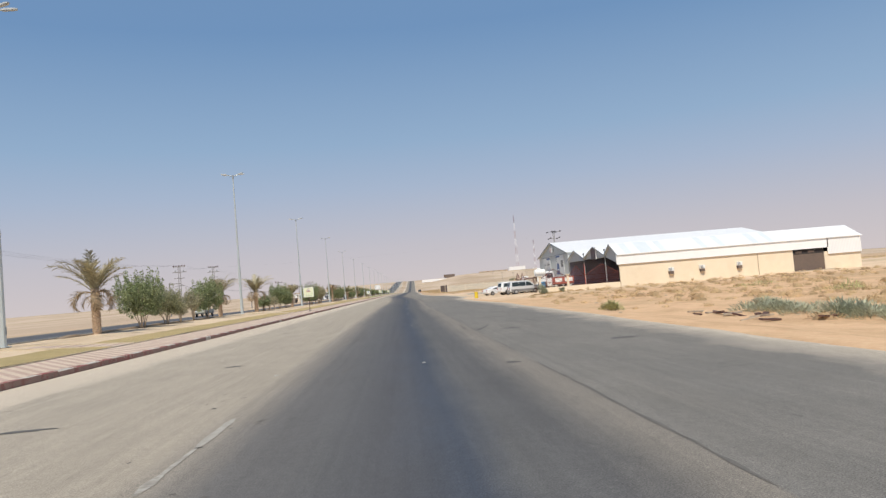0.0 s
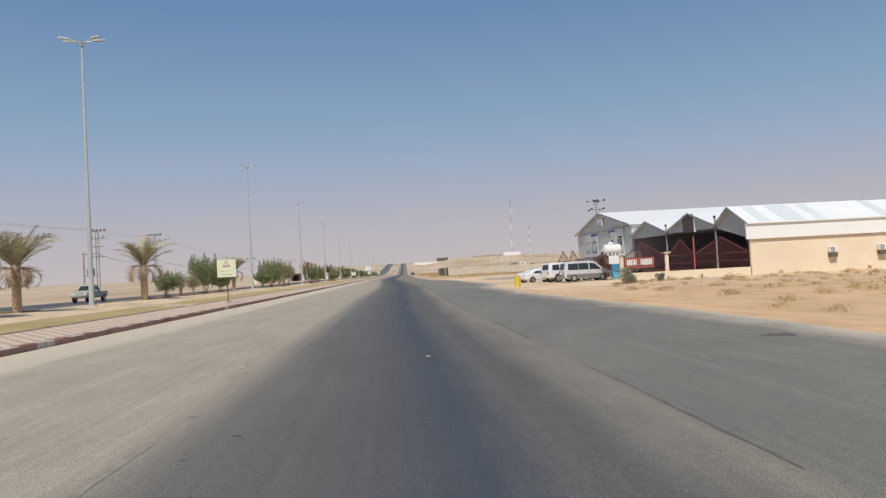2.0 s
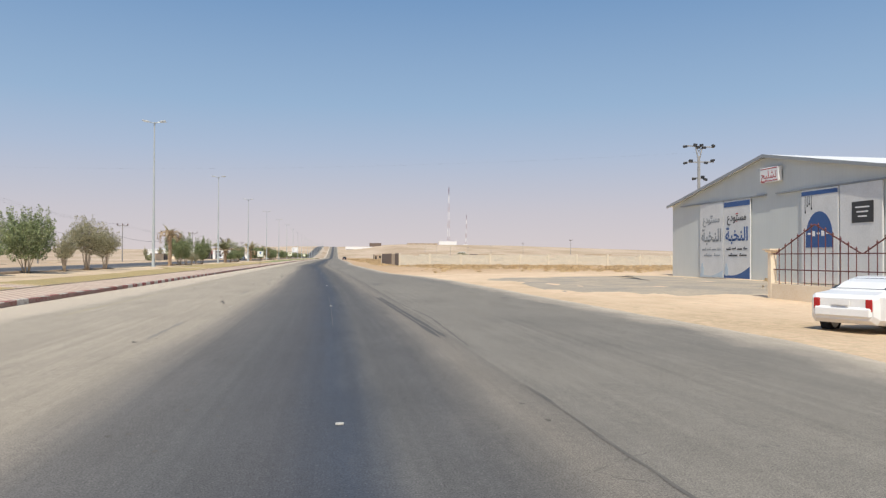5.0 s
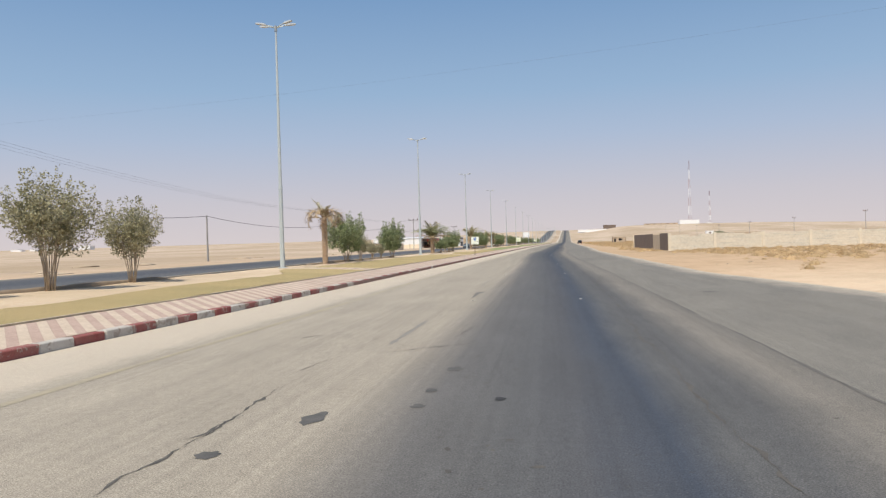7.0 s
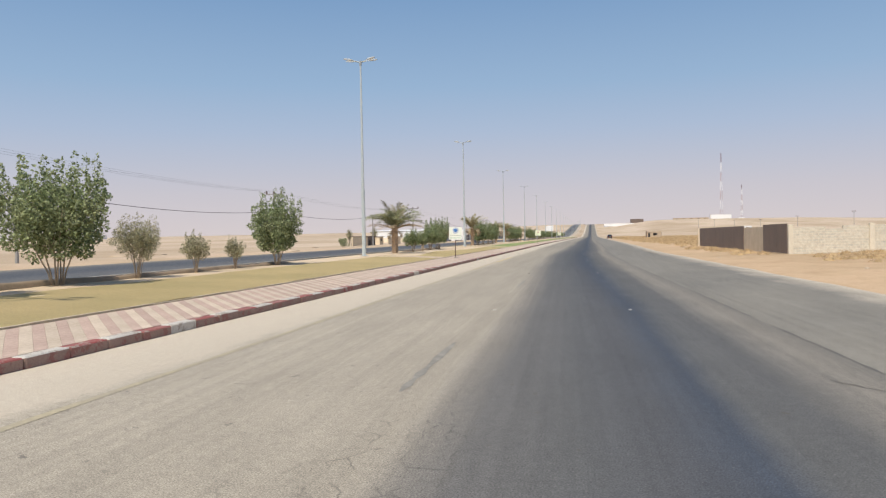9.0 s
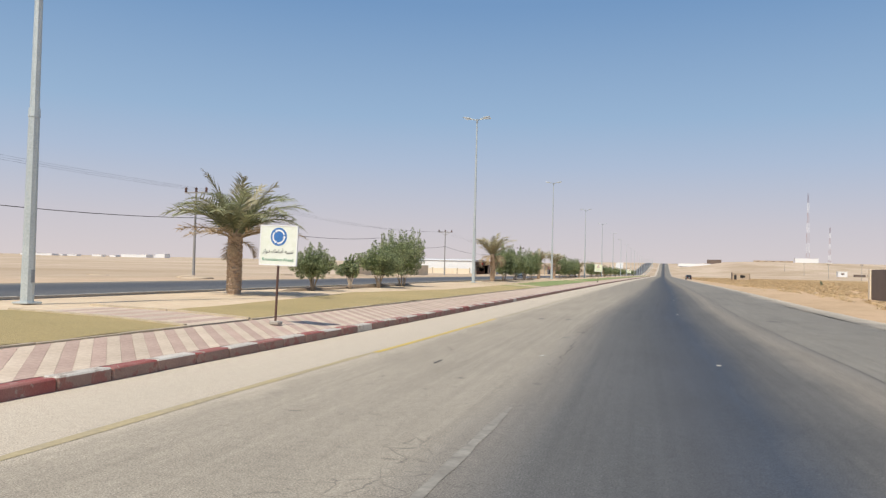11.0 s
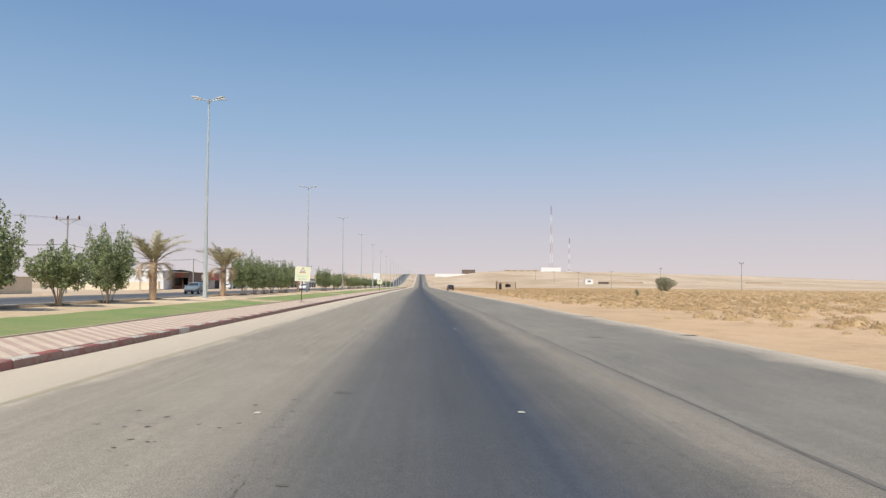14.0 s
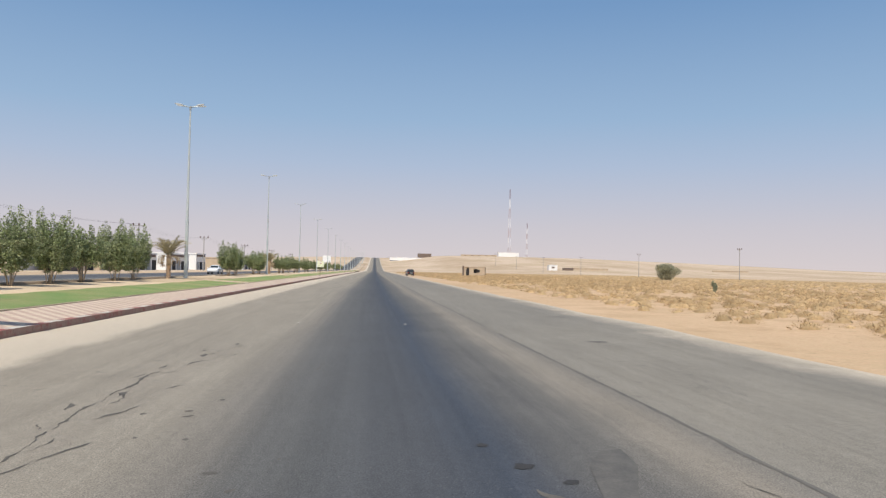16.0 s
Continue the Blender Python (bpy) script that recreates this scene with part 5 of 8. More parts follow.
def date_palm(seed, trunk, thick, fronds, label):
    """fronds: (mesh, how many, scale, lean range in degrees)."""
    r = random.Random(seed)
    t = thing("date_palm", (0, 0, 0), label, "palm tree", "date palms of the central reservation")
    bm = bmesh.new()
    rings = int(trunk / 0.11)
    prof = []
    for i in range(rings + 1):
        z = trunk * i / rings
        w = thick * (1.12 - 0.18 * i / rings) * (0.9 if i % 2 else 1.06)
        prof.append((w, z - 0.05))
    lathe(bm, prof, 12)
    for i in range(int(rings * 6)):
        a, z = i * 2.4, trunk * (0.05 + 0.95 * i / (rings * 6))
        m = pose(0, 0, z, 0, 0, math.degrees(a)) @ pose(thick * 1.0, 0, 0, 0, 25, 0)
        box(bm, (0.0, 0, 0.03), (0.05, 0.13, 0.10), m)
    part("trunk", bm, M_PALM_TRUNK, t)
    lathe(bm := bmesh.new(), [(thick * 0.9, trunk - 0.1), (thick * 1.25, trunk + 0.1), (thick * 0.9, trunk + 0.35), (0.05, trunk + 0.5)], 10)
    part("crown_base", bm, M_PALM_TRUNK, t)
    for me, count, size, (lo, hi), up in fronds:
        for k in range(count):
            az = 360 * (k + r.uniform(-0.35, 0.35)) / count + seed * 31
            share("frond", me, t, pose(0, 0, trunk + 0.15 + up, 0, 0, az) @ pose(thick * 0.5, 0, 0, r.uniform(-18, 18), -r.uniform(lo, hi), 0) @ Matrix.Diagonal((size * r.uniform(0.85, 1.1),) * 3 + (1,)))
    return t


PALMS = {
    "full": date_palm(1, 2.2, 0.255, [(FROND_STIFF, 5, 1.3, (-20, 8), 0.15), (FROND_GREEN_UP, 13, 1.25, (-14, 10), 0.1), (FROND_GREEN, 17, 1.3, (-8, 18), 0.0), (FROND_LOW, 8, 1.2, (0, 18), -0.1), (FROND_DEAD, 3, 0.6, (-10, 10), -0.25)], "date palm with a wide full grey-green crown"),
    "upright": date_palm(2, 2.35, 0.2, [(FROND_STIFF, 5, 1.15, (-16, 8), 0.15), (FROND_UP, 12, 1.2, (-14, 12), 0.05), (FROND_MID, 5, 0.9, (-4, 16), 0.0), (FROND_HANG, 6, 1.1, (-8, 6), -0.1), (FROND_DEAD, 3, 0.7, (-10, 5), -0.2)], "young date palm with upright fronds and a few hanging dead ones"),
    "droopy": date_palm(3, 3.35, 0.17, [(FROND_STIFF, 2, 0.42, (0, 10), 0.3), (FROND_HANG, 9, 1.15, (6, 46), 0.15), (FROND_HANG, 4, 1.0, (-5, 15), 0.0), (FROND_MID, 3, 0.7, (10, 40), 0.1)], "withered date palm with brown drooping fronds"),
}
TREES = {
    "big": median_tree(11, 4.5, 4.1, 22, 16500, M_LEAF, 8, 0.21, 0.102, "broad green leafy tree with several pale stems", 1.1),
    "spire": median_tree(12, 4.5, 3.6, 18, 16500, M_LEAF, 7, 0.17, 0.102, "dense green tree with pointed leafy tops", 1.4),
    "mid": median_tree(13, 2.8, 3.1, 22, 12500, M_LEAF, 9, 0.29, 0.088, "middling green leafy tree on thin stems", 0.9),
    "olive": median_tree(17, 3.3, 3.9, 24, 13500, M_LEAF_OLIVE, 9, 0.26, 0.092, "olive-green leafy tree with many pale stems", 0.5),
    "small": median_tree(14, 1.9, 1.5, 12, 4600, M_LEAF, 6, 0.32, 0.085, "small round green tree on many thin stems"),
    "sparse": median_tree(15, 4.15, 3.5, 24, 13000, M_LEAF_DRY, 13, 0.30, 0.076, "dusty grey-green tree with many pale bare stems", 0.3, 0.02),
    "bare": median_tree(16, 2.7, 2.1, 16, 4600, M_LEAF_DRY, 9, 0.30, 0.078, "half-bare dry sapling with thin stems", 0.4, 0.025),
}
PLANTED_SOUTH = [
    (45.3, "upright", 1.05), (52.8, "big", 1.04), (58.5, "olive", 1.0), (62.0, "bare", 0.8), (66.2, "bare", 1.15), (70.2, "big", 0.98), (75.5, "upright", 0.88),
    (93.6, "upright", 1.0), (99.2, "mid", 0.82), (103.0, "bare", 0.9), (107.0, "bare", 0.8), (110.9, "big", 0.95), (117.7, "spire", 0.82), (123.8, "upright", 0.85),
    (142.0, "mid", 1.0), (149.0, "big", 1.06), (155.9, "bare", 1.15), (160.8, "sparse", 1.16), (166.2, "sparse", 0.98),
    (192.5, "droopy", 1.0), (198.7, "big", 1.06), (203.2, "sparse", 0.66), (207.5, "bare", 0.75), (211.5, "bare", 0.65), (216.5, "spire", 1.02),
]
PLANTED_MIDDLE = [
    (243.2, "full", 1.0), (250.0, "mid", 0.86), (254.6, "small", 1.02), (259.2, "mid", 1.05), (263.2, "big", 0.93),
    (292.5, "upright", 1.05), (297.9, "spire", 1.02), (305.6, "spire", 0.98), (311.2, "mid", 1.12), (316.6, "spire", 1.0), (323.6, "upright", 0.92),
]
PLANTED_NORTH = [
    (340.9, "upright", 0.95), (348.4, "spire", 1.0), (353.8, "spire", 0.9), (358.2, "spire", 0.95), (362.8, "mid", 1.25), (368.2, "spire", 0.96), (372.2, "spire", 0.94), (381.3, "upright", 0.75),
    (406.8, "spire", 0.98), (411.5, "spire", 0.9), (426.0, "mid", 1.25), (431.0, "spire", 0.85), (443.0, "upright", 0.8), (455.0, "mid", 1.2), (461.0, "mid", 1.1), (470.0, "spire", 0.9), (482.0, "mid", 1.2), (488.0, "mid", 1.2),
    (508.0, "spire", 0.9), (515.0, "mid", 1.2), (540.0, "spire", 0.9), (547.0, "mid", 1.1), (560.0, "spire", 0.9), (590.0, "mid", 1.2), (600.0, "spire", 0.9), (640.0, "mid", 1.2), (655.0, "spire", 0.9), (690.0, "spire", 0.9), (700.0, "mid", 1.2),
]
PLANTED = PLANTED_SOUTH + PLANTED_MIDDLE + PLANTED_NORTH
# dug planting trenches: a low bank of dark soil runs behind each row of trees
M_PIT = surface("dug_soil", (0.30, 0.22, 0.145), (0.22, 0.165, 0.11), 0.95, s1=2.0, s2=18, bump=0.4)


def soil_bank(y0, y1, seed):
    verts, faces = [], []
    n = int((y1 - y0) / 0.5)
    for j in range(n + 1):
        y = y0 + (y1 - y0) * j / n
        end = smooth(0, 1.5, y - y0) * smooth(0, 1.5, y1 - y)
        lift = (0.13 + 0.09 * noise.noise((y * 0.35, seed, 0)) + 0.03 * noise.noise((y * 1.7, seed, 4.0))) * end
        wave = 0.14 * noise.noise((y * 0.22, seed, 9.0))
        for dx, z in ((0.05, -0.08), (0.0, 0.7 * lift), (-0.08, lift), (-0.4, lift * 1.02), (-1.1, -0.08)):
            x = -17.75 + dx + wave
            verts.append((x + bend(y), y, hill(x, y) + median_top(x, y) + z))
    for j in range(n):
        for k in range(4):
            p = j * 5 + k
            faces.append((p, p + 5, p + 6, p + 1))
    ob = raw("soil_bank", verts, faces, M_PIT, flat=False)
    return tagged(ob, "low bank of dark dug soil behind a row of trees", "soil bank", "soil banks", "structure")


for k, (ya, yb) in enumerate(((41, 79), (91, 127), (139, 170), (190, 220), (248, 267), (290, 327), (338, 385), (403, 446))):
    soil_bank(ya, yb, k + 0.5)
used = set()
for n, (y, kind, size) in enumerate(PLANTED):
    first = (PALMS if kind in PALMS else TREES)[kind]
    x = -17.5 + 0.25 * noise.noise((y, 0.3, 0))
    m = pose(x + bend(y), y, hill(x, y) + median_top(x, y) - 0.02, 0, 0, (n * 77) % 360)
    if kind not in used:
        used.add(kind)
        first.matrix_basis = m
        first.scale = (size,) * 3
    else:
        ob = copy_thing(first, m)
        ob.scale = (size,) * 3


# ---- road signs on the footway ----
def sign_board(y, face, picture, lines, label):
    z = 0.27
    t = thing("road_sign", ((-9.85 if y < 100 else -10.2 if y < 300 else -9.9) + bend(y), y, z), label, "road sign", "road signs")
    part("post", tube(bmesh.new(), (0, 0, 0), (0, 0, 1.75), 0.035, 0.035, 8), M_RUST, t)
    part("footing", box(bmesh.new(), (0.02, 0, 0.04), (0.28, 0.28, 0.1), bevel=0.02), M_CONCRETE, t)
    part("panel", box(bmesh.new(), (0, -0.03, 2.2), (1.14, 0.035, 1.10), bevel=0.006), face, t)
    bm = bmesh.new()
    for c, s in (((0, -0.032, 2.75), (1.18, 0.05, 0.03)), ((0, -0.032, 1.65), (1.18, 0.05, 0.03)), ((-0.575, -0.032, 2.2), (0.03, 0.05, 1.06)), ((0.575, -0.032, 2.2), (0.03, 0.05, 1.06))):
        box(bm, c, s)
    part("panel_frame", bm, M_WHITE, t)
    part("backing_bar", box(bmesh.new(), (0, 0.0, 2.2), (0.9, 0.04, 0.05)), M_RUST, t)
    f = -0.0525
    if picture == "ring":
        def ring(r0, r1, mat, yy, a0=0.0, a1=6.2832, n=36, nm="emblem"):
            bm = bmesh.new()
            lo = [bm.verts.new((r0 * math.cos(a0 + (a1 - a0) * k / n), yy, 2.44 + r0 * math.sin(a0 + (a1 - a0) * k / n))) for k in range(n + 1)]
            hi = [bm.verts.new((r1 * math.cos(a0 + (a1 - a0) * k / n), yy, 2.44 + r1 * math.sin(a0 + (a1 - a0) * k / n))) for k in range(n + 1)]
            for k in range(n):
                bm.faces.new((lo[k], lo[k + 1], hi[k + 1], hi[k]))
            bmesh.ops.recalc_face_normals(bm, faces=bm.faces)
            for fc in bm.faces:
                if fc.normal.y > 0:
                    fc.normal_flip()
            return part(nm, bm, mat, t)
        ring(0.001, 0.255, M_BLUE, f, nm="blue_disc")
        for k in range(3):
            ring(0.155, 0.2, M_WHITE, f - 0.004, 0.35 + k * 2.094, 2.0 + k * 2.094, 10, "white_arrow")
            bm = bmesh.new()
            a = 2.0 + k * 2.094
            q = [bm.verts.new((rr * math.cos(aa), f - 0.004, 2.44 + rr * math.sin(aa))) for rr, aa in ((0.125, a), (0.23, a), (0.178, a + 0.3))]
            fc = bm.faces.new(q)
            fc.normal_update()
            if fc.normal.y > 0:
                fc.normal_flip()
            part("arrow_head", bm, M_WHITE, t)
    else:
        for r, mat, dy, nm in ((0.285, M_RED, 0.0, "red_triangle"), (0.20, M_WHITE, 0.004, "white_triangle")):
            bm = bmesh.new()
            q = [bm.verts.new((r * math.sin(k * 2.0944), f - dy, 2.42 + r * math.cos(k * 2.0944))) for k in range(3)]
            fc = bm.faces.new(q)
            fc.normal_update()
            if fc.normal.y > 0:
                fc.normal_flip()
            part(nm, bm, mat, t)
        bm = bmesh.new()
        q = [bm.verts.new((u, f - 0.008, 2.365 + v)) for u, v in ((-0.1, 0), (0.1, 0), (0.06, 0.035), (0.0, 0.055), (-0.06, 0.035))]
        fc = bm.faces.new(q)
        fc.normal_update()
        if fc.normal.y > 0:
            fc.normal_flip()
        part("hump_symbol", bm, M_BLACK, t)
    # one line of script: the words where they can be read, plain strokes elsewhere
    r = random.Random(int(y))
    if picture == "ring":
        words("script", "\uFEAD\uFE8D\uFEED\uFEA9 \uFEDA\uFEE3\uFE8E\uFEE3\uFE83 \uFEEA\uFEF4\uFE92\uFEE8\uFE97", 0.15, M_BLACK, t, pose(0, f, 2.03, 90, 0, 0), depth=0.003)
    bm = bmesh.new()
    x = -0.36 if picture != "ring" else 1.0
    while x < 0.36:
        w = r.uniform(0.04, 0.15)
        box(bm, (x + w / 2, f, 2.02 + r.uniform(-0.008, 0.008)), (w, 0.006, r.uniform(0.015, 0.035)))
        x += w + r.uniform(0.02, 0.06)
    if picture != "ring":
        part("script", bm, M_GREEN_INK, t)
    t.rotation_euler = (0.0, radians(2.2 if y > 300 else 1.3 if y > 200 else -0.6), 0.0)
    if picture == "ring":
        t.scale = (0.85, 0.85, 0.86)
    if lines:
        words("lettering", lines, 0.125, M_GREEN_INK, t, pose(0, f, 1.80, 90, 0, 0), depth=0.003)
    else:
        bm = bmesh.new()
        x = -0.36
        while x < 0.33:
            w = r.uniform(0.08, 0.2)
            box(bm, (x + w / 2, f, 1.84), (w, 0.006, 0.055))
            x += w + 0.05
        part("script", bm, M_GREEN_INK, t)
    return t


sign_board(86.6, M_SIGN_YELLOW, "hump", "Hump Ahead", "pale yellow-green warning board with a red triangle on a rusty post")
sign_board(233.2, M_SIGN, "ring", "Roundabout Ahead", "white board with a blue roundabout disc on a rusty post")
sign_board(334.7, M_SIGN_YELLOW, "hump", "Hump Ahead", "pale yellow-green warning board with a red triangle on a rusty post")
sign_board(453.0, M_SIGN_YELLOW, "hump", "Hump Ahead", "pale yellow-green warning board beside the far trees")


# ---- power line beyond the opposite carriageway ----
def insulator(bm, p):
    lathe(bm, [(0.09, 0.0), (0.16, 0.07), (0.09, 0.14), (0.16, 0.21), (0.09, 0.28), (0.14, 0.37), (0.06, 0.46)], 8, p)


def line_pole(y, height, arm, label, x=-46.0):
    z = ground_at(x, y)
    t = thing("power_pole", (x, y, z), label, "power pole", "power poles")
    part("shaft", tube(bmesh.new(), (0, 0, -0.1), (0, 0, height), 0.15, 0.09, 8), M_WOODPOLE, t)
    if arm:
        part("crossarm", box(bmesh.new(), (0, 0, height - 0.45), (arm, 0.12, 0.14)), M_WOODPOLE, t)
        bm = bmesh.new()
        for s in (-1, 1):
            tube(bm, (0, 0, height - 1.15), (s * arm * 0.36, 0, height - 0.5), 0.03, 0.03, 5)
        part("brace", bm, M_WOODPOLE, t)
        for s in (-0.45, 0.0, 0.45):
            bm = bmesh.new()
            insulator(bm, (s * arm, 0, height - 0.38))
            part("insulator", bm, M_RUST, t)
    return t


def switch_pole(y, height, label, x=-46.0):
    """A lattice pole with several arms, switchgear and a transformer platform."""
    t = thing("power_pole", (x, y, ground_at(x, y)), label, "power pole", "power poles")
    bm = bmesh.new()
    for s in (-1, 1):
        box(bm, (s * 0.22, 0, height / 2), (0.10, 0.12, height))
    for k in range(int(height / 0.55)):
        z, s = k * 0.55, 1 if k % 2 else -1
        tube(bm, (-0.2 * s, 0, z), (0.2 * s, 0, z + 0.55), 0.025, 0.025, 4)
    part("lattice_shaft", bm, M_WOODPOLE, t)
    for z, w in ((height - 0.15, 2.6), (height - 1.3, 3.0), (height - 2.6, 2.2), (height - 4.2, 2.0)):
        part("crossarm", box(bmesh.new(), (0, 0, z), (w, 0.12, 0.13)), M_WOODPOLE, t)
    for s in (-1.15, -0.6, 0, 0.6, 1.15):
        part("insulator", lathe(bmesh.new(), [(0.06, 0), (0.13, 0.08), (0.13, 0.22), (0.06, 0.3)], 8, (s, 0, height - 0.1)), M_RUST, t)
    for s in (-0.8, 0.9):
        part("switch", box(bmesh.new(), (s, 0, height - 1.05), (0.25, 0.2, 0.35), bevel=0.03), M_GREY_PLAIN, t)
    return t


def hframe(y, label):
    t = switch_pole(y, 10.6, label)
    part("side_post", box(bmesh.new(), (-2.2, 0, 3.6), (0.18, 0.18, 7.2)), M_WOODPOLE, t)
    for z in (3.4, 6.9):
        part("platform_beam", box(bmesh.new(), (-1.1, 0, z), (2.6, 0.16, 0.16)), M_WOODPOLE, t)
    bm = box(bmesh.new(), (-1.1, 0, 4.05), (0.9, 0.7, 1.1), bevel=0.05)
    for k in range(6):
        box(bm, (-1.1 - 0.4 + 0.16 * k, -0.42, 4.0), (0.03, 0.16, 0.8))
    part("transformer", bm, M_GREY_PLAIN, t)
    return t


hframe(158.4, "lattice power pole with a transformer platform beside the road")
switch_pole(186.5, 11.4, "lattice power pole with stacked crossarms and switches")
for y, hgt, arm in ((230.2, 6.2, 0.0), (281.8, 8.9, 2.6), (334.8, 6.5, 0.0), (374.3, 10.0, 3.2), (430.0, 6.5, 0.0), (470.0, 9.6, 2.4), (530.0, 9.6, 2.4), (600.0, 9.6, 2.4), (680.0, 9.6, 2.4), (770.0, 9.6, 2.4)):
    line_pole(y, hgt, arm, "slim steel power pole with one crossarm" if arm else "slim plain steel pole that carries one cable")


def cable(a, b, sag, label="sagging black overhead cable", radius=0.018, n=14):
    bm = bmesh.new()
    a, b = Vector(a), Vector(b)
    chain(bm, [a.lerp(b, k / n) - Vector((0, 0, sag * 4 * (k / n) * (1 - k / n))) for k in range(n + 1)], [radius] * (n + 1), 4)
    return tagged(part("overhead_cable", bm, M_WIRE), label, "cable", "overhead cables")


low_line = [(158.4, 6.9), (186.5, 6.5), (230.2, 6.1), (281.8, 5.9), (334.8, 6.4), (374.3, 6.4), (430.0, 6.4), (470.0, 6.4)]
for (ya, za), (yb, zb) in zip(low_line, low_line[1:]):
    cable((-46, ya, za + ground_at(-46, ya)), (-46, yb, zb + ground_at(-46, yb)), 0.9, "sagging black low-voltage cable between poles", 0.03)
high_line = [(60.0, 11.0), (158.4, 10.7), (186.5, 11.5), (281.8, 8.8), (374.3, 9.7), (470.0, 9.5), (530.0, 9.5), (600.0, 9.5), (680.0, 9.5)]
for (ya, za), (yb, zb) in zip(high_line, high_line[1:]):
    for s in (-1.0, 0.0, 1.0):
        cable((-46 + s, ya, za + ground_at(-46, ya)), (-46 + s, yb, zb + ground_at(-46, yb)), 0.7 if yb - ya < 60 else 1.3, "thin overhead conductor between power poles", 0.007)
line_pole(60.0, 11.0, 2.4, "slim steel power pole with one crossarm")
# the wire that crosses over both roads to the warehouses
cable((-46, 186.5, 11.6), (35.6, 162.5, 11.6), 1.0, "thin conductor that crosses over both carriageways", 0.0018, 30)


# ---- warehouses on the right ----
def block_material(name, c1, c2, mortar):
    """Rough concrete block work with smeared joints."""
    m, nt, b = base(name, 0.95, 0.0, 0.2)
    pos = nt.nodes.new("ShaderNodeTexCoord").outputs["Object"]
    sw = nt.nodes.new("ShaderNodeSeparateXYZ")
    nt.links.new(pos, sw.inputs[0])
    cb = nt.nodes.new("ShaderNodeCombineXYZ")
    nt.links.new(maths(nt, "ADD", sw.outputs[0], sw.outputs[1]), cb.inputs[0])
    nt.links.new(sw.outputs[2], cb.inputs[1])
    br = nt.nodes.new("ShaderNodeTexBrick")
    br.inputs["Color1"].default_value, br.inputs["Color2"].default_value, br.inputs["Mortar"].default_value = rgba(c1), rgba(c2), rgba(mortar)
    br.inputs["Scale"].default_value, br.inputs["Brick Width"].default_value, br.inputs["Row Height"].default_value, br.inputs["Mortar Size"].default_value = 1.0, 0.42, 0.21, 0.03
    nt.links.new(cb.outputs[0], br.inputs["Vector"])
    stain = noise_at(nt, pos, 0.9, 5.0, 0.7, (0.4, 0.4, 2.2))
    col = mixed(nt, ramp(nt, stain, [(0.36, 0.0), (0.58, 0.92)]), br.outputs["Color"], mortar)
    fine = noise_at(nt, pos, 6.0, 4.0, 0.7)
    col = mixed(nt, 0.6, col, ramp(nt, fine, [(0.25, 0.3), (0.75, 0.7)]), "OVERLAY")
    nt.links.new(col, b.inputs["Base Color"])
    bumped(nt, b, maths(nt, "ADD", br.outputs["Fac"], fine), 0.5, 0.04)
    return m


M_BLOCKWORK = block_material("blockwork", (0.535, 0.505, 0.43), (0.46, 0.435, 0.38), (0.63, 0.565, 0.455))
FX = 31.2
M_DOOR = surface("dusty_white_door", (0.68, 0.68, 0.665), (0.61, 0.61, 0.595), 0.55, s1=0.8, s2=12, bump=0.03)
M_PALE_PRINT = surface("pale_blue_print", (0.42, 0.52, 0.60), (0.50, 0.58, 0.64), 0.5, bump=0.0)


def roof_slab(bm, x0, x1, ya, za, yb, zb, thick=0.08):
    prism(bm, [(ya, za), (yb, zb), (yb, zb + thick), (ya, za + thick)], "x", x0, x1)


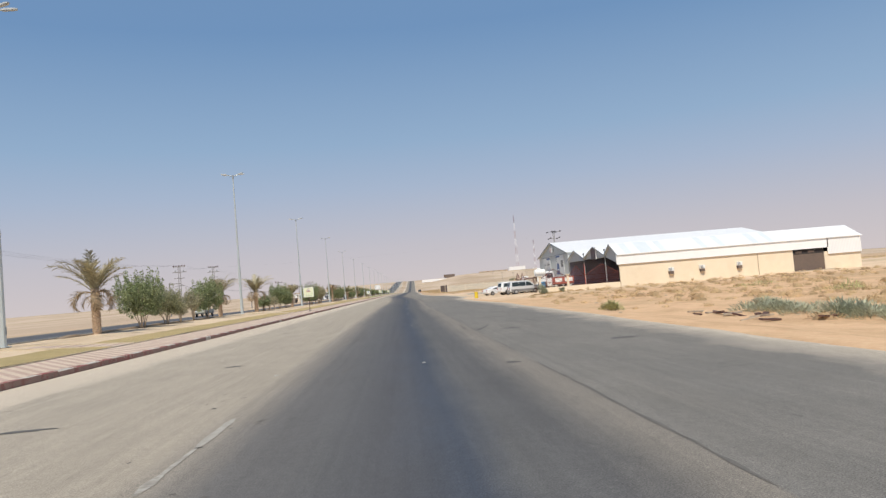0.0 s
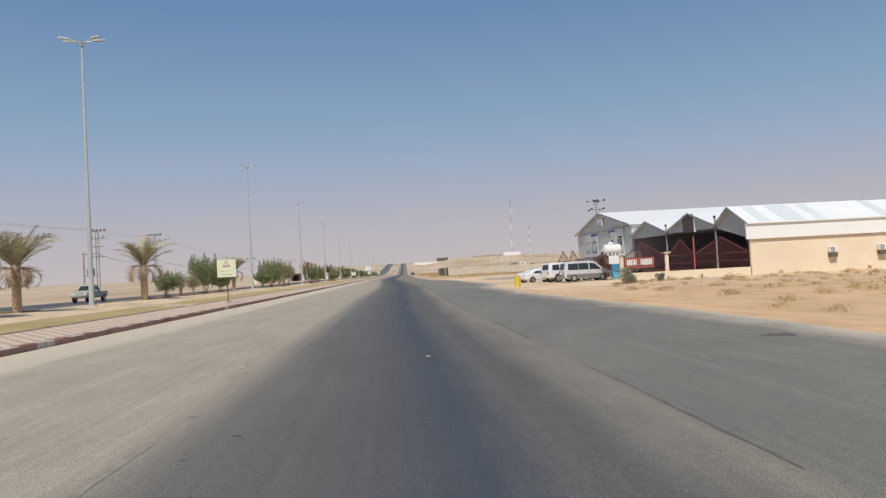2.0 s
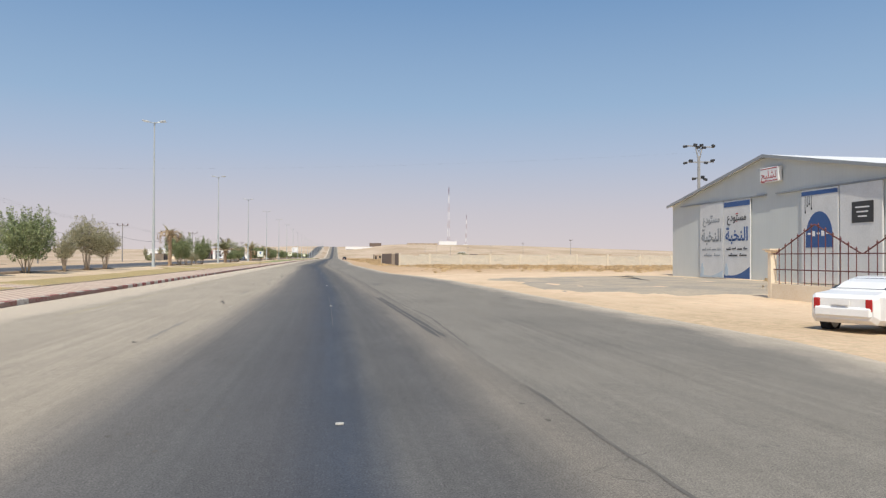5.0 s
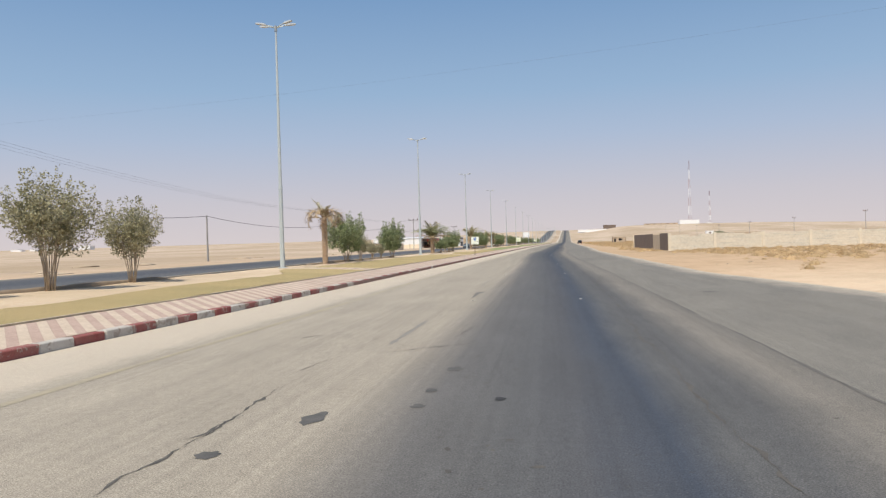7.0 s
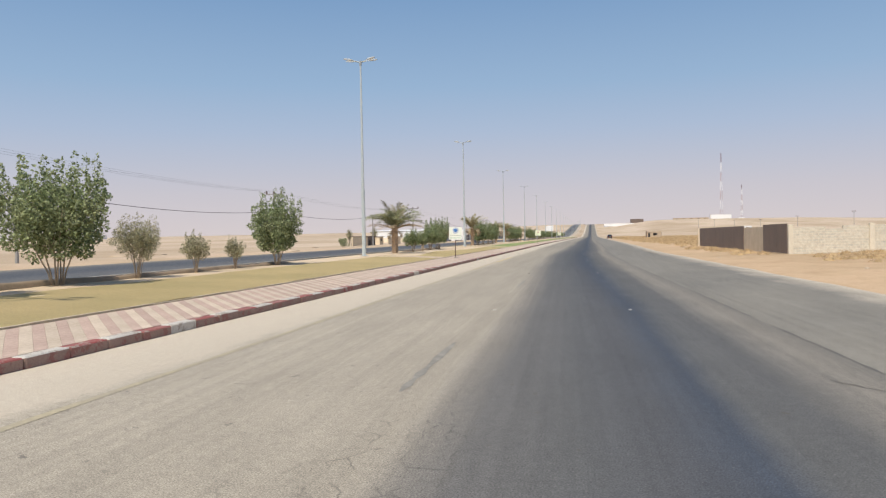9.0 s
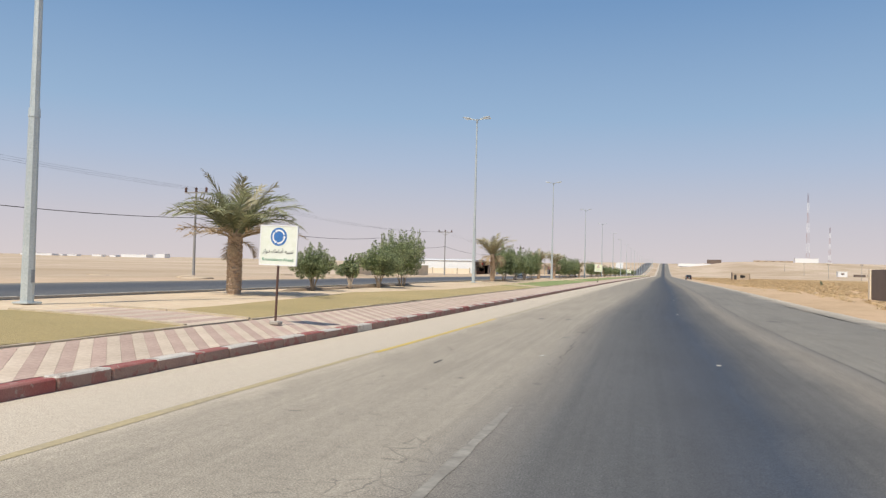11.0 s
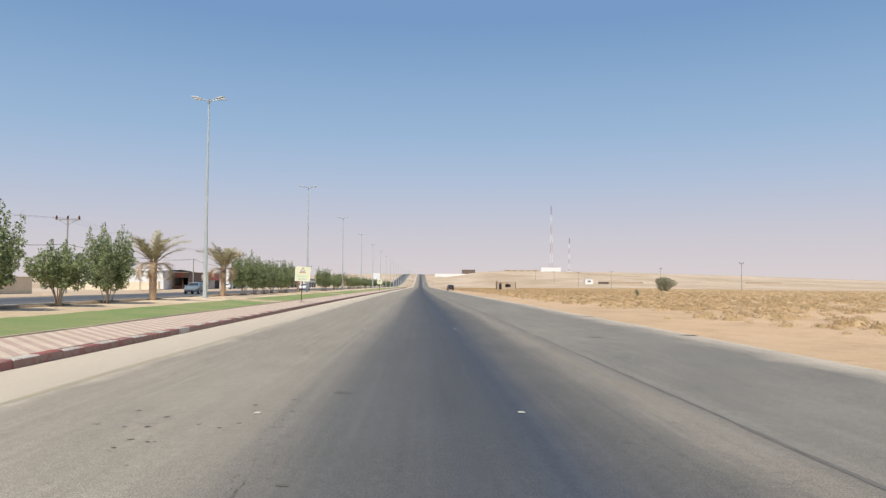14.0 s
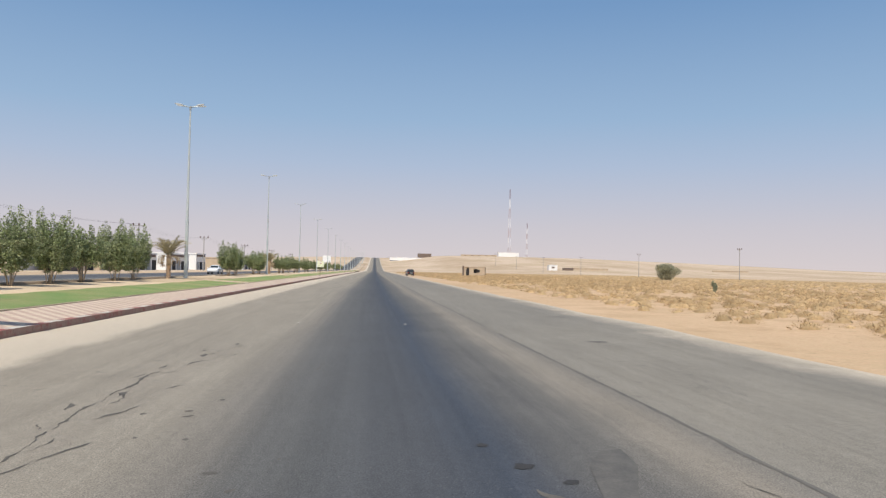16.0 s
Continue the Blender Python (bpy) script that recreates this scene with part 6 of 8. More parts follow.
def gable_hall():
    """The largest hall: grey sheet gable with sliding doors, white roof."""
    y0, y1, mid, eave, top, back = 130.6, 158.5, 144.55, 6.2, 8.72, 70.0
    t = thing("warehouse", (0, 0, 0), "large grey sheet-metal warehouse with white roof and sliding doors", "warehouse")
    bm = prism(bmesh.new(), [(y0, -0.4), (y1, -0.4), (y1, eave), (mid, top), (y0, eave)], "x", FX, FX + 0.2)
    part("front_wall", bm, M_GREY_SHEET, t)
    for y, nm in ((y0 + 0.1, "side_wall"), (y1 - 0.1, "side_wall")):
        part(nm, box(bmesh.new(), ((FX + 0.2 + back) / 2, y, (eave - 0.4) / 2), (back - FX - 0.2, 0.2, eave + 0.4)), corrugated("grey_side_sheet", (0.58, 0.59, 0.57), (0.52, 0.53, 0.515), "X"), t)
    part("back_wall", prism(bmesh.new(), [(y0, -0.4), (y1, -0.4), (y1, eave), (mid, top), (y0, eave)], "x", back, back + 0.2), M_GREY_SHEET, t)
    for ya, yb in ((y0 - 0.35, mid), (y1 + 0.35, mid)):
        slope = (top - eave) / (mid - y0)
        bm = bmesh.new()
        roof_slab(bm, FX - 0.35, back + 0.3, ya, eave - 0.35 * slope + 0.02, yb, top + 0.02)
        roof = part("roof_slope", bm, M_WHITE_ROOF, t)
        bm = bmesh.new()
        prism(bm, [(ya, eave - 0.35 * slope - 0.10), (yb, top - 0.10), (yb, top + 0.11), (ya, eave - 0.35 * slope + 0.11)], "x", FX - 0.42, FX - 0.355)
        part("verge_trim", bm, M_GREY_PLAIN, roof)
    for a, b in ((144.6, 156.8), (131.4, 143.4)):
        part("door_rail", box(bmesh.new(), (FX - 0.1, (a + b) / 2, 6.06), (0.14, b - a, 0.09)), M_GREY_PLAIN, t)
    # sliding door leaves with printed sheets
    for a, b in ((146.4, 149.9), (150.0, 153.5), (137.3, 140.7), (133.8, 137.2)):
        leaf = part("door_leaf", box(bmesh.new(), (FX - 0.09, (a + b) / 2, 3.1), (0.1, b - a, 5.8), bevel=0.02), M_DOOR, t)
        f, w, c = FX - 0.15, b - a, (a + b) / 2
        def bars(items, mat, nm):
            bm = bmesh.new()
            for cy, cz, sy, sz in items:
                box(bm, (f, c - cy * w, 0.3 + cz * 5.6), (0.012, sy * w, sz * 5.6))
            part(nm, bm, mat, leaf)
        if a > 145:
            faded = a > 149.95
            ink = M_GREY_PLAIN if faded else M_NAVY
            way = pose(0, 0, 0, 90, 0, -90)
            words("heading", "\uFEC9\uFEA9\uFEEE\uFE98\uFEB4\uFEE3", 0.80, M_BLACK if not faded else M_GREY_PLAIN, leaf, Matrix.Translation((f, c, 4.72)) @ way, bold=0.012)
            words("title", "\uFE94\uFE92\uFEA8\uFEE8\uFEDF\uFE8D", 1.32, ink, leaf, Matrix.Translation((f, c, 3.42)) @ way, bold=0.03)
            part("red_dots", box(box(bmesh.new(), (f, c - 0.06, 4.98), (0.012, 0.34, 0.09)), (f, c + 0.05, 4.42), (0.012, 0.12, 0.07)), M_RED if not faded else M_GREY_PLAIN, leaf)
            bars([(0.33, 0.375, 0.14, 0.016), (0.12, 0.372, 0.18, 0.02), (-0.10, 0.377, 0.16, 0.016), (-0.31, 0.372, 0.17, 0.02), (0.29, 0.395, 0.03, 0.012), (-0.04, 0.398, 0.03, 0.012), (-0.26, 0.395, 0.05, 0.01),
                  (0.24, 0.292, 0.26, 0.018), (-0.14, 0.29, 0.34, 0.02), (0.14, 0.312, 0.04, 0.012), (-0.2, 0.312, 0.06, 0.012)], M_BLACK if not faded else M_GREY_PLAIN, "script")
            if not faded:
                bars([(0.0, 0.965, 0.98, 0.065)], M_NAVY, "blue_band")
            bm = bmesh.new()
            q = [(a + 0.06, 0.25), (b - 0.06, 0.25)] + [(b - 0.06 - (w - 0.12) * k / 10, 0.5 + (0.62 if not faded else 0.3) * (k / 10) ** 2 - 0.42 * math.sin(math.pi * k / 10)  * (0.5 if faded else 0.35)) for k in range(11)]
            q = [(u, max(0.27, v) if k > 1 else v) for k, (u, v) in enumerate(q)]
            prism(bm, q, "x", f - 0.006, f + 0.006)
            part("wave_print", bm, M_NAVY if not faded else M_PALE_PRINT, leaf)
            part("bottle_print", prism(bmesh.new(), [(b - 0.6, 0.42), (b - 0.15, 0.42), (b - 0.15, 0.95), (b - 0.28, 1.15), (b - 0.28, 1.32), (b - 0.47, 1.32), (b - 0.47, 1.15), (b - 0.6, 0.95)], "x", f - 0.011, f + 0.005), M_PALE_PRINT, leaf)
        elif a > 137.25:
            bars([(0.0, 0.975, 0.98, 0.045)], M_NAVY, "blue_band")
            bm = bmesh.new()
            arc = [(c + 0.98 * math.cos(k * math.pi / 14) * 1.25, 3.1 + 1.5 * math.sin(k * math.pi / 14)) for k in range(15)]
            prism(bm, [(c + 1.25, 2.4)] + arc + [(c - 1.25, 2.4)], "x", f - 0.006, f + 0.006)
            dome = part("dome_print", bm, M_NAVY, leaf)
            bm = bmesh.new()
            for k in range(5):
                box(bm, (f - 0.012, c + 0.9 - k * 0.42, 3.25), (0.008, 0.26, 0.12 + 0.2 * (k % 2)))
            part("title", bm, M_WHITE, dome)
            bm = bmesh.new()
            for k, (dy, ln) in enumerate(((1.3, 1.0), (1.1, 0.6), (0.9, 0.5), (0.7, 0.8))):
                box(bm, (f - 0.004, c + dy, 5.6 - ln / 2), (0.008, 0.03, ln))
                box(bm, (f - 0.004, c + dy, 5.6 - ln), (0.008, 0.1, 0.14))
            part("hanging_lamp_prints", bm, M_BLACK, leaf)
        else:
            part("black_poster", box(bmesh.new(), (f, c - 0.2, 4.35), (0.03, 1.7, 1.2), bevel=0.012), M_BLACK, leaf)
            bm = bmesh.new()
            for k in range(3):
                box(bm, (f - 0.018, c - 0.2, 4.62 - 0.26 * k), (0.008, 1.1 - 0.2 * k, 0.08))
            part("script", bm, M_WHITE, leaf)
    box_sign = part("box_sign", box(bmesh.new(), (FX - 0.2, 143.85, 7.35), (0.3, 2.1, 1.0), bevel=0.03), M_WHITE, t, "white box sign with dark red lettering")
    words("script", "\uFEA2\uFEF4\uFEE0\uFEB8\uFE97", 0.72, M_RED, box_sign, Matrix.Translation((FX - 0.357, 143.85, 7.33)) @ pose(0, 0, 0, 90, 0, -90), depth=0.004)
    bm = bmesh.new()
    for dz in (-0.4, 0.42):
        box(bm, (FX - 0.357, 143.85, 7.35 + dz), (0.012, 1.9, 0.05))
    part("red_rule", bm, M_RED, box_sign)
    return t


gable_hall()


M_SHED_GABLE = corrugated("shed_gable_sheet", (0.39, 0.42, 0.44), (0.34, 0.37, 0.39), "Y", relief=0.08)
M_SIGN_DARK = surface("dark_sign_sheet", (0.060, 0.046, 0.050), (0.048, 0.038, 0.042), 0.5, bump=0.0)
M_SIGN_INK = surface("dull_red_ink", (0.16, 0.075, 0.085), (0.13, 0.065, 0.075), 0.5, bump=0.0)
M_SHED_IN = surface("dim_shed_lining", (0.29, 0.29, 0.37), (0.21, 0.21, 0.27), 0.9, s1=0.5, s2=6)


def open_sheds():
    """Three low bays side by side, open in front, with pointed grey gables."""
    t = thing("open_shed", (0, 0, 0), "row of open-fronted sheds with pointed grey gables and white roofs", "shed")
    back = 65.7
    bays = [(118.2, 130.45, 124.6, 6.1, 4.55), (105.6, 118.2, 111.65, 6.0, 4.45)]
    for a, b, mid, top, valley in bays:
        part("gable", prism(bmesh.new(), [(a, 4.2), (b, 4.3), (b, valley), (mid, top), (a, valley)], "x", FX - 0.1, FX), M_SHED_GABLE, t)
        for ya in (a, b):
            bm = bmesh.new()
            roof_slab(bm, FX - 0.3, back, ya, valley, mid, top)
            roof = part("roof_slope", bm, M_WHITE_ROOF, t)
            bm = bmesh.new()
            prism(bm, [(ya, valley - 0.07), (mid, top - 0.07), (mid, top + 0.1), (ya, valley + 0.1)], "x", FX - 0.36, FX - 0.305)
            part("verge_trim", bm, M_GREY_PLAIN, roof)
    part("gable", prism(bmesh.new(), [(99.35, 2.95), (105.6, 4.2), (105.6, 4.4), (102.7, 5.8), (99.35, 4.25)], "x", FX - 0.1, FX), M_SHED_GABLE, t)
    for ya, za, yb, zb in ((98.95, 4.13, 102.7, 5.82), (105.6, 4.4, 102.7, 5.82)):
        bm = bmesh.new()
        roof_slab(bm, FX - 0.3, back + 0.2, ya, za, yb, zb)
        roof = part("roof_slope", bm, M_WHITE_ROOF, t)
        bm = bmesh.new()
        prism(bm, [(ya, za - 0.12), (yb, zb - 0.12), (yb, zb + 0.1), (ya, za + 0.1)], "x", FX - 0.36, FX - 0.305)
        part("verge_trim", bm, M_GREY_PLAIN, roof)
        if ya < 100:
            for x, w in ((32.6, 1.0), (35.2, 1.9), (37.6, 0.9), (43.4, 0.9), (46.0, 0.9), (50.8, 1.0), (53.0, 0.8)):
                bm = bmesh.new()
                n = (zb - za) / (yb - ya)
                prism(bm, [(ya + 0.1, za + 0.1 * n + 0.082), (yb - 0.15, zb - 0.15 * n + 0.082), (yb - 0.15, zb - 0.15 * n + 0.1), (ya + 0.1, za + 0.1 * n + 0.1)], "x", x - w / 2, x + w / 2)
                part("skylight_sheet", bm, M_CLEAR_ROOF, roof, "translucent blue-grey roof sheet")
    for y in (105.6, 118.2):
        post = part("post", box(bmesh.new(), (FX - 0.16, y, 2.2), (0.13, 0.13, 5.9)), M_GREY_PLAIN, t)
        part("post_lamp", box(bmesh.new(), (FX - 0.2, y, 5.25), (0.22, 0.2, 0.22), bevel=0.04), M_BLACK, post)
    part("back_wall", prism(bmesh.new(), [(99.6, -0.6), (130.4, -0.6), (130.4, 4.55), (124.6, 6.09), (118.2, 4.44), (111.65, 5.99), (105.6, 4.39), (102.7, 5.81), (99.6, 4.25)], "x", 45.9, 46.1), M_SHED_IN, t)
    part("floor_slab", box(bmesh.new(), (38.6, 115.0, -0.1), (14.6, 30.4, 0.9)), M_RUST, t)
    part("end_partition", box(bmesh.new(), (38.7, 130.3, 1.95), (14.6, 0.12, 5.3)), M_SHED_IN, t)
    part("box_sign", box(bmesh.new(), (FX - 0.2, 111.7, 5.0), (0.2, 2.9, 1.8), bevel=0.03), M_SIGN_DARK, t, "dark brown sign box with pale strokes")
    bm = bmesh.new()
    for k in range(4):
        box(bm, (FX - 0.31, 112.5 - 0.5 * k, 5.1 + 0.05 * (k % 2)), (0.012, 0.35, 0.2))
    box(bm, (FX - 0.31, 111.7, 4.65), (0.012, 1.5, 0.1))
    part("script", bm, M_SIGN_INK, t)
    part("sign_edge", box(bmesh.new(), (FX - 0.2, 110.2, 5.0), (0.22, 0.1, 1.8)), M_WHITE, t)
    return t


open_sheds()


def south_wall():
    """Long beige wall of the sheds, with white sheet above, a wide door and air conditioners."""
    t = thing("shed_wall", (0, 0, 0), "long beige rendered wall under white corrugated sheet cladding", "wall", kind="structure")
    y = 99.45
    for a, b, z0, z1 in ((FX, 55.9, -1.0, 2.95), (55.9, 60.4, 2.85, 2.95), (60.4, 65.7, -1.0, 2.3)):
        part("rendered_wall", box(bmesh.new(), ((a + b) / 2, y, (z0 + z1) / 2), (b - a, 0.25, z1 - z0)), M_BEIGE, t)
    part("plinth", box(bmesh.new(), (43.5, y - 0.14, -0.2), (24.6, 0.06, 1.4)), M_BEIGE, t)
    part("cladding", box(bmesh.new(), (45.9, 99.17, 3.55), (30.2, 0.12, 1.42)), M_CLADDING, t)
    part("cladding", box(bmesh.new(), (63.3, 99.17, 3.1), (4.9, 0.12, 2.4)), M_WHITE_ROOF, t)
    # brown bar that stands for the shadow line under the cladding
    part("shadow_gap", box(bmesh.new(), (48.5, 99.3, 2.88), (14.6, 0.1, 0.1)), M_BROWN, t)
    part("roller_door", box(bmesh.new(), (58.15, y + 0.05, 0.9), (4.5, 0.1, 2.5)), M_BROWN, t)
    part("door_transom", box(bmesh.new(), (58.15, y + 0.06, 2.5), (4.5, 0.12, 0.7)), M_DARK_IN, t)
    for x in (56.8, 58.6):
        part("transom_vent", box(bmesh.new(), (x, y - 0.02, 2.45), (0.9, 0.05, 0.3)), M_BROWN, t)
    part("ramp", prism(bmesh.new(), [(55.4, -0.7), (62.5, -0.7), (60.8, -0.15), (55.6, -0.15)], "y", 97.6, 99.3), M_HUT, t)
    part("downpipe", tube(bmesh.new(), (50.8, 99.25, -0.8), (50.8, 99.25, 2.8), 0.05, 0.05, 8), M_HUT, t)
    part("end_wall", prism(bmesh.new(), [(99.45, -1.0), (130.4, -1.0), (130.4, 4.4), (124.6, 6.0), (118.2, 4.4), (111.6, 5.9), (105.6, 4.3), (102.7, 5.7), (99.45, 4.2)], "x", 65.5, 65.7), M_WHITE_ROOF, t)
    return t


south_wall()


def wall_cooler(x):
    t = thing("air_conditioner", (x, 99.3, 1.15), "white window air conditioner set in the beige wall", "air conditioner", "air conditioners of the shed")
    part("casing", box(bmesh.new(), (0, -0.18, 0.45), (0.72, 0.5, 0.5), bevel=0.02), M_PLASTIC_WHITE, t)
    bm = bmesh.new()
    for k in range(7):
        box(bm, (-0.12, -0.438, 0.27 + 0.06 * k), (0.4, 0.012, 0.03))
    part("grille", bm, M_GREY_PLAIN, t)
    part("bracket", box(bmesh.new(), (0, -0.17, -0.02), (0.62, 0.45, 0.36)), M_BROWN, t)
    return t


for x in (38.3, 42.7, 48.0):
    wall_cooler(x)


# ---- iron fence round the yard ----
M_RED_OLD = surface("faded_red_steel", (0.46, 0.12, 0.085), (0.36, 0.10, 0.075), 0.7, s1=3, s2=25)


def fence_run(p0, p1, peaks, posts, low, label, wall=True, gap=0.16):
    """Bars between p0 and p1; peaks: (start, end, top) stretches with pointed tops."""
    p0, p1 = Vector(p0), Vector(p1)
    L, turn = (p1 - p0).length, math.degrees(math.atan2(p1.y - p0.y, p1.x - p0.x))
    t = thing("yard_fence", p0, label, "fence", turn=turn)
    if wall:
        part("low_wall", box(bmesh.new(), (L / 2, 0, low - 0.75), (L, 0.25, 1.5)), M_BEIGE, t)
    for z in (low + 0.62, low + 1.3):
        part("rail", box(bmesh.new(), (L / 2, 0, z), (L, 0.045, 0.045)), M_MAROON, t)
    me = finish("bar", box(bmesh.new(), (0, 0, 0.5), (0.026, 0.026, 1.0)), M_MAROON)
    tip = finish("spearhead", lathe(bmesh.new(), [(0.015, 0), (0.045, 0.06), (0.02, 0.11), (0.004, 0.16)], 6), M_MAROON)
    for a, b, top in peaks:
        n = max(2, round((b - a) / gap))
        mid = (a + b) / 2
        bm = bmesh.new()
        for u0, u1, z0, z1 in ((a, mid, low + 1.32, top), (mid, b, top, low + 1.32)):
            tube(bm, (u0, 0, z0), (u1, 0, z1), 0.03, 0.03, 5)
        part("sloping_rail", bm, M_MAROON, t)
        for k in range(n):
            u = a + (b - a) * (k + 0.5) / n
            h_top = top - (top - low - 1.32) * abs(u - mid) / (mid - a)
            share("bar", me, t, Matrix.Translation((u, 0, low)) @ Matrix.Diagonal((1, 1, h_top - low, 1)))
            share("spearhead", tip, t, Matrix.Translation((u, 0, h_top)))
    for u, kind in posts:
        if kind == "pillar":
            bm = box(bmesh.new(), (u, 0, 0.42), (0.28, 0.28, 3.16), bevel=0.02)
            pl = part("pillar", bm, M_BEIGE, t)
            part("cap", box(box(bmesh.new(), (u, 0, 2.02), (0.44, 0.44, 0.09), bevel=0.02), (u, 0, 2.10), (0.58, 0.58, 0.07)), M_BEIGE, pl)
        else:
            tall = 2.8 if kind == "red" else 1.5
            part("steel_post", box(bmesh.new(), (u, 0, low + tall / 2 - 0.02), (0.09, 0.09, tall)), M_RED_OLD if kind == "red" else M_MAROON, t)
    return t


front_fence = fence_run((20.02, 99.55, 0), (31.15, 99.55, 0), [(0.2, 3.7, 2.98), (4.1, 6.25, 3.12), (6.45, 11.05, 3.12)], [(0.0, "pillar"), (3.9, "pillar"), (6.33, "red")], 0.5, "maroon spear-topped iron fence on a beige low wall")
bm = bmesh.new()
for c, size in (((1.29, -0.05, 2.26), (0.68, 0.03, 0.04)), ((1.29, -0.05, 1.2), (0.68, 0.03, 0.04)), ((0.97, -0.05, 1.73), (0.04, 0.03, 1.02)), ((1.61, -0.05, 1.73), (0.04, 0.03, 1.02))):
    box(bm, c, size)
part("notice_frame", bm, surface("faded_pink_frame", (0.46, 0.28, 0.26), (0.36, 0.20, 0.19), 0.7), front_fence, "empty faded pink steel frame")
fence_run((21.0, 110.3, 0), (21.0, 128.3, 0), [(0.3, 7.7, 2.05), (8.0, 12.3, 3.0), (12.5, 17.7, 3.1)], [(0.0, "steel"), (7.9, "steel"), (18.0, "pillar")], 0.6, "maroon iron fence with pointed tops along the parking area", True, 0.42)


def water_tank():
    t = thing("water_tank", (21.45, 106.8, ground_at(21.45, 106.8)), "white ribbed plastic water tank on a steel stand", "water tank")
    bm = bmesh.new()
    prof = [(0.0, -0.84), (0.34, -0.82), (0.46, -0.75)]
    for k in range(5):
        y = -0.72 + 0.288 * k
        prof += [(0.51, y + 0.03), (0.52, y + 0.14), (0.51, y + 0.25), (0.475, y + 0.275)]
    prof += [(0.46, 0.75), (0.34, 0.82), (0.0, 0.84)]
    lathe(bm, prof, 20)
    bmesh.ops.rotate(bm, verts=bm.verts, cent=(0, 0, 0), matrix=Matrix.Rotation(radians(90), 3, "Y"))
    bmesh.ops.translate(bm, verts=bm.verts, vec=(0, 0, 2.83))
    tank = part("tank", bm, M_PLASTIC_WHITE, t, flat=False)
    part("lid", lathe(bmesh.new(), [(0.27, 3.28), (0.28, 3.42), (0.25, 3.5), (0.12, 3.55), (0.02, 3.56)], 16, (-0.12, 0, 0)), M_PLASTIC_WHITE, t)
    for x in (-0.55, -0.18, 0.18, 0.55):
        part("saddle_foot", box(bmesh.new(), (x, 0, 2.43), (0.2, 0.8, 0.3), bevel=0.03), M_PLASTIC_WHITE, tank)
    part("valance", box(bmesh.new(), (0.1, -0.66, 1.87), (1.36, 0.05, 0.8), bevel=0.01), M_WHITE, t, "white board under the tank")
    for sx in (-0.82, 0.82):
        for sy in (-0.55, 0.55):
            part("leg", box(bmesh.new(), (sx, sy, 1.1), (0.07, 0.07, 2.26)), M_RUST, t)
    part("deck", box(bmesh.new(), (0, 0, 2.25), (1.86, 1.3, 0.07)), M_RUST, t)
    part("side_panel", box(bmesh.new(), (-0.55, -0.52, 1.85), (0.5, 0.04, 0.7)), M_BROWN, t)
    return t


water_tank()
cooler = thing("water_cooler", (21.53, 106.2, ground_at(21.53, 106.2) + 0.18), "blue steel drinking water cooler below the tank", "water cooler")
part("cabinet", box(bmesh.new(), (0, 0, 0.66), (0.85, 0.6, 1.3), bevel=0.03), M_PLASTIC_BLUE, cooler)
part("plinth", box(bmesh.new(), (0, 0, -0.15), (1.0, 0.8, 0.34)), M_CONCRETE, cooler)
part("front_panel", box(bmesh.new(), (-0.08, -0.305, 0.36), (0.6, 0.02, 0.66), bevel=0.008), surface("light_blue_steel", (0.10, 0.36, 0.52), (0.12, 0.40, 0.55), 0.5, bump=0.02), cooler, "lighter blue front panel")
part("drip_tray", box(bmesh.new(), (0, -0.36, 0.75), (0.6, 0.14, 0.05)), M_GALV, cooler)
for k in (-0.2, 0.2):
    part("tap", tube(bmesh.new(), (k, -0.3, 0.95), (k, -0.4, 0.93), 0.025, 0.02, 6), M_GALV, cooler)

oil = thing("rusty_tank", (23.6, 117.0, 0.1), "rusty horizontal steel tank on a frame", "tank")
bm = lathe(bmesh.new(), [(0.0, -1.6), (0.5, -1.5), (0.55, -1.4), (0.55, 1.4), (0.5, 1.5), (0.0, 1.6)], 16)
bmesh.ops.rotate(bm, verts=bm.verts, cent=(0, 0, 0), matrix=Matrix.Rotation(radians(90), 3, "X"))
bmesh.ops.translate(bm, verts=bm.verts, vec=(0, 0, 1.75))
part("shell", bm, M_RUST, oil)
for y in (-1.1, 1.1):
    part("cradle", box(bmesh.new(), (0, y, 0.6), (0.9, 0.12, 1.3)), M_RUST, oil)

trailer = thing("trailer", (26.7, 115.6, ground_at(26.7, 115.6)), "small red and white box trailer standing in the yard", "trailer")
part("bed", box(bmesh.new(), (0, 0, 0.72), (3.2, 1.5, 0.14), bevel=0.02), M_RUST, trailer)
side = part("side_board", box(bmesh.new(), (0, -0.72, 1.35), (3.2, 0.06, 1.1), bevel=0.01), M_RED_OLD, trailer)
part("side_board", box(bmesh.new(), (0, 0.72, 1.35), (3.2, 0.06, 1.1), bevel=0.01), M_RED_OLD, trailer)
for x, w in ((-0.85, 1.1), (0.75, 1.3)):
    part("white_panel", box(bmesh.new(), (x, -0.755, 1.38), (w, 0.012, 0.62)), M_WHITE, side)
for x in (-0.5, 0.5):
    for y in (-0.62, 0.62):
        bm = lathe(bmesh.new(), [(0.0, -0.1), (0.2, -0.1), (0.31, -0.07), (0.33, 0.0), (0.31, 0.07), (0.2, 0.1), (0.0, 0.1)], 18)
        bmesh.ops.rotate(bm, verts=bm.verts, cent=(0, 0, 0), matrix=Matrix.Rotation(radians(90), 3, "X"))
        bmesh.ops.translate(bm, verts=bm.verts, vec=(x, y, 0.33))
        part("wheel", bm, M_TYRE, trailer)

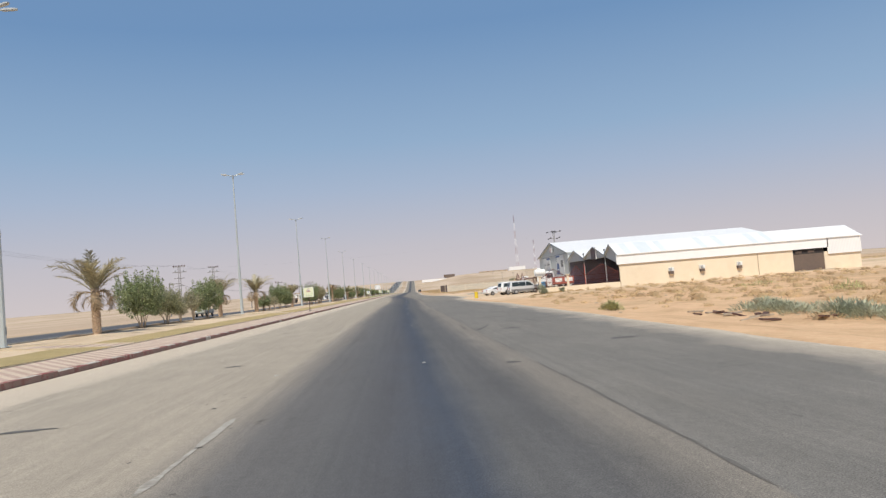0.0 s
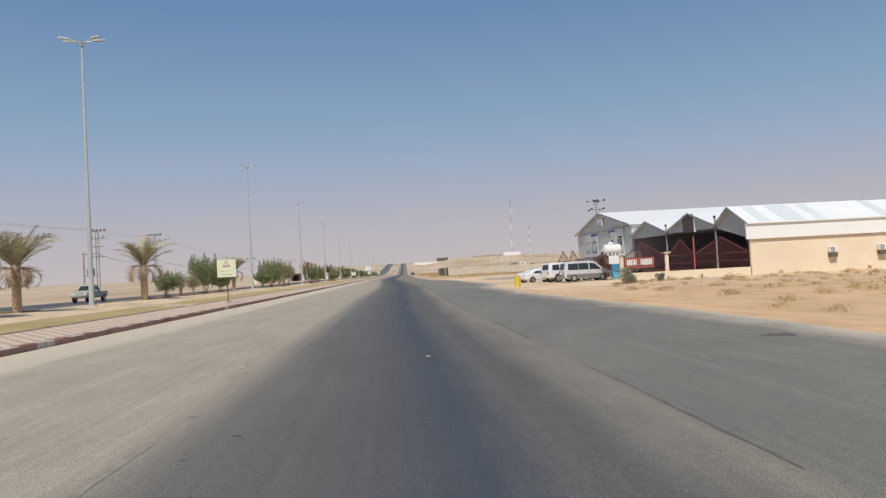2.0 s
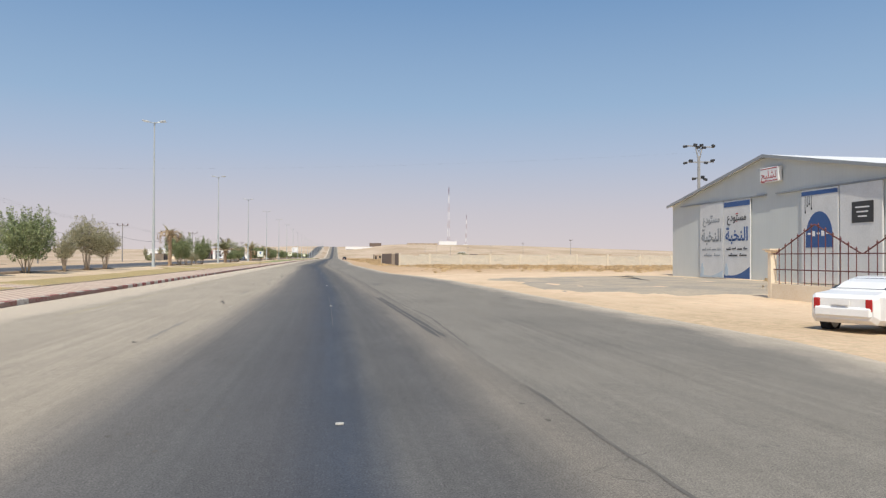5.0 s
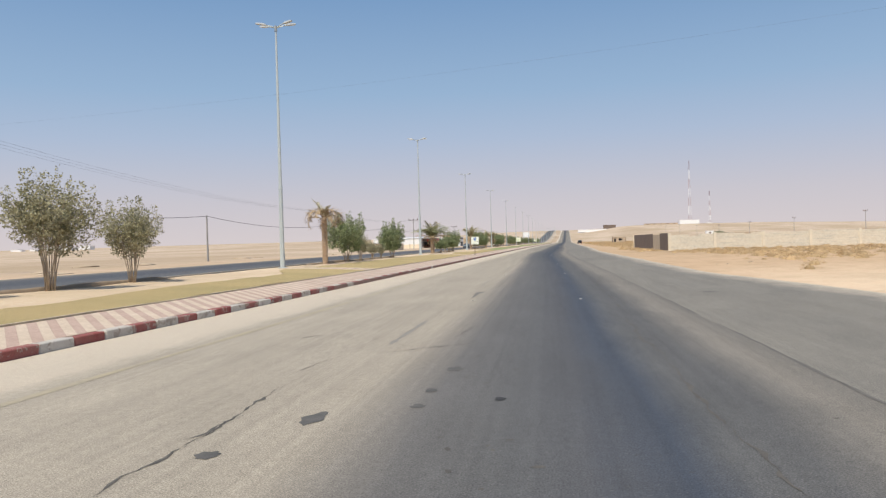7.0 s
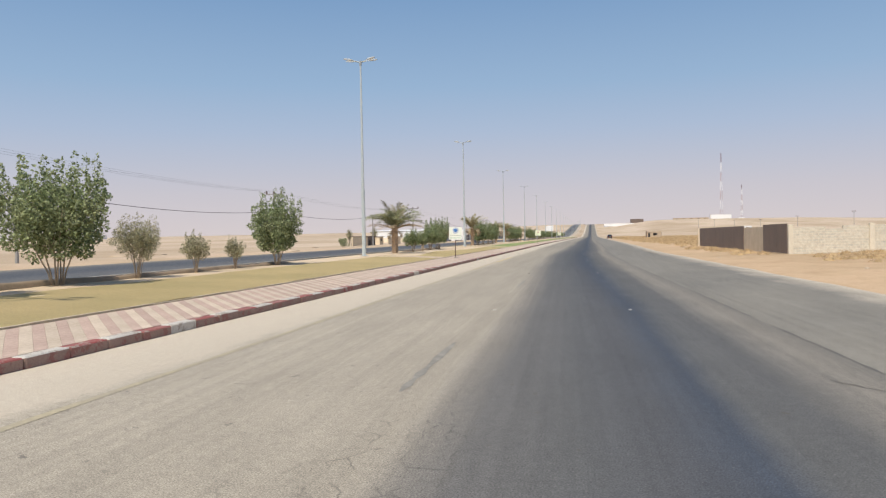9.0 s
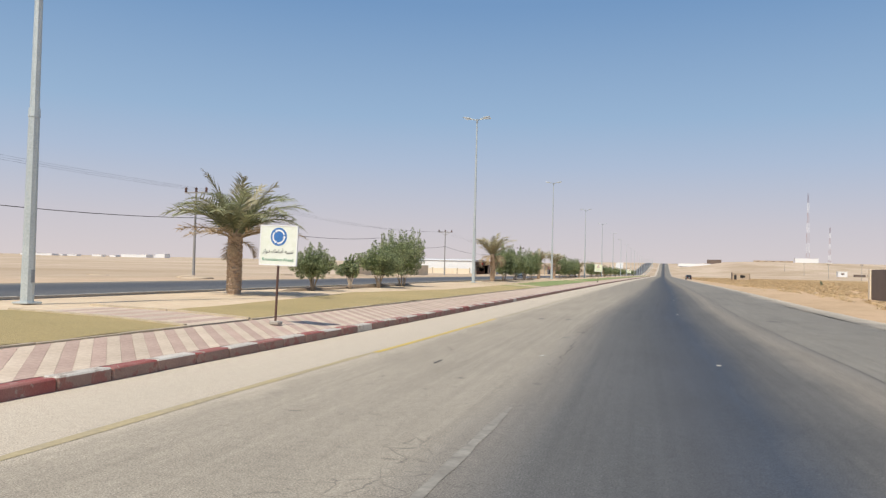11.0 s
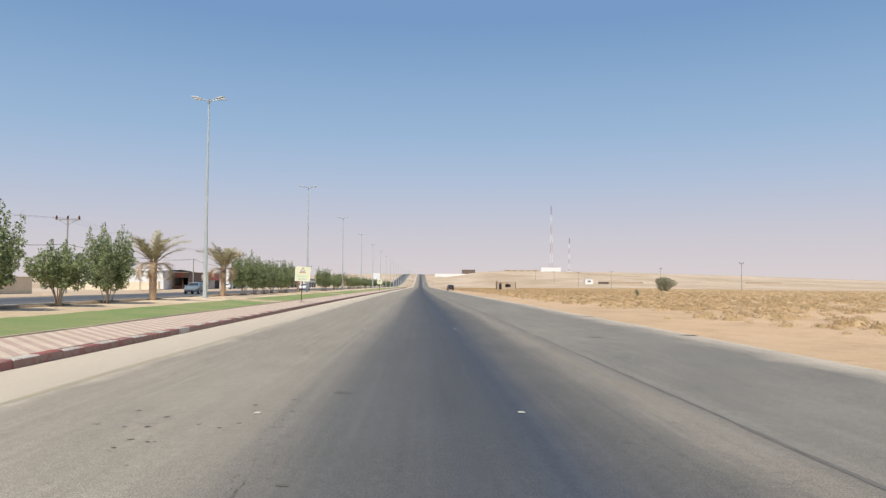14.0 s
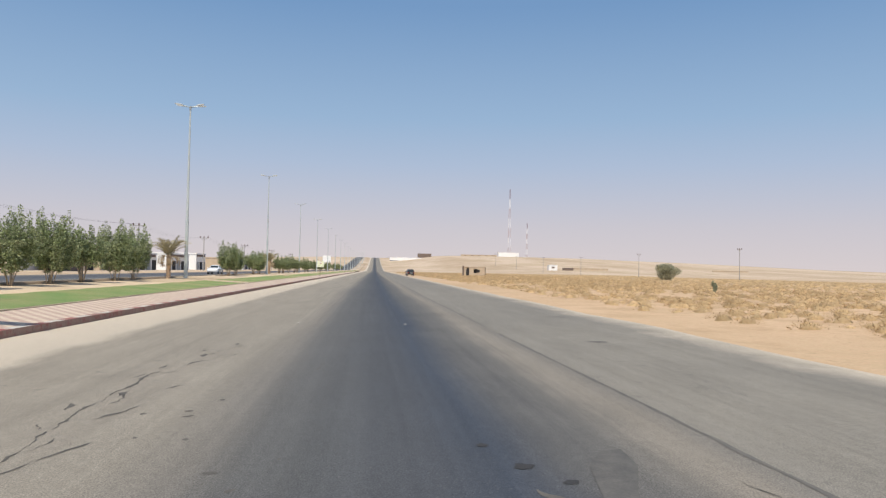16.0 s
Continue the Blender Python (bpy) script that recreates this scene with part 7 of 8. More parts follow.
barrel = thing("barrel", (11.15, 100.0, ground_at(11.15, 100.0) - 0.02), "yellow painted oil drum at the road edge", "barrel")
barrel.scale = (0.85, 0.85, 0.98)
part("drum", lathe(bmesh.new(), [(0.28, 0.0), (0.29, 0.02), (0.285, 0.3), (0.3, 0.32), (0.285, 0.34), (0.285, 0.6), (0.3, 0.62), (0.285, 0.64), (0.285, 0.88), (0.295, 0.9), (0.27, 0.9), (0.27, 0.87)], 20), M_YELLOW, barrel)
part("rim_dent", box(bmesh.new(), (0.0, -0.285, 0.72), (0.2, 0.02, 0.12), bevel=0.005), M_YELLOW, barrel)


def flood_pole(x, y):
    t = thing("floodlight_pole", (x, y, 0.1), "steel pole with three crossarms of switches and floodlights", "power pole")
    part("shaft", tube(bmesh.new(), (0, 0, -0.2), (0, 0, 11.1), 0.17, 0.13, 8), M_WOODPOLE, t)
    bm = bmesh.new()
    for s in (-1, 1):
        tube(bm, (0, 0, 10.5), (s * 0.42, 0.1 * s, 12.1), 0.06, 0.05, 6)
        tube(bm, (s * 0.2, 0, 11.3), (-s * 0.3, 0, 11.9), 0.035, 0.035, 5)
    part("forked_head", bm, M_WOODPOLE, t)
    for z, w, turn, lamps in ((12.0, 3.3, 8, (-1.55, -0.45, -0.15, 0.2, 0.5, 1.5)), (10.55, 2.7, -16, (-1.25, -0.75, 0.6, 1.2)), (9.05, 1.5, 10, (-0.6, 0.35, 0.65))):
        arm = part("crossarm", box(bmesh.new(), (0, 0, 0), (w, 0.11, 0.1), pose(0, 0, z, 0, 0, turn)), M_WOODPOLE, t)
        for n, s in enumerate(lamps):
            m = pose(0, 0, z, 0, 0, turn) @ pose(s, -0.1, 0.13 if n % 2 else -0.1, 0, 12 * (n % 3 - 1), 20 * (n % 2))
            part("floodlight", box(bmesh.new(), (0, 0, 0), (0.36, 0.24, 0.2), m, bevel=0.03), M_BLACK, arm)
    return t


flood_pole(35.6, 162.2)

# worn apron before the sliding doors, its ragged rim lost under blown sand
M_APRON = surface("apron_concrete", (0.31, 0.28, 0.235), (0.48, 0.39, 0.28), 0.9, s1=0.35, s2=6, bump=0.2)
rim = []
for k in range(72):
    a = 2 * math.pi * k / 72
    c, s = math.cos(a), math.sin(a)
    x, y = 22.6 + 9.4 * math.copysign(abs(c) ** 0.45, c), 144.0 + 14.0 * math.copysign(abs(s) ** 0.45, s)
    if x < 31.0:
        wob = 1.6 * noise.noise((x * 0.35, y * 0.3, 3.0)) + 0.5 * noise.noise((x * 1.3, y * 1.1, 8.0))
        x, y = x + wob, y + wob * (1 if s < 0 else -1)
    rim.append((min(x, 31.1), y))
verts, faces, rings = [], [], 10
for j in range(rings + 1):
    for x, y in rim:
        px, py = 22.6 + (x - 22.6) * j / rings, 144.0 + (y - 144.0) * j / rings
        verts.append((px, py, ground_at(px, py) + 0.022 - (0.04 if j == rings else 0.0)))
for j in range(rings):
    for k in range(72):
        a, b2 = j * 72 + k, j * 72 + (k + 1) % 72
        faces.append((a, a + 72, b2 + 72, b2))
apron = raw("apron", verts, faces, M_APRON, flat=False)
tagged(apron, "worn concrete apron half buried in sand before the warehouse", "pavement", kind="structure")


# ---- walled plot further on ----
M_PIER = surface("pale_pier_render", (0.70, 0.63, 0.50), (0.60, 0.53, 0.42), 0.95, s1=0.8, s2=14, bump=0.2)
plot = thing("plot_wall", (0, 0, 0), "rough concrete block wall with beige piers and brown sheet gates", "wall", kind="structure")
PIERS = [15.3, 21.1, 27.2, 33.0, 39.0, 44.7, 50.6, 57.0, 63.8, 70.6, 77.6, 80.7]
for xa, xb in zip(PIERS, PIERS[1:]):
    # each bay is laid a block or two higher or lower along its top
    r = random.Random(int(xa * 10))
    top, x, outline = 2.2 + r.choice((-0.12, 0.0, 0.05)), xa, []
    while x < xb - 0.01:
        step = min(xb, x + r.choice((0.42, 0.84, 1.26, 2.1)))
        z = top + r.choice((0.0, 0.0, 0.0, -0.2, -0.03, 0.04))
        outline += [(x, z), (step - 0.004, z + r.uniform(-0.015, 0.015))]
        x = step
    part("block_bay", prism(bmesh.new(), [(xa, -0.1)] + outline + [(xb - 0.004, -0.1)], "y", 238.9, 239.1), M_BLOCKWORK, plot)
for x in PIERS:
    part("pier", box(bmesh.new(), (x, 238.95, 1.15), (0.34, 0.34, 2.5), bevel=0.02), M_PIER, plot)
for a, b, m, nm in ((239.3, 247.0, M_BROWN, "sheet_gate"), (247.1, 255.0, M_MORTAR, "plastered_wall"), (255.1, 283.0, M_BROWN, "sheet_gate")):
    if nm == "sheet_gate":
        n = round((b - a) / 1.55)
        for k in range(n):
            ya, yb = a + (b - a) * k / n, a + (b - a) * (k + 1) / n
            part(nm, box(bmesh.new(), (15.15, (ya + yb) / 2, 1.3), (0.07, yb - ya - 0.015, 2.35), bevel=0.008), m, plot)
    else:
        part(nm, box(bmesh.new(), (15.25, (a + b) / 2, 1.15), (0.2, b - a, 2.3)), m, plot)
part("pier", box(bmesh.new(), (15.2, 283.2, 1.2), (0.4, 0.4, 2.6)), M_BEIGE, plot)
# ---- small guard hut, masts and poles on the plain ----
hut = thing("guard_hut", (33.4, 549.5, ground_at(33.4, 549.5) - 0.05), "small beige block hut with a dark doorway and window", "hut")
for c, s in (((-2.9, 0, 1.35), (0.9, 4.0, 2.7)), ((-1.0, -1.9, 1.35), (1.4, 0.2, 2.7)), ((2.2, -1.9, 1.35), (2.7, 0.2, 2.7)), ((0.3, -1.9, 2.45), (1.3, 0.2, 0.5)), ((0.3, -1.9, 0.5), (1.3, 0.2, 1.0)), ((3.4, 0, 1.35), (0.2, 4.0, 2.7)), ((0, 1.9, 1.35), (6.8, 0.2, 2.7))):
    part("wall_panel", box(bmesh.new(), c, s), M_HUT, hut)
part("roof", box(bmesh.new(), (0.0, 0, 2.78), (7.0, 4.2, 0.16)), M_HUT, hut)
# dark panels: shade of the openings put in as colour
part("dark_recess", box(bmesh.new(), (0.3, -1.2, 1.5), (1.6, 0.1, 2.2)), M_DARK_IN, hut)
part("doorway", box(bmesh.new(), (-2.2, -2.04, 1.05), (1.0, 0.06, 2.1)), M_DARK_IN, hut)
part("window_opening", box(bmesh.new(), (1.2, -2.03, 1.6), (0.9, 0.06, 0.9)), M_DARK_IN, hut)
part("side_pier", box(bmesh.new(), (-3.5, -1.6, 1.6), (0.5, 0.8, 3.2)), M_BROWN, hut)


def mast(x, y, top, width, label):
    """A guyed lattice mast in red and white lengths."""
    z0 = hill(x - bend(y), y)
    t = thing("radio_mast", (x, y, z0), label, "radio mast", "radio masts")
    n, hgt = 7, top - z0
    for k in range(n):
        a, b = hgt * k / n, hgt * (k + 1) / n
        wa, wb = width * (1 - 0.75 * k / n), width * (1 - 0.75 * (k + 1) / n)
        bm = bmesh.new()
        for sx, sy in ((-1, -1), (1, -1), (1, 1), (-1, 1)):
            tube(bm, (sx * wa / 2, sy * wa / 2, a), (sx * wb / 2, sy * wb / 2, b), 0.14, 0.12, 4)
        for s in (-1, 1):
            tube(bm, (-wa / 2 * s, -wa / 2, a), (wb / 2 * s, -wb / 2, b), 0.08, 0.08, 4)
            tube(bm, (-wa / 2, -wa / 2 * s, a), (-wb / 2, wb / 2 * s, b), 0.08, 0.08, 4)
        part("mast_length", bm, M_MAST_TOP if k == n - 1 else M_MAST_RED if k % 2 == 0 else M_WHITE, t)
    return t


mast(250.3, 1600.0, 147.5, 5.2, "tall red and white lattice radio mast on the ridge")
mast(322.0, 1782.0, 100.0, 4.0, "shorter red and white lattice radio mast on the ridge")


def plain_house(x, y, w, d, hgt, wall, label, name="far_building", windows=3):
    z = hill(x - bend(y), y) + (0.3 if abs(x) < 200 else 0.0)
    t = thing(name, (x, y, z), label, "building", "distant buildings")
    part("wall_block", box(bmesh.new(), (0, 0, hgt / 2 - 0.6), (w, d, hgt + 1.2)), wall, t)
    part("parapet", box(bmesh.new(), (0, 0, hgt + 0.15), (w + 0.3, d + 0.3, 0.35)), wall, t)
    for k in range(windows):
        wx = -w / 2 + w * (k + 0.5) / windows
        part("window", box(bmesh.new(), (wx, -d / 2 - 0.03, hgt * 0.55), (w / windows * 0.35, 0.1, hgt * 0.35)), M_BROWN, t)
    return t


plain_house(246.0, 1588.0, 36.0, 12.0, 7.5, M_WHITE, "long white flat-roofed building below the mast", windows=0)
plain_house(318.0, 1770.0, 10.0, 8.0, 5.0, M_WHITE, "small white block below the shorter mast", windows=0)
plain_house(62.0, 1500.0, 50.0, 20.0, 3.6, M_WHITE, "long low white shed on the rise", windows=0)
plain_house(95.0, 1530.0, 22.0, 10.0, 6.0, M_BROWN, "dark raised canopy building on the ridge", windows=0)
plain_house(-716.0, 1118.0, 42.0, 16.0, 4.2, M_WHITE, "white flat-roofed house far out on the plain", windows=0)
plain_house(-690.0, 1140.0, 16.0, 12.0, 6.0, M_WHITE, "white two-storey house far out on the plain", windows=0)
plain_house(-930.0, 1160.0, 60.0, 16.0, 3.2, M_WHITE, "row of low white houses far out on the plain", windows=0)
plain_house(-990.0, 1210.0, 24.0, 16.0, 4.5, M_WHITE, "white house far out on the plain", windows=0)
plain_house(196.0, 1600.0, 62.0, 10.0, 2.4, M_HUT, "long low dark-roofed shed on the ridge", windows=5)
plain_house(364.0, 1790.0, 26.0, 9.0, 3.6, M_HUT, "low tan building on the ridge", windows=3)
plain_house(165.0, 912.0, 9.0, 1.0, 1.6, M_BROWN, "low dark enclosure beside the cabin", windows=0)
plain_house(150.0, 905.0, 7.0, 6.0, 4.0, M_WHITE, "small white cabin on the plain", windows=1)
plain_house(190.0, 930.0, 30.0, 1.0, 1.2, M_HUT, "low tan enclosure on the plain", windows=0)
plain_house(330.0, 960.0, 34.0, 1.0, 1.1, M_HUT, "low tan enclosure on the plain", windows=0)
for k in range(9):
    rr = random.Random(60 + k)
    plain_house(-955.0 + 24.0 * k + rr.uniform(-5, 5), 1190.0 + rr.uniform(-30, 40), rr.uniform(9, 18), 10.0, rr.uniform(2.2, 3.8), M_WHITE, "small white house in a far row on the plain", windows=0)
for y in (463.0, 556.0, 649.0, 742.0, 835.0, 930.0, 1030.0):
    line_pole(y, 10.9, 1.6, "slim power pole out on the sandy plain", 125.5)
for k in range(6):
    line_pole(520.0 + 75.0 * k, 9.0, 1.4, "slim power pole far out on the plain", 330.0 + 30.0 * k)


# ---- buildings beyond the opposite carriageway ----
M_YARD = surface("sandy_render", (0.77, 0.64, 0.455), (0.68, 0.555, 0.39), 0.95, s1=0.7, s2=14, bump=0.15)


def yard_wall(x, y0, y1, hgt, label):
    z = ground_at(x, y0)
    t = thing("yard_wall", (x, (y0 + y1) / 2, z), label, "wall", "roadside yard walls")
    part("wall_panel", box(bmesh.new(), (0, 0, hgt / 2 - 0.2), (0.25, y1 - y0, hgt + 0.4)), M_YARD, t)
    part("coping", box(bmesh.new(), (0, 0, hgt + 0.03), (0.34, y1 - y0, 0.07)), M_MORTAR, t)
    return t


yard_wall(-49.0, 329.0, 340.3, 1.9, "plain beige roadside yard wall")
yard_wall(-49.0, 358.5, 371.5, 2.0, "plain beige roadside yard wall")


def kiosk(x, y, w, d, hgt, wall, label, openings):
    t = thing("kiosk", (x, y, ground_at(x, y) - 0.05), label, "hut", "roadside huts")
    part("wall_block", box(bmesh.new(), (0, 0, hgt / 2), (d, w, hgt), bevel=0.02), wall, t)
    part("roof", box(bmesh.new(), (0.1, 0, hgt + 0.06), (d + 0.5, w + 0.4, 0.12)), M_BROWN, t)
    # each opening is a near-black panel on the solid wall, painted as shade
    for cy, wy, z0, z1 in openings:
        part("opening", box(bmesh.new(), (d / 2 + 0.01, cy, (z0 + z1) / 2), (0.06, wy, z1 - z0)), M_DARK_IN, t)
    return t


kiosk(-50.9, 343.6, 6.2, 4.0, 2.1, M_BROWN, "small brown hut with dark openings", [(-1.7, 1.5, 0.1, 1.25), (1.9, 1.3, 0.1, 1.3), (0.5, 0.3, 1.0, 1.25)])
kiosk(-52.4, 357.6, 3.0, 4.0, 2.0, M_YARD, "low sandy hut with a dark window beside the yard wall", [(-0.2, 1.1, 0.9, 1.6)])

white_shed = thing("roadside_shed", (-67.2, 445.0, 0.3), "long white sheet-clad shed behind a low beige wall", "shed")
for side_y, nm in ((0.0, "front_cladding"), (24.0, "back_cladding")):
    bm = bmesh.new()
    box(bm, (0, side_y, 2.2), (20.6, 0.2, 4.4))
    for k in range(14):
        box(bm, (-9.6 + 1.48 * k, side_y - 0.11, 2.2), (0.05, 0.04, 4.36))
    part(nm, bm, M_WHITE, white_shed)
for sx in (-10.2, 10.2):
    part("end_wall", box(bmesh.new(), (sx, 12.0, 2.15), (0.2, 23.7, 4.3)), M_WHITE, white_shed)
part("roof_sheet", prism(bmesh.new(), [(-0.4, 4.3), (12.0, 4.75), (24.4, 4.3), (24.4, 4.4), (12.0, 4.86), (-0.4, 4.4)], "x", -10.5, 10.5), M_WHITE_ROOF, white_shed)
front_wall = thing("yard_wall", (-67.2, 442.6, 0.25), "low beige wall before the white shed", "wall", "roadside yard walls")
part("wall_panel", box(bmesh.new(), (0, 0, 0.85), (20.4, 0.2, 1.9)), M_BEIGE, front_wall)
for k in range(6):
    part("pier", box(bmesh.new(), (-10.1 + 4.04 * k, -0.05, 0.95), (0.35, 0.34, 2.1), bevel=0.02), M_MORTAR, front_wall)

shop = thing("roadside_shop", (-55.2, 449.5, 0.3), "brown-fronted shop with a deep dark open front", "shop")
for sx in (-2.5, 2.5):
    part("side_wall", box(bmesh.new(), (sx, 5.0, 1.95), (0.25, 10.0, 3.9)), M_BROWN, shop)
part("back_wall", box(bmesh.new(), (0, 9.9, 1.95), (4.7, 0.2, 3.9)), M_DARK_IN, shop)
part("roof", box(bmesh.new(), (0, 4.4, 4.0), (5.8, 11.6, 0.28), bevel=0.03), M_BROWN, shop)
part("fascia_board", box(bmesh.new(), (0, -0.1, 3.35), (5.1, 0.2, 1.0), bevel=0.02), M_BROWN, shop)
part("round_badge", tube(bmesh.new(), (0.6, -0.2, 3.4), (0.6, -0.24, 3.4), 0.4, 0.4, 18), M_RED, shop)
part("counter", box(bmesh.new(), (-0.6, 2.0, 0.55), (2.6, 0.7, 1.1), bevel=0.02), M_RUST, shop)
for sx in (-0.8, 1.2):
    part("post", box(bmesh.new(), (sx, 0.0, 1.45), (0.12, 0.12, 2.9)), M_RUST, shop)

for y0, w, hgt, wall, label, red in ((463.0, 12.0, 2.3, M_BEIGE, "pale beige shop unit beside the road", False), (478.0, 12.0, 4.2, M_HUT, "tan shop with a red fascia board", True), (500.0, 20.0, 4.2, M_WHITE, "white shop row with a dark fascia", False), (530.0, 26.0, 4.6, M_WHITE, "white commercial building beside the road", False), (566.0, 14.0, 5.2, M_WHITE, "white fuel station canopy building", False), (610.0, 30.0, 4.5, M_HUT, "tan low commercial building beside the road", True), (660.0, 40.0, 4.5, M_WHITE, "white low commercial building beside the road", False)):
    t = thing("roadside_shop", (-60.0, y0 + w / 2, 0.35), label, "shop", "roadside shops")
    part("wall_block", box(bmesh.new(), (0, 0, hgt / 2 - 0.2), (8.0, w, hgt + 0.4)), wall, t)
    part("parapet", box(bmesh.new(), (0, 0, hgt + 0.1), (8.3, w + 0.3, 0.4)), wall, t)
    part("fascia_board", box(bmesh.new(), (4.1, 0, hgt - (0.9 if red else 0.45)), (0.15, w * 0.85, 1.7 if red else 0.7), bevel=0.02), M_RED if red else M_BROWN, t)
    n = max(2, int(w / 4.5))
    for k in range(n):
        part("shutter_door", box(bmesh.new(), (4.05, -w / 2 + w * (k + 0.5) / n, 1.35), (0.12, w / n * 0.7, 2.6)), M_DARK_IN if k % 2 else M_GREY_PLAIN, t)

for x, y, w in ((-37.5, 905.0, 6.0), (-41.0, 960.0, 7.0)):
    t = thing("billboard", (x + bend(y), y, hill(x, y) + 0.2), "plain white billboard on two posts", "billboard", "billboards")
    part("panel", box(bmesh.new(), (0, 0, 9.0), (w, 0.3, 5.0), bevel=0.03), M_WHITE, t)
    for s in (-1, 1):
        part("post", tube(bmesh.new(), (s * w * 0.3, 0.3, -0.5), (s * w * 0.3, 0.3, 11.0), 0.2, 0.2, 8), M_GALV, t)

# rubble and low mounds along the far verge
for n in range(26):
    r = random.Random(100 + n)
    x, y = -r.uniform(38.5, 52.0), r.uniform(170, 400)
    if r.random() < 0.4:
        x, y = -r.uniform(48, 54), r.uniform(402, 440)
    bm = bmesh.new()
    bmesh.ops.create_icosphere(bm, subdivisions=2, radius=1.0)
    sx, sy, sz = r.uniform(0.4, 1.6), r.uniform(0.5, 2.4), r.uniform(0.1, 0.3)
    for v in bm.verts:
        k = 1 + 0.4 * noise.noise(v.co * 1.7 + Vector((n, 0, 0)))
        v.co = Vector((v.co.x * sx * k, v.co.y * sy * k, v.co.z * sz * k))
    ob = part("sand_mound", bm, M_MEDIAN, flat=False)
    ob.location = (x, y, ground_at(x, y))
    tagged(ob, "low heap of sand and rubble on the verge", "sand heap", "sand heaps")


# ---- vehicles ----
def vehicle(name, stations, wheels, paint, label, category, radius=0.34, windows=(), lower=None, rear="hatch"):
    """stations along x from tail to nose: (x, half width, floor, waist, top, half width at top)."""
    t = thing(name, (0, 0, 0), label, category, "vehicles")
    bm = bmesh.new()
    rings = []
    for x, w, f, b, top, tw in stations:
        tw2 = tw if top - b > 0.08 else w * 0.9
        side = [(w * 0.9, f), (w, f + 0.12), (w * 1.0, f + (b - f) * 0.55), (w * 0.985, b), (tw2, top - (0.06 if top - b > 0.15 else 0.0)), (tw2 * 0.86, top)]
        pts = [(x, -y, z) for y, z in side] + [(x, y, z) for y, z in side[::-1]]
        rings.append([bm.verts.new(p) for p in pts])
    for a, b in zip(rings, rings[1:]):
        for k in range(11):
            bm.faces.new((a[k], a[k + 1], b[k + 1], b[k]))
        bm.faces.new((a[11], a[0], b[0], b[11]))
    bm.faces.new(rings[0][::-1])
    bm.faces.new(rings[-1])
    bmesh.ops.recalc_face_normals(bm, faces=bm.faces)
    body = part("body", bm, paint, t)

    def at(x):
        for p, q in zip(stations, stations[1:]):
            if p[0] <= x <= q[0]:
                k = (x - p[0]) / (q[0] - p[0])
                return [a + (c - a) * k for a, c in zip(p, q)]
        return stations[-1]

    for x0, x1, s0, s1 in windows:
        for sd in (-1, 1):
            bm = bmesh.new()
            rows_of = []
            for i in range(9):
                pair = []
                for x, lo in ((x0 + (x1 - x0) * i / 8, 0), (x0 + s0 + (x1 + s1 - x0 - s0) * i / 8, 1)):
                    _, w, f, b, top, tw = at(x)
                    z = b + 0.04 if not lo else max(b + 0.06, top - 0.19)
                    kk = (z - b) / max(0.01, top - 0.06 - b)
                    pair.append(bm.verts.new((x, sd * (w * 0.985 + (tw - w * 0.985) * kk + 0.022), z)))
                rows_of.append(pair)
            for p, q in zip(rows_of, rows_of[1:]):
                fc = bm.faces.new((p[0], q[0], q[1], p[1]))
                fc.normal_update()
                if fc.normal.y * sd < 0:
                    fc.normal_flip()
            part("side_window", bm, M_CAR_GLASS, body)
    tail, nose = stations[0], stations[-1]
    if tail[4] - tail[3] > 0.3:
        bm = prism(bmesh.new(), [(-tail[1] * 0.82, tail[3] + 0.04), (tail[1] * 0.82, tail[3] + 0.04), (tail[5] * 0.86, tail[4] - 0.05), (-tail[5] * 0.86, tail[4] - 0.05)], "x", tail[0] - 0.012, tail[0] + 0.01)
        part("rear_window", bm, M_CAR_GLASS, body)
    # screens across the sloping ends of the cabin
    def screen(p, q, nm):
        bm = bmesh.new()
        a, c = at(p), at(q)
        (xa, wa, _, ba, ta, twa), (xc, wc, _, bc, tc, twc) = a, c
        out = Vector((-(tc - ta), 0, xc - xa)).normalized()
        if out.z < 0:
            out = -out
        low, high = Vector((xa, 0, ta)), Vector((xc, 0, tc))
        l, h2 = low.lerp(high, 0.1) + out * 0.012, low.lerp(high, 0.92) + out * 0.012
        q4 = [(l.x, -wa * 0.78, l.z), (l.x, wa * 0.78, l.z), (h2.x, twc * 0.8, h2.z), (h2.x, -twc * 0.8, h2.z)]
        fc = bm.faces.new([bm.verts.new(v) for v in q4])
        fc.normal_update()
        if fc.normal.dot(out) < 0:
            fc.normal_flip()
        part(nm, bm, M_CAR_GLASS, body)
    if lower:
        for sd in (-1, 1):
            bm = bmesh.new()
            for (xa, wa, fa, *_), (xb, wb, fb, *_) in zip(stations[1:-1], stations[2:-1]):
                fc = [bm.verts.new(v) for v in ((xa, sd * (wa + 0.006), fa + 0.05), (xb, sd * (wb + 0.006), fb + 0.05), (xb, sd * (wb + 0.006), fb + lower), (xa, sd * (wa + 0.006), fa + lower))]
                bm.faces.new(fc if sd < 0 else fc[::-1])
            bmesh.ops.remove_doubles(bm, verts=bm.verts, dist=0.001)
            part("lower_panel", bm, M_CAR_GREY, body)
    part("rear_bumper", box(bmesh.new(), (tail[0] + 0.02, 0, tail[2] + 0.18), (0.16, tail[1] * 1.9, 0.26), bevel=0.05), M_CAR_GREY if lower else paint, t)
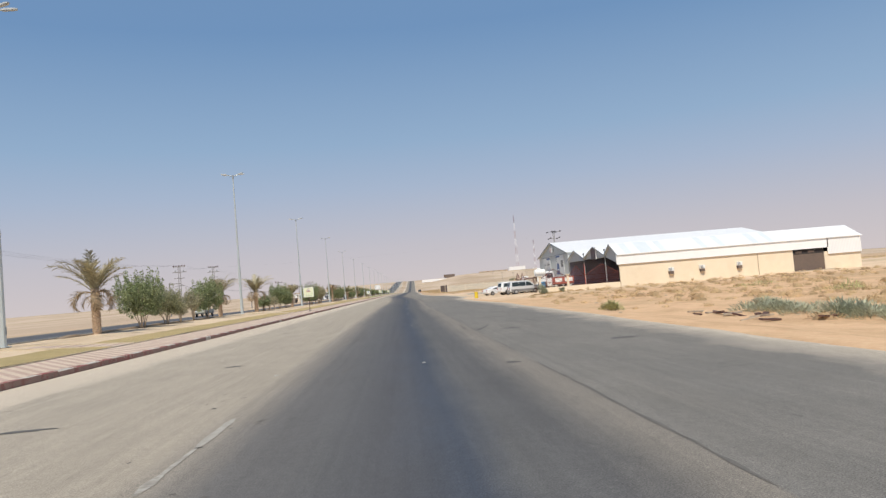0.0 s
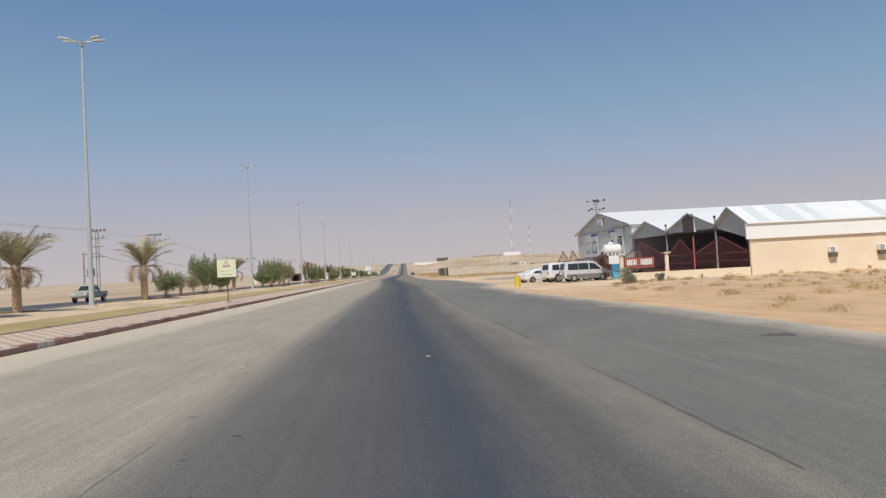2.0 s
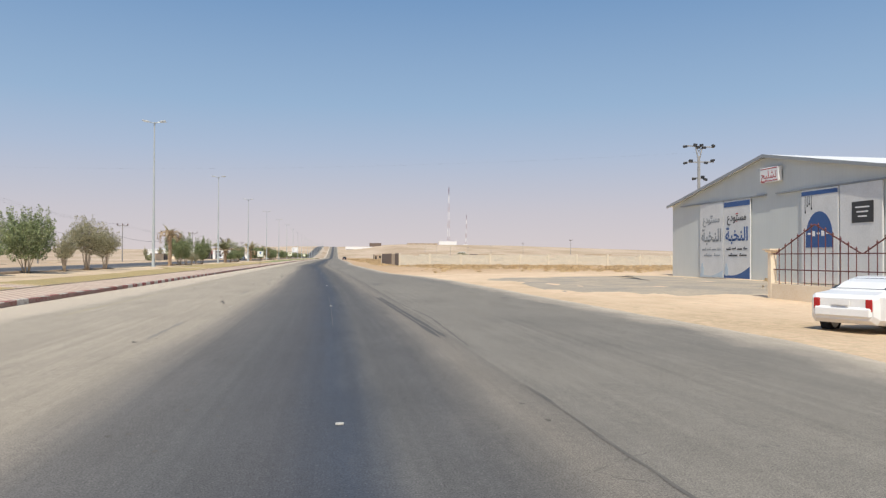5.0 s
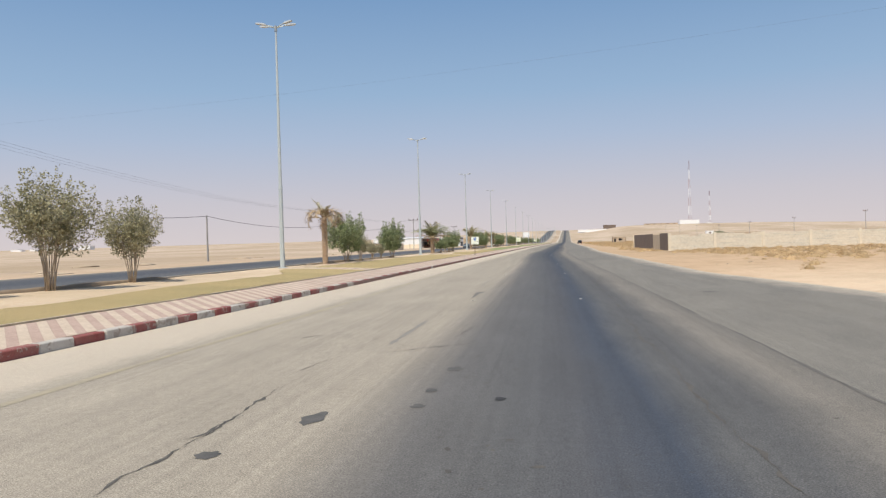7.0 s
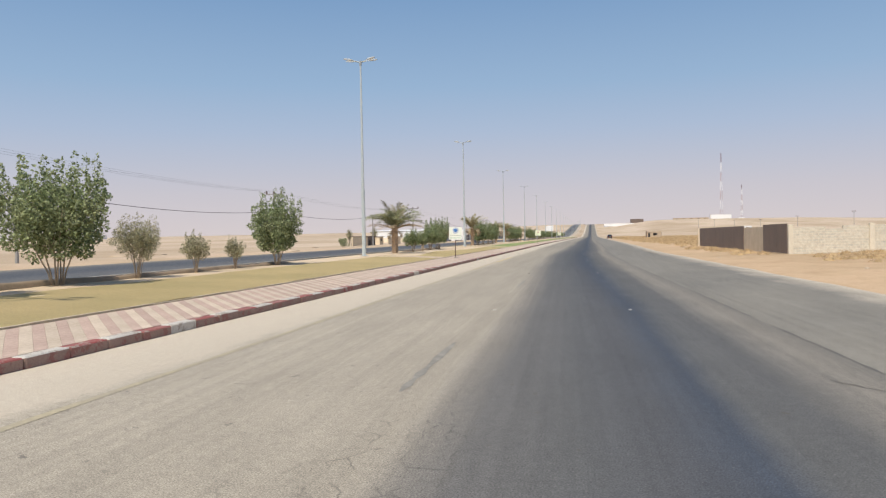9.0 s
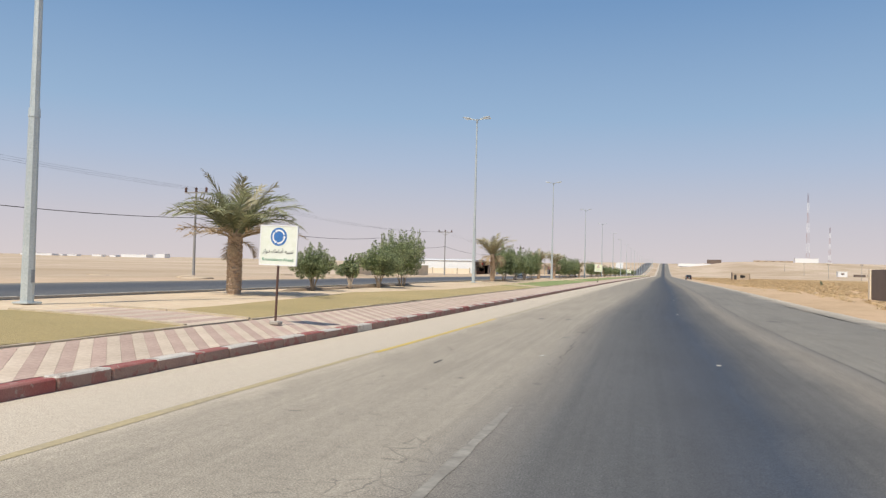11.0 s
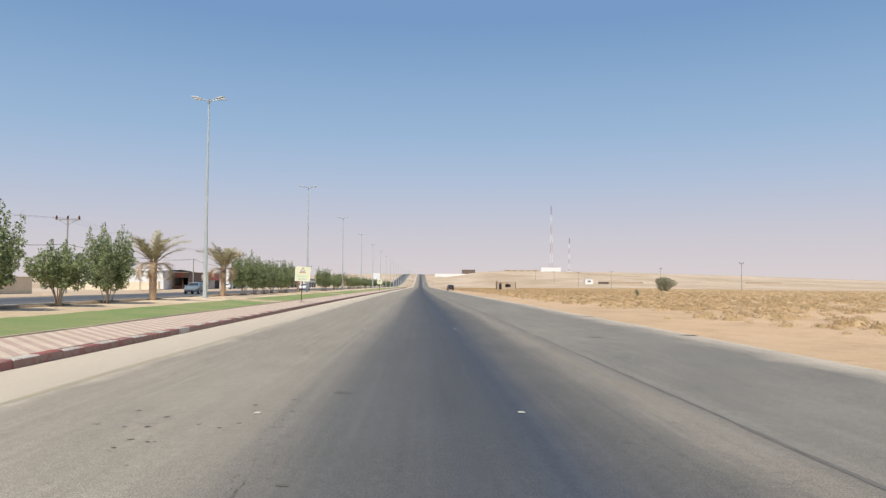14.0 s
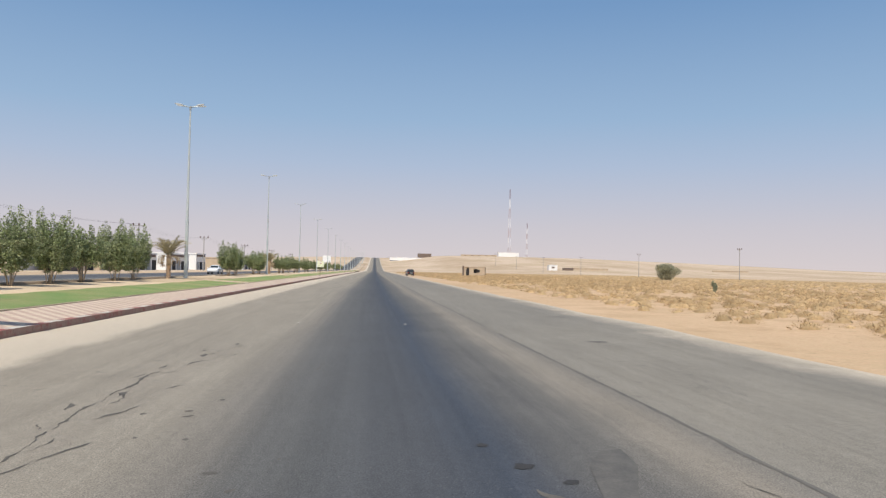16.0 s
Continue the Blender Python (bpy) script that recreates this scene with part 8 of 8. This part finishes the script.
    part("front_bumper", box(bmesh.new(), (nose[0] - 0.02, 0, nose[2] + 0.18), (0.16, nose[1] * 1.9, 0.26), bevel=0.05), M_CAR_GREY if lower else paint, t)
    for sd in (-1, 1):
        part("tail_light", box(bmesh.new(), (tail[0] + 0.02, sd * tail[1] * 0.86, tail[3] - 0.12), (0.08, 0.16, 0.3), bevel=0.015), M_TAIL, body)
        part("headlight", box(bmesh.new(), (nose[0] - 0.03, sd * nose[1] * 0.78, nose[3] - 0.08), (0.1, 0.28, 0.15), bevel=0.02), M_HEADLIGHT, body)
        xm = max((w[1] for w in windows), default=0.6)
        st = at(xm)
        part("mirror", box(bmesh.new(), (xm, sd * (st[1] + 0.1), st[3] + 0.08), (0.12, 0.2, 0.15), bevel=0.03), paint, body)
    part("number_plate", box(bmesh.new(), (tail[0] - 0.065, 0, tail[2] + 0.42), (0.012, 0.42, 0.13)), M_WHITE, body)
    for x in wheels:
        for sd in (-1, 1):
            _, w, f, *_ = at(x)
            bm = bmesh.new()
            tube(bm, (x, sd * (w - 0.02), radius + 0.02), (x, sd * (w + 0.004), radius + 0.02), radius * 1.08, radius * 1.08, 20)
            part("wheel_arch", bm, M_BLACK, body)
            wheel = new("wheel")
            wheel.parent, wheel.location = t, (x, sd * (w - 0.1), radius)
            bm = lathe(bmesh.new(), [(radius * 0.62, -0.11), (radius * 0.9, -0.115), (radius, -0.07), (radius, 0.07), (radius * 0.9, 0.115), (radius * 0.62, 0.11)], 24)
            bmesh.ops.rotate(bm, verts=bm.verts, cent=(0, 0, 0), matrix=Matrix.Rotation(radians(90), 3, "X"))
            part("tyre", bm, M_TYRE, wheel)
            bm = lathe(bmesh.new(), [(radius * 0.62, -0.116), (radius * 0.5, -0.10), (radius * 0.15, -0.122), (radius * 0.15, 0.122), (radius * 0.5, 0.10), (radius * 0.62, 0.116)], 12)
            bmesh.ops.rotate(bm, verts=bm.verts, cent=(0, 0, 0), matrix=Matrix.Rotation(radians(90), 3, "X"))
            part("rim", bm, M_RIM, wheel)
    for p, q, nm in rear if isinstance(rear, (list, tuple)) else ():
        screen(p, q, nm)
    return t


VAN = [(-2.38, 0.82, 0.40, 1.00, 1.08, 0.76), (-2.18, 0.87, 0.32, 1.10, 1.82, 0.72), (-1.9, 0.89, 0.30, 1.10, 1.92, 0.74), (0.2, 0.90, 0.30, 1.08, 1.93, 0.74), (0.7, 0.90, 0.30, 1.07, 1.84, 0.72), (1.1, 0.90, 0.30, 1.06, 1.58, 0.70), (1.62, 0.89, 0.30, 1.05, 1.17, 0.72), (2.1, 0.85, 0.32, 0.92, 0.97, 0.7), (2.34, 0.74, 0.38, 0.76, 0.80, 0.6)]
van = vehicle("van", VAN, (-1.45, 1.45), M_CAR_SILVER, "silver and grey passenger van parked nose to the fence", "van", 0.34, ((-2.02, -0.98, 0.06, 0.0), (-0.95, 0.05, 0.0, 0.0), (0.15, 1.3, 0.0, -0.55)), 0.42, ((1.6, 0.72, "windscreen"), (-2.37, -2.19, "rear_window")))
van.matrix_basis = pose(19.2, 108.6, ground_at(18.5, 108.6), 0, 0, 6)
SUV = [(-2.42, 0.88, 0.46, 1.05, 1.12, 0.82), (-2.24, 0.94, 0.4, 1.14, 1.80, 0.76), (-1.9, 0.95, 0.4, 1.14, 1.88, 0.76), (0.0, 0.96, 0.4, 1.13, 1.89, 0.76), (0.4, 0.96, 0.4, 1.12, 1.80, 0.75), (1.1, 0.95, 0.4, 1.12, 1.24, 0.78), (1.9, 0.93, 0.42, 1.04, 1.12, 0.78), (2.3, 0.88, 0.44, 0.95, 1.0, 0.74), (2.42, 0.8, 0.5, 0.85, 0.88, 0.7)]
SUV_GLASS = ((-2.08, -1.3, 0.1, 0.0), (-1.22, -0.35, 0.0, 0.0), (-0.27, 0.8, 0.0, -0.42))
SUV_ENDS = ((1.08, 0.42, "windscreen"), (-2.41, -2.25, "rear_window"))
suv = vehicle("off_road_car", SUV, (-1.45, 1.45), M_CAR_WHITE, "white off-road station car parked beside the van", "car", 0.40, SUV_GLASS, None, SUV_ENDS)
suv.matrix_basis = pose(18.35, 112.3, ground_at(17.8, 112.3), 0, 0, 14)
suv.scale = (1.05,) * 3
SEDAN = [(-2.25, 0.74, 0.42, 0.90, 0.93, 0.62), (-2.12, 0.84, 0.32, 0.97, 1.03, 0.68), (-1.65, 0.88, 0.28, 0.98, 1.10, 0.66), (-1.15, 0.89, 0.27, 0.96, 1.32, 0.62), (-0.6, 0.89, 0.26, 0.95, 1.44, 0.58), (0.0, 0.89, 0.26, 0.94, 1.46, 0.58), (0.45, 0.89, 0.26, 0.93, 1.38, 0.59), (1.3, 0.88, 0.28, 0.90, 0.98, 0.7), (2.0, 0.84, 0.32, 0.80, 0.82, 0.66), (2.25, 0.72, 0.4, 0.66, 0.68, 0.58)]
SEDAN_GLASS = ((-1.3, -0.4, 0.35, 0.0), (-0.35, 0.95, 0.0, -0.45))
SEDAN_ENDS = ((1.26, 0.47, "windscreen"), (-1.63, -0.7, "rear_window"))
sedan = vehicle("saloon_car", SEDAN, (-1.35, 1.35), M_CAR_WHITE, "white saloon car parked by the fence", "car", 0.32, SEDAN_GLASS, None, SEDAN_ENDS)
sedan.matrix_basis = pose(15.95, 115.4, ground_at(15.6, 115.0) - 0.03, 0, 0, 24)
LORRY = [(-2.9, 0.92, 0.75, 1.0, 1.03, 0.86), (0.55, 0.95, 0.7, 1.0, 1.03, 0.86), (0.6, 0.97, 0.5, 1.75, 2.75, 0.86), (0.9, 0.98, 0.5, 1.75, 2.95, 0.86), (1.7, 0.98, 0.5, 1.75, 2.95, 0.86), (1.95, 0.98, 0.5, 1.75, 2.75, 0.86), (2.25, 0.96, 0.5, 1.6, 1.75, 0.9), (2.4, 0.92, 0.5, 1.2, 1.3, 0.85)]
lorry = vehicle("lorry", LORRY, (-1.7, 1.55), M_CAR_WHITE, "white cab-over lorry parked inside the yard", "lorry", 0.42, ((0.95, 1.9, 0.0, -0.1),), None, ((2.23, 1.96, "windscreen"),))
lorry.matrix_basis = pose(25.0, 121.6, ground_at(25.0, 121.6), 0, 0, -84)
blue = vehicle("saloon_car", SEDAN, (-1.35, 1.35), M_CAR_BLUE, "blue-grey saloon car on the opposite carriageway", "car", 0.32, SEDAN_GLASS, None, SEDAN_ENDS)
blue.matrix_basis = pose(-28.2, 370.0, opposite_level(370.0), 0, 0, -90)
parked = vehicle("saloon_car", SEDAN, (-1.35, 1.35), M_CAR_WHITE, "white saloon car parked before the shops", "car", 0.32, SEDAN_GLASS, None, SEDAN_ENDS)
parked.matrix_basis = pose(-50.0, 474.0, 0.36, 0, 0, -80)
passing = copy_thing(parked, pose(-24.4, 437.0, opposite_level(437.0), 0, 0, -90))
tagged(passing, "white saloon car on the opposite carriageway")
black = vehicle("off_road_car", SUV, (-1.45, 1.45), M_CAR_BLACK, "black off-road car standing on the sandy shoulder", "car", 0.40, SUV_GLASS, None, SUV_ENDS)
black.matrix_basis = pose(11.6, 524.0, ground_at(11.6, 524.0), 0, 0, 95)
PICKUP = [(-2.5, 0.78, 0.55, 1.0, 1.02, 0.74), (-2.4, 0.84, 0.5, 1.05, 1.07, 0.78), (-0.55, 0.86, 0.45, 1.05, 1.07, 0.78), (-0.5, 0.86, 0.45, 1.05, 1.70, 0.66), (0.35, 0.86, 0.45, 1.05, 1.75, 0.66), (0.6, 0.86, 0.45, 1.05, 1.66, 0.64), (1.05, 0.86, 0.45, 1.06, 1.1, 0.72), (2.2, 0.82, 0.48, 1.0, 1.02, 0.7), (2.4, 0.74, 0.52, 0.92, 0.94, 0.66)]
pickup = vehicle("pickup_truck", PICKUP, (-1.5, 1.5), M_CAR_OLIVE, "dusty pale green pickup truck on the opposite carriageway", "pickup", 0.36, ((-0.4, 0.75, 0.0, -0.25),), None, ((1.03, 0.62, "windscreen"),))
pickup.matrix_basis = pose(-29.0, 112.5, opposite_level(112.5), 0, 0, -90)


# ---- scrub on the sand ----
def tuft(r, verts, faces, x, y, z, w, hgt, blades, thin=0.22, core=0.0):
    """A low rounded clump: short blades scattered over a dome, with a lumpy matted core of the given share."""
    if core:
        n, turn = len(verts), r.uniform(0, 6.283)
        for q, rise in ((1.05, -0.1), (0.82, 0.5), (0.46, 0.88)):
            for k in range(7):
                a, g = turn + 6.283 * k / 7 + r.uniform(-0.25, 0.25), q * w * 0.5 * core * r.uniform(0.72, 1.2)
                verts.append((x + g * math.cos(a), y + g * math.sin(a), z + hgt * core * rise * r.uniform(0.7, 1.15)))
        verts.append((x, y, z + hgt * core * r.uniform(0.85, 1.1)))
        for j in (0, 7):
            faces += [(n + j + k, n + j + (k + 1) % 7, n + j + 7 + (k + 1) % 7, n + j + 7 + k) for k in range(7)]
        faces += [(n + 14 + k, n + 14 + (k + 1) % 7, n + 21) for k in range(7)]
    for _ in range(blades):
        a, q = r.uniform(0, 6.283), math.sqrt(r.random())
        rise = math.sqrt(max(0.0, 1 - q * q)) * r.uniform(0.35, 1.0)
        c = Vector((x + math.cos(a) * q * w * 0.55, y + math.sin(a) * q * w * 0.55, z + rise * hgt * 0.8))
        lean = 0.3 + 1.0 * q + r.uniform(-0.3, 0.3)
        b = a + r.uniform(-0.9, 0.9)
        d = Vector((math.cos(b) * math.sin(lean), math.sin(b) * math.sin(lean), math.cos(lean)))
        ln = hgt * (r.uniform(0.16, 0.36) if core else r.uniform(0.2, 0.5))
        s = Vector((-math.sin(b + 0.6), math.cos(b + 0.6), r.uniform(-0.4, 0.4))) * ln * thin
        n = len(verts)
        verts += [tuple(c - d * ln * 0.5 - s * 0.5), tuple(c - d * ln * 0.5 + s * 0.5), tuple(c + s), tuple(c + d * ln * 0.5), tuple(c - s)]
        faces.append((n, n + 1, n + 2, n + 3, n + 4))


def scrub(name, material, label, seed, spots, thin=0.22, core=0.0):
    r = random.Random(seed)
    verts, faces = [], []
    for x, y, w, hgt, blades in spots(r):
        tuft(r, verts, faces, x, y, ground_at(x, y) - 0.02, w, hgt, blades, thin, core)
    return tagged(raw(name, verts, faces, material, flat=not core), label, "scrub", kind="stuff")


def dry_spots(r):
    # clumps gather in drifts and thin out by the road
    for _ in range(46000):
        y = r.uniform(4, 760)
        d = 2.5 + 150 * r.random() ** 1.6
        x = road_edge(y) + d + bend(y)
        if 97 < y < 162 and 12 < x < 68 or x > 14.5 and x < 81 and 237.5 < y < 285:
            continue
        keep = smooth(0.15, 0.52, noise.noise((x * 0.07, y * 0.045, 11.0)) * 0.5 + 0.5 + 0.2 * noise.noise((x * 0.3, y * 0.2, 3.0)))
        near = smooth(2.5, 9.0, d)
        if y < 97:
            near *= 0.35 * smooth(4, 14, d)
        elif y < 238:
            near *= 1.2 * smooth(165, 200, y) * smooth(5, 12, d)
        elif y < 300:
            near *= 0.7
        else:
            keep = max(keep, 0.6 * smooth(7, 13, d))
        if r.random() > keep * near:
            continue
        s = r.uniform(0.3, 1.05)
        far = smooth(30, 110, d)
        near_by = 1.0 if d < 45 else 0.0
        yield x, y, s * (1.35 + 0.8 * far), s * 0.45, int((44 + 48 * s) * (1 - 0.6 * far) * (1 + 0.9 * near_by))
    for x, y, s in ((14.2, 249.0, 0.9), (13.2, 252.0, 0.8), (13.6, 291.0, 1.0), (11.6, 262.5, 1.5), (12.2, 258.0, 1.2), (13.0, 176.0, 0.9), (14.5, 180.0, 1.0), (30.6, 143.6, 0.8), (23.6, 131.9, 1.3), (24.3, 132.4, 0.9), (14.8, 64.0, 0.8), (17.0, 67.5, 0.9), (20.0, 70.0, 0.8), (13.0, 55.0, 0.6)):
        yield x, y, s * 1.2, s * 0.5, 110


def weed_spots(r):
    for k in range(22):
        yield r.uniform(21.5, 60.0), 98.9 - abs(r.gauss(0, 0.9)), 0.7, r.uniform(0.3, 0.6), 26
    for k in range(46):
        yield r.uniform(19.0, 25.5), 98.5 - abs(r.gauss(0, 0.6)), 0.9, r.uniform(0.16, 0.34), 60


scrub("dry_scrub", M_SCRUB, "straw-coloured dry desert scrub in scattered clumps", 5, dry_spots, 0.1, 0.58)
scrub("wall_weeds", M_SCRUB, "dry weeds along the foot of the beige wall", 6, weed_spots)
scrub("green_scrub", M_SCRUB_GREEN, "low grey-green desert shrubs", 8, lambda r: ((x + r.gauss(0, 0.8), y + r.gauss(0, 0.8), 1.5, r.uniform(0.45, 0.8), 110) for x, y, n in ((26.5, 38.0, 4), (31.0, 60.0, 3)) for _ in range(n)), 0.08)
scrub("green_tussock", M_SCRUB_GREEN, "one yellow-green grass tussock on the sand by the road", 9, lambda r: ((12.2 + dx, 37.2 + dy, 0.85, s, 420) for dx, dy, s in ((0.0, 0.0, 0.78), (0.3, 0.2, 0.6), (-0.3, -0.1, 0.55))), 0.05)



def saltbush_spots(r):
    for k in range(12):
        f = k / 11
        yield 16.4 + r.gauss(0, 0.45), 30.2 - 4.6 * f, 1.3, r.uniform(0.5, 0.78) * (1.0 - 0.35 * f), 400
    for k in range(16):
        f = k / 15
        yield 16.6 + 0.6 * f + r.gauss(0, 0.5), 24.0 - 4.8 * f, 1.4, r.uniform(0.5, 0.8), 420


scrub("saltbush", M_SALTBUSH, "low blue-green desert shrubs behind the debris heap", 14, saltbush_spots, 0.06)


def twig_spots(r):
    for _ in range(460):
        y = r.uniform(14, 97)
        x = road_edge(y) + 3.5 + 44 * r.random() ** 1.1
        s = r.uniform(0.35, 1.0)
        if noise.noise((x * 0.11, y * 0.09, 2.0)) > -0.05 and (y < 62 or x > 30) and r.random() < smooth(14, 24, x) + 0.15:
            yield x, y, s * 1.5, s * 0.5, int(90 + 160 * s)


scrub("twig_scrub", M_TWIG, "low brown domes of dry twigs on the sand", 12, twig_spots, 0.07, 0.6)


def bush(x, y, w, hgt, seed, material, label):
    r = random.Random(seed)
    t = thing("bush", (x, y, ground_at(x, y) - 0.03), label, "bush", "bushes")
    lumps, bm = [], bmesh.new()
    for k in range(14):
        a, q = r.uniform(0, 6.283), math.sqrt(r.random()) * w * 0.36
        px, py, pz = q * math.cos(a), q * math.sin(a), hgt * r.uniform(0.12, 0.72)
        lumps.append((px, py, pz, w * 0.23, w * 0.23, hgt * 0.25))
        chain(bm, [(0, 0, 0), (px * 0.5, py * 0.5, pz * 0.6), (px, py, pz)], [0.04, 0.025, 0.01], 4)
    part("stems", bm, M_BARK, t)
    raw("foliage", *leaf_cloud(lumps, int(420 * w + 500) * (2 if w > 4 else 3), 0.26 if w > 4 else 0.09, seed), material, t)
    return t


M_SAGE = leafy("grey_green_leaves", (0.29, 0.305, 0.205), (0.37, 0.38, 0.26), 0.3, 0.7)
bush(20.1, 98.2, 1.5, 1.5, 31, M_SAGE, "dusty green bush beside the gate pillar")
bush(22.6, 97.7, 0.8, 0.75, 32, M_SAGE, "small dusty green bush at the foot of the wall")
bush(75.6, 498.0, 7.2, 4.7, 33, M_BUSH, "large rounded green desert bush on the plain")
bush(31.0, 381.5, 0.5, 1.25, 37, M_SAGE, "small dark thorny shrub among the dry scrub")
bush(-50.3, 327.6, 2.3, 2.0, 35, M_LEAF, "green bush at the end of the yard wall")
for x, y, s in ((-57.0, 352.0, 1.25), (-57.0, 374.0, 1.5)):
    ob = copy_thing(TREES["bare"], pose(x, y, 0.35))
    ob.scale = (s * 0.8, s * 0.8, s * 1.35)
    tagged(ob, "tall thin-leaved tree behind the yard wall")

# heap of broken timber and soil on the sand
heap = thing("debris_heap", (14.6, 27.4, ground_at(14.6, 27.4)), "dark heap of broken planks and soil on the sand", "debris heap")
r = random.Random(3)
for k in range(16):
    m = pose(r.gauss(0, 0.45), r.gauss(0, 2.4), r.uniform(0.0, 0.1), r.uniform(-12, 12), r.uniform(-12, 12), r.uniform(0, 180))
    part("plank", box(bmesh.new(), (0, 0, 0), (r.uniform(0.3, 0.9), r.uniform(0.1, 0.3), 0.06), m), M_RUST if k % 3 else M_BARK, heap)
for n in range(40):
    rr = random.Random(300 + n)
    y = rr.uniform(10, 330)
    x = road_edge(y) + rr.uniform(1.0, 12.0)
    if 97 < y < 160 and x > 12:
        continue
    bm = bmesh.new()
    bmesh.ops.create_icosphere(bm, subdivisions=1, radius=rr.uniform(0.05, 0.16))
    for v in bm.verts:
        v.co *= 1 + 0.5 * noise.noise(v.co * 9 + Vector((n, 0, 0)))
        v.co.z *= 0.6
    ob = part("stone", bm, M_HUT)
    ob.location = (x, y, ground_at(x, y) + 0.02)
    tagged(ob, "small loose stone on the sand", "stone", "loose stones")

# nearest kerb stones and paving bands, one by one
stone_mesh = [kerbstone_mesh(M_KERB_RED, False), kerbstone_mesh(M_KERB_WHITE, False), kerbstone_mesh(M_KERB_RED, True), kerbstone_mesh(M_KERB_WHITE, True)]
for n in range(STONE_FROM, STONE_TO):
    ob = share("kerbstone", stone_mesh[n % 2 + (0 if 138 <= n < 167 or n % 11 == 4 else 2)], kerb, pose(KERB_X - 0.13 + RNG.uniform(-0.012, 0.012), n + 0.5, hill(KERB_X, n) + RNG.uniform(-0.012, 0.008), RNG.uniform(-0.5, 0.5), RNG.uniform(-1, 1), RNG.uniform(-0.5, 0.5)))
strip_mesh = [band_mesh(M_PAVE_PINK), band_mesh(M_PAVE_CREAM)]
i, y = 0, -40.0
while y < BAND_TO:
    if y >= BAND_FROM:
        share("paving_band", strip_mesh[i % 2], pavement, pose(0, y, RNG.uniform(-0.003, 0.003)))
    i, y = i + 1, y + BAND
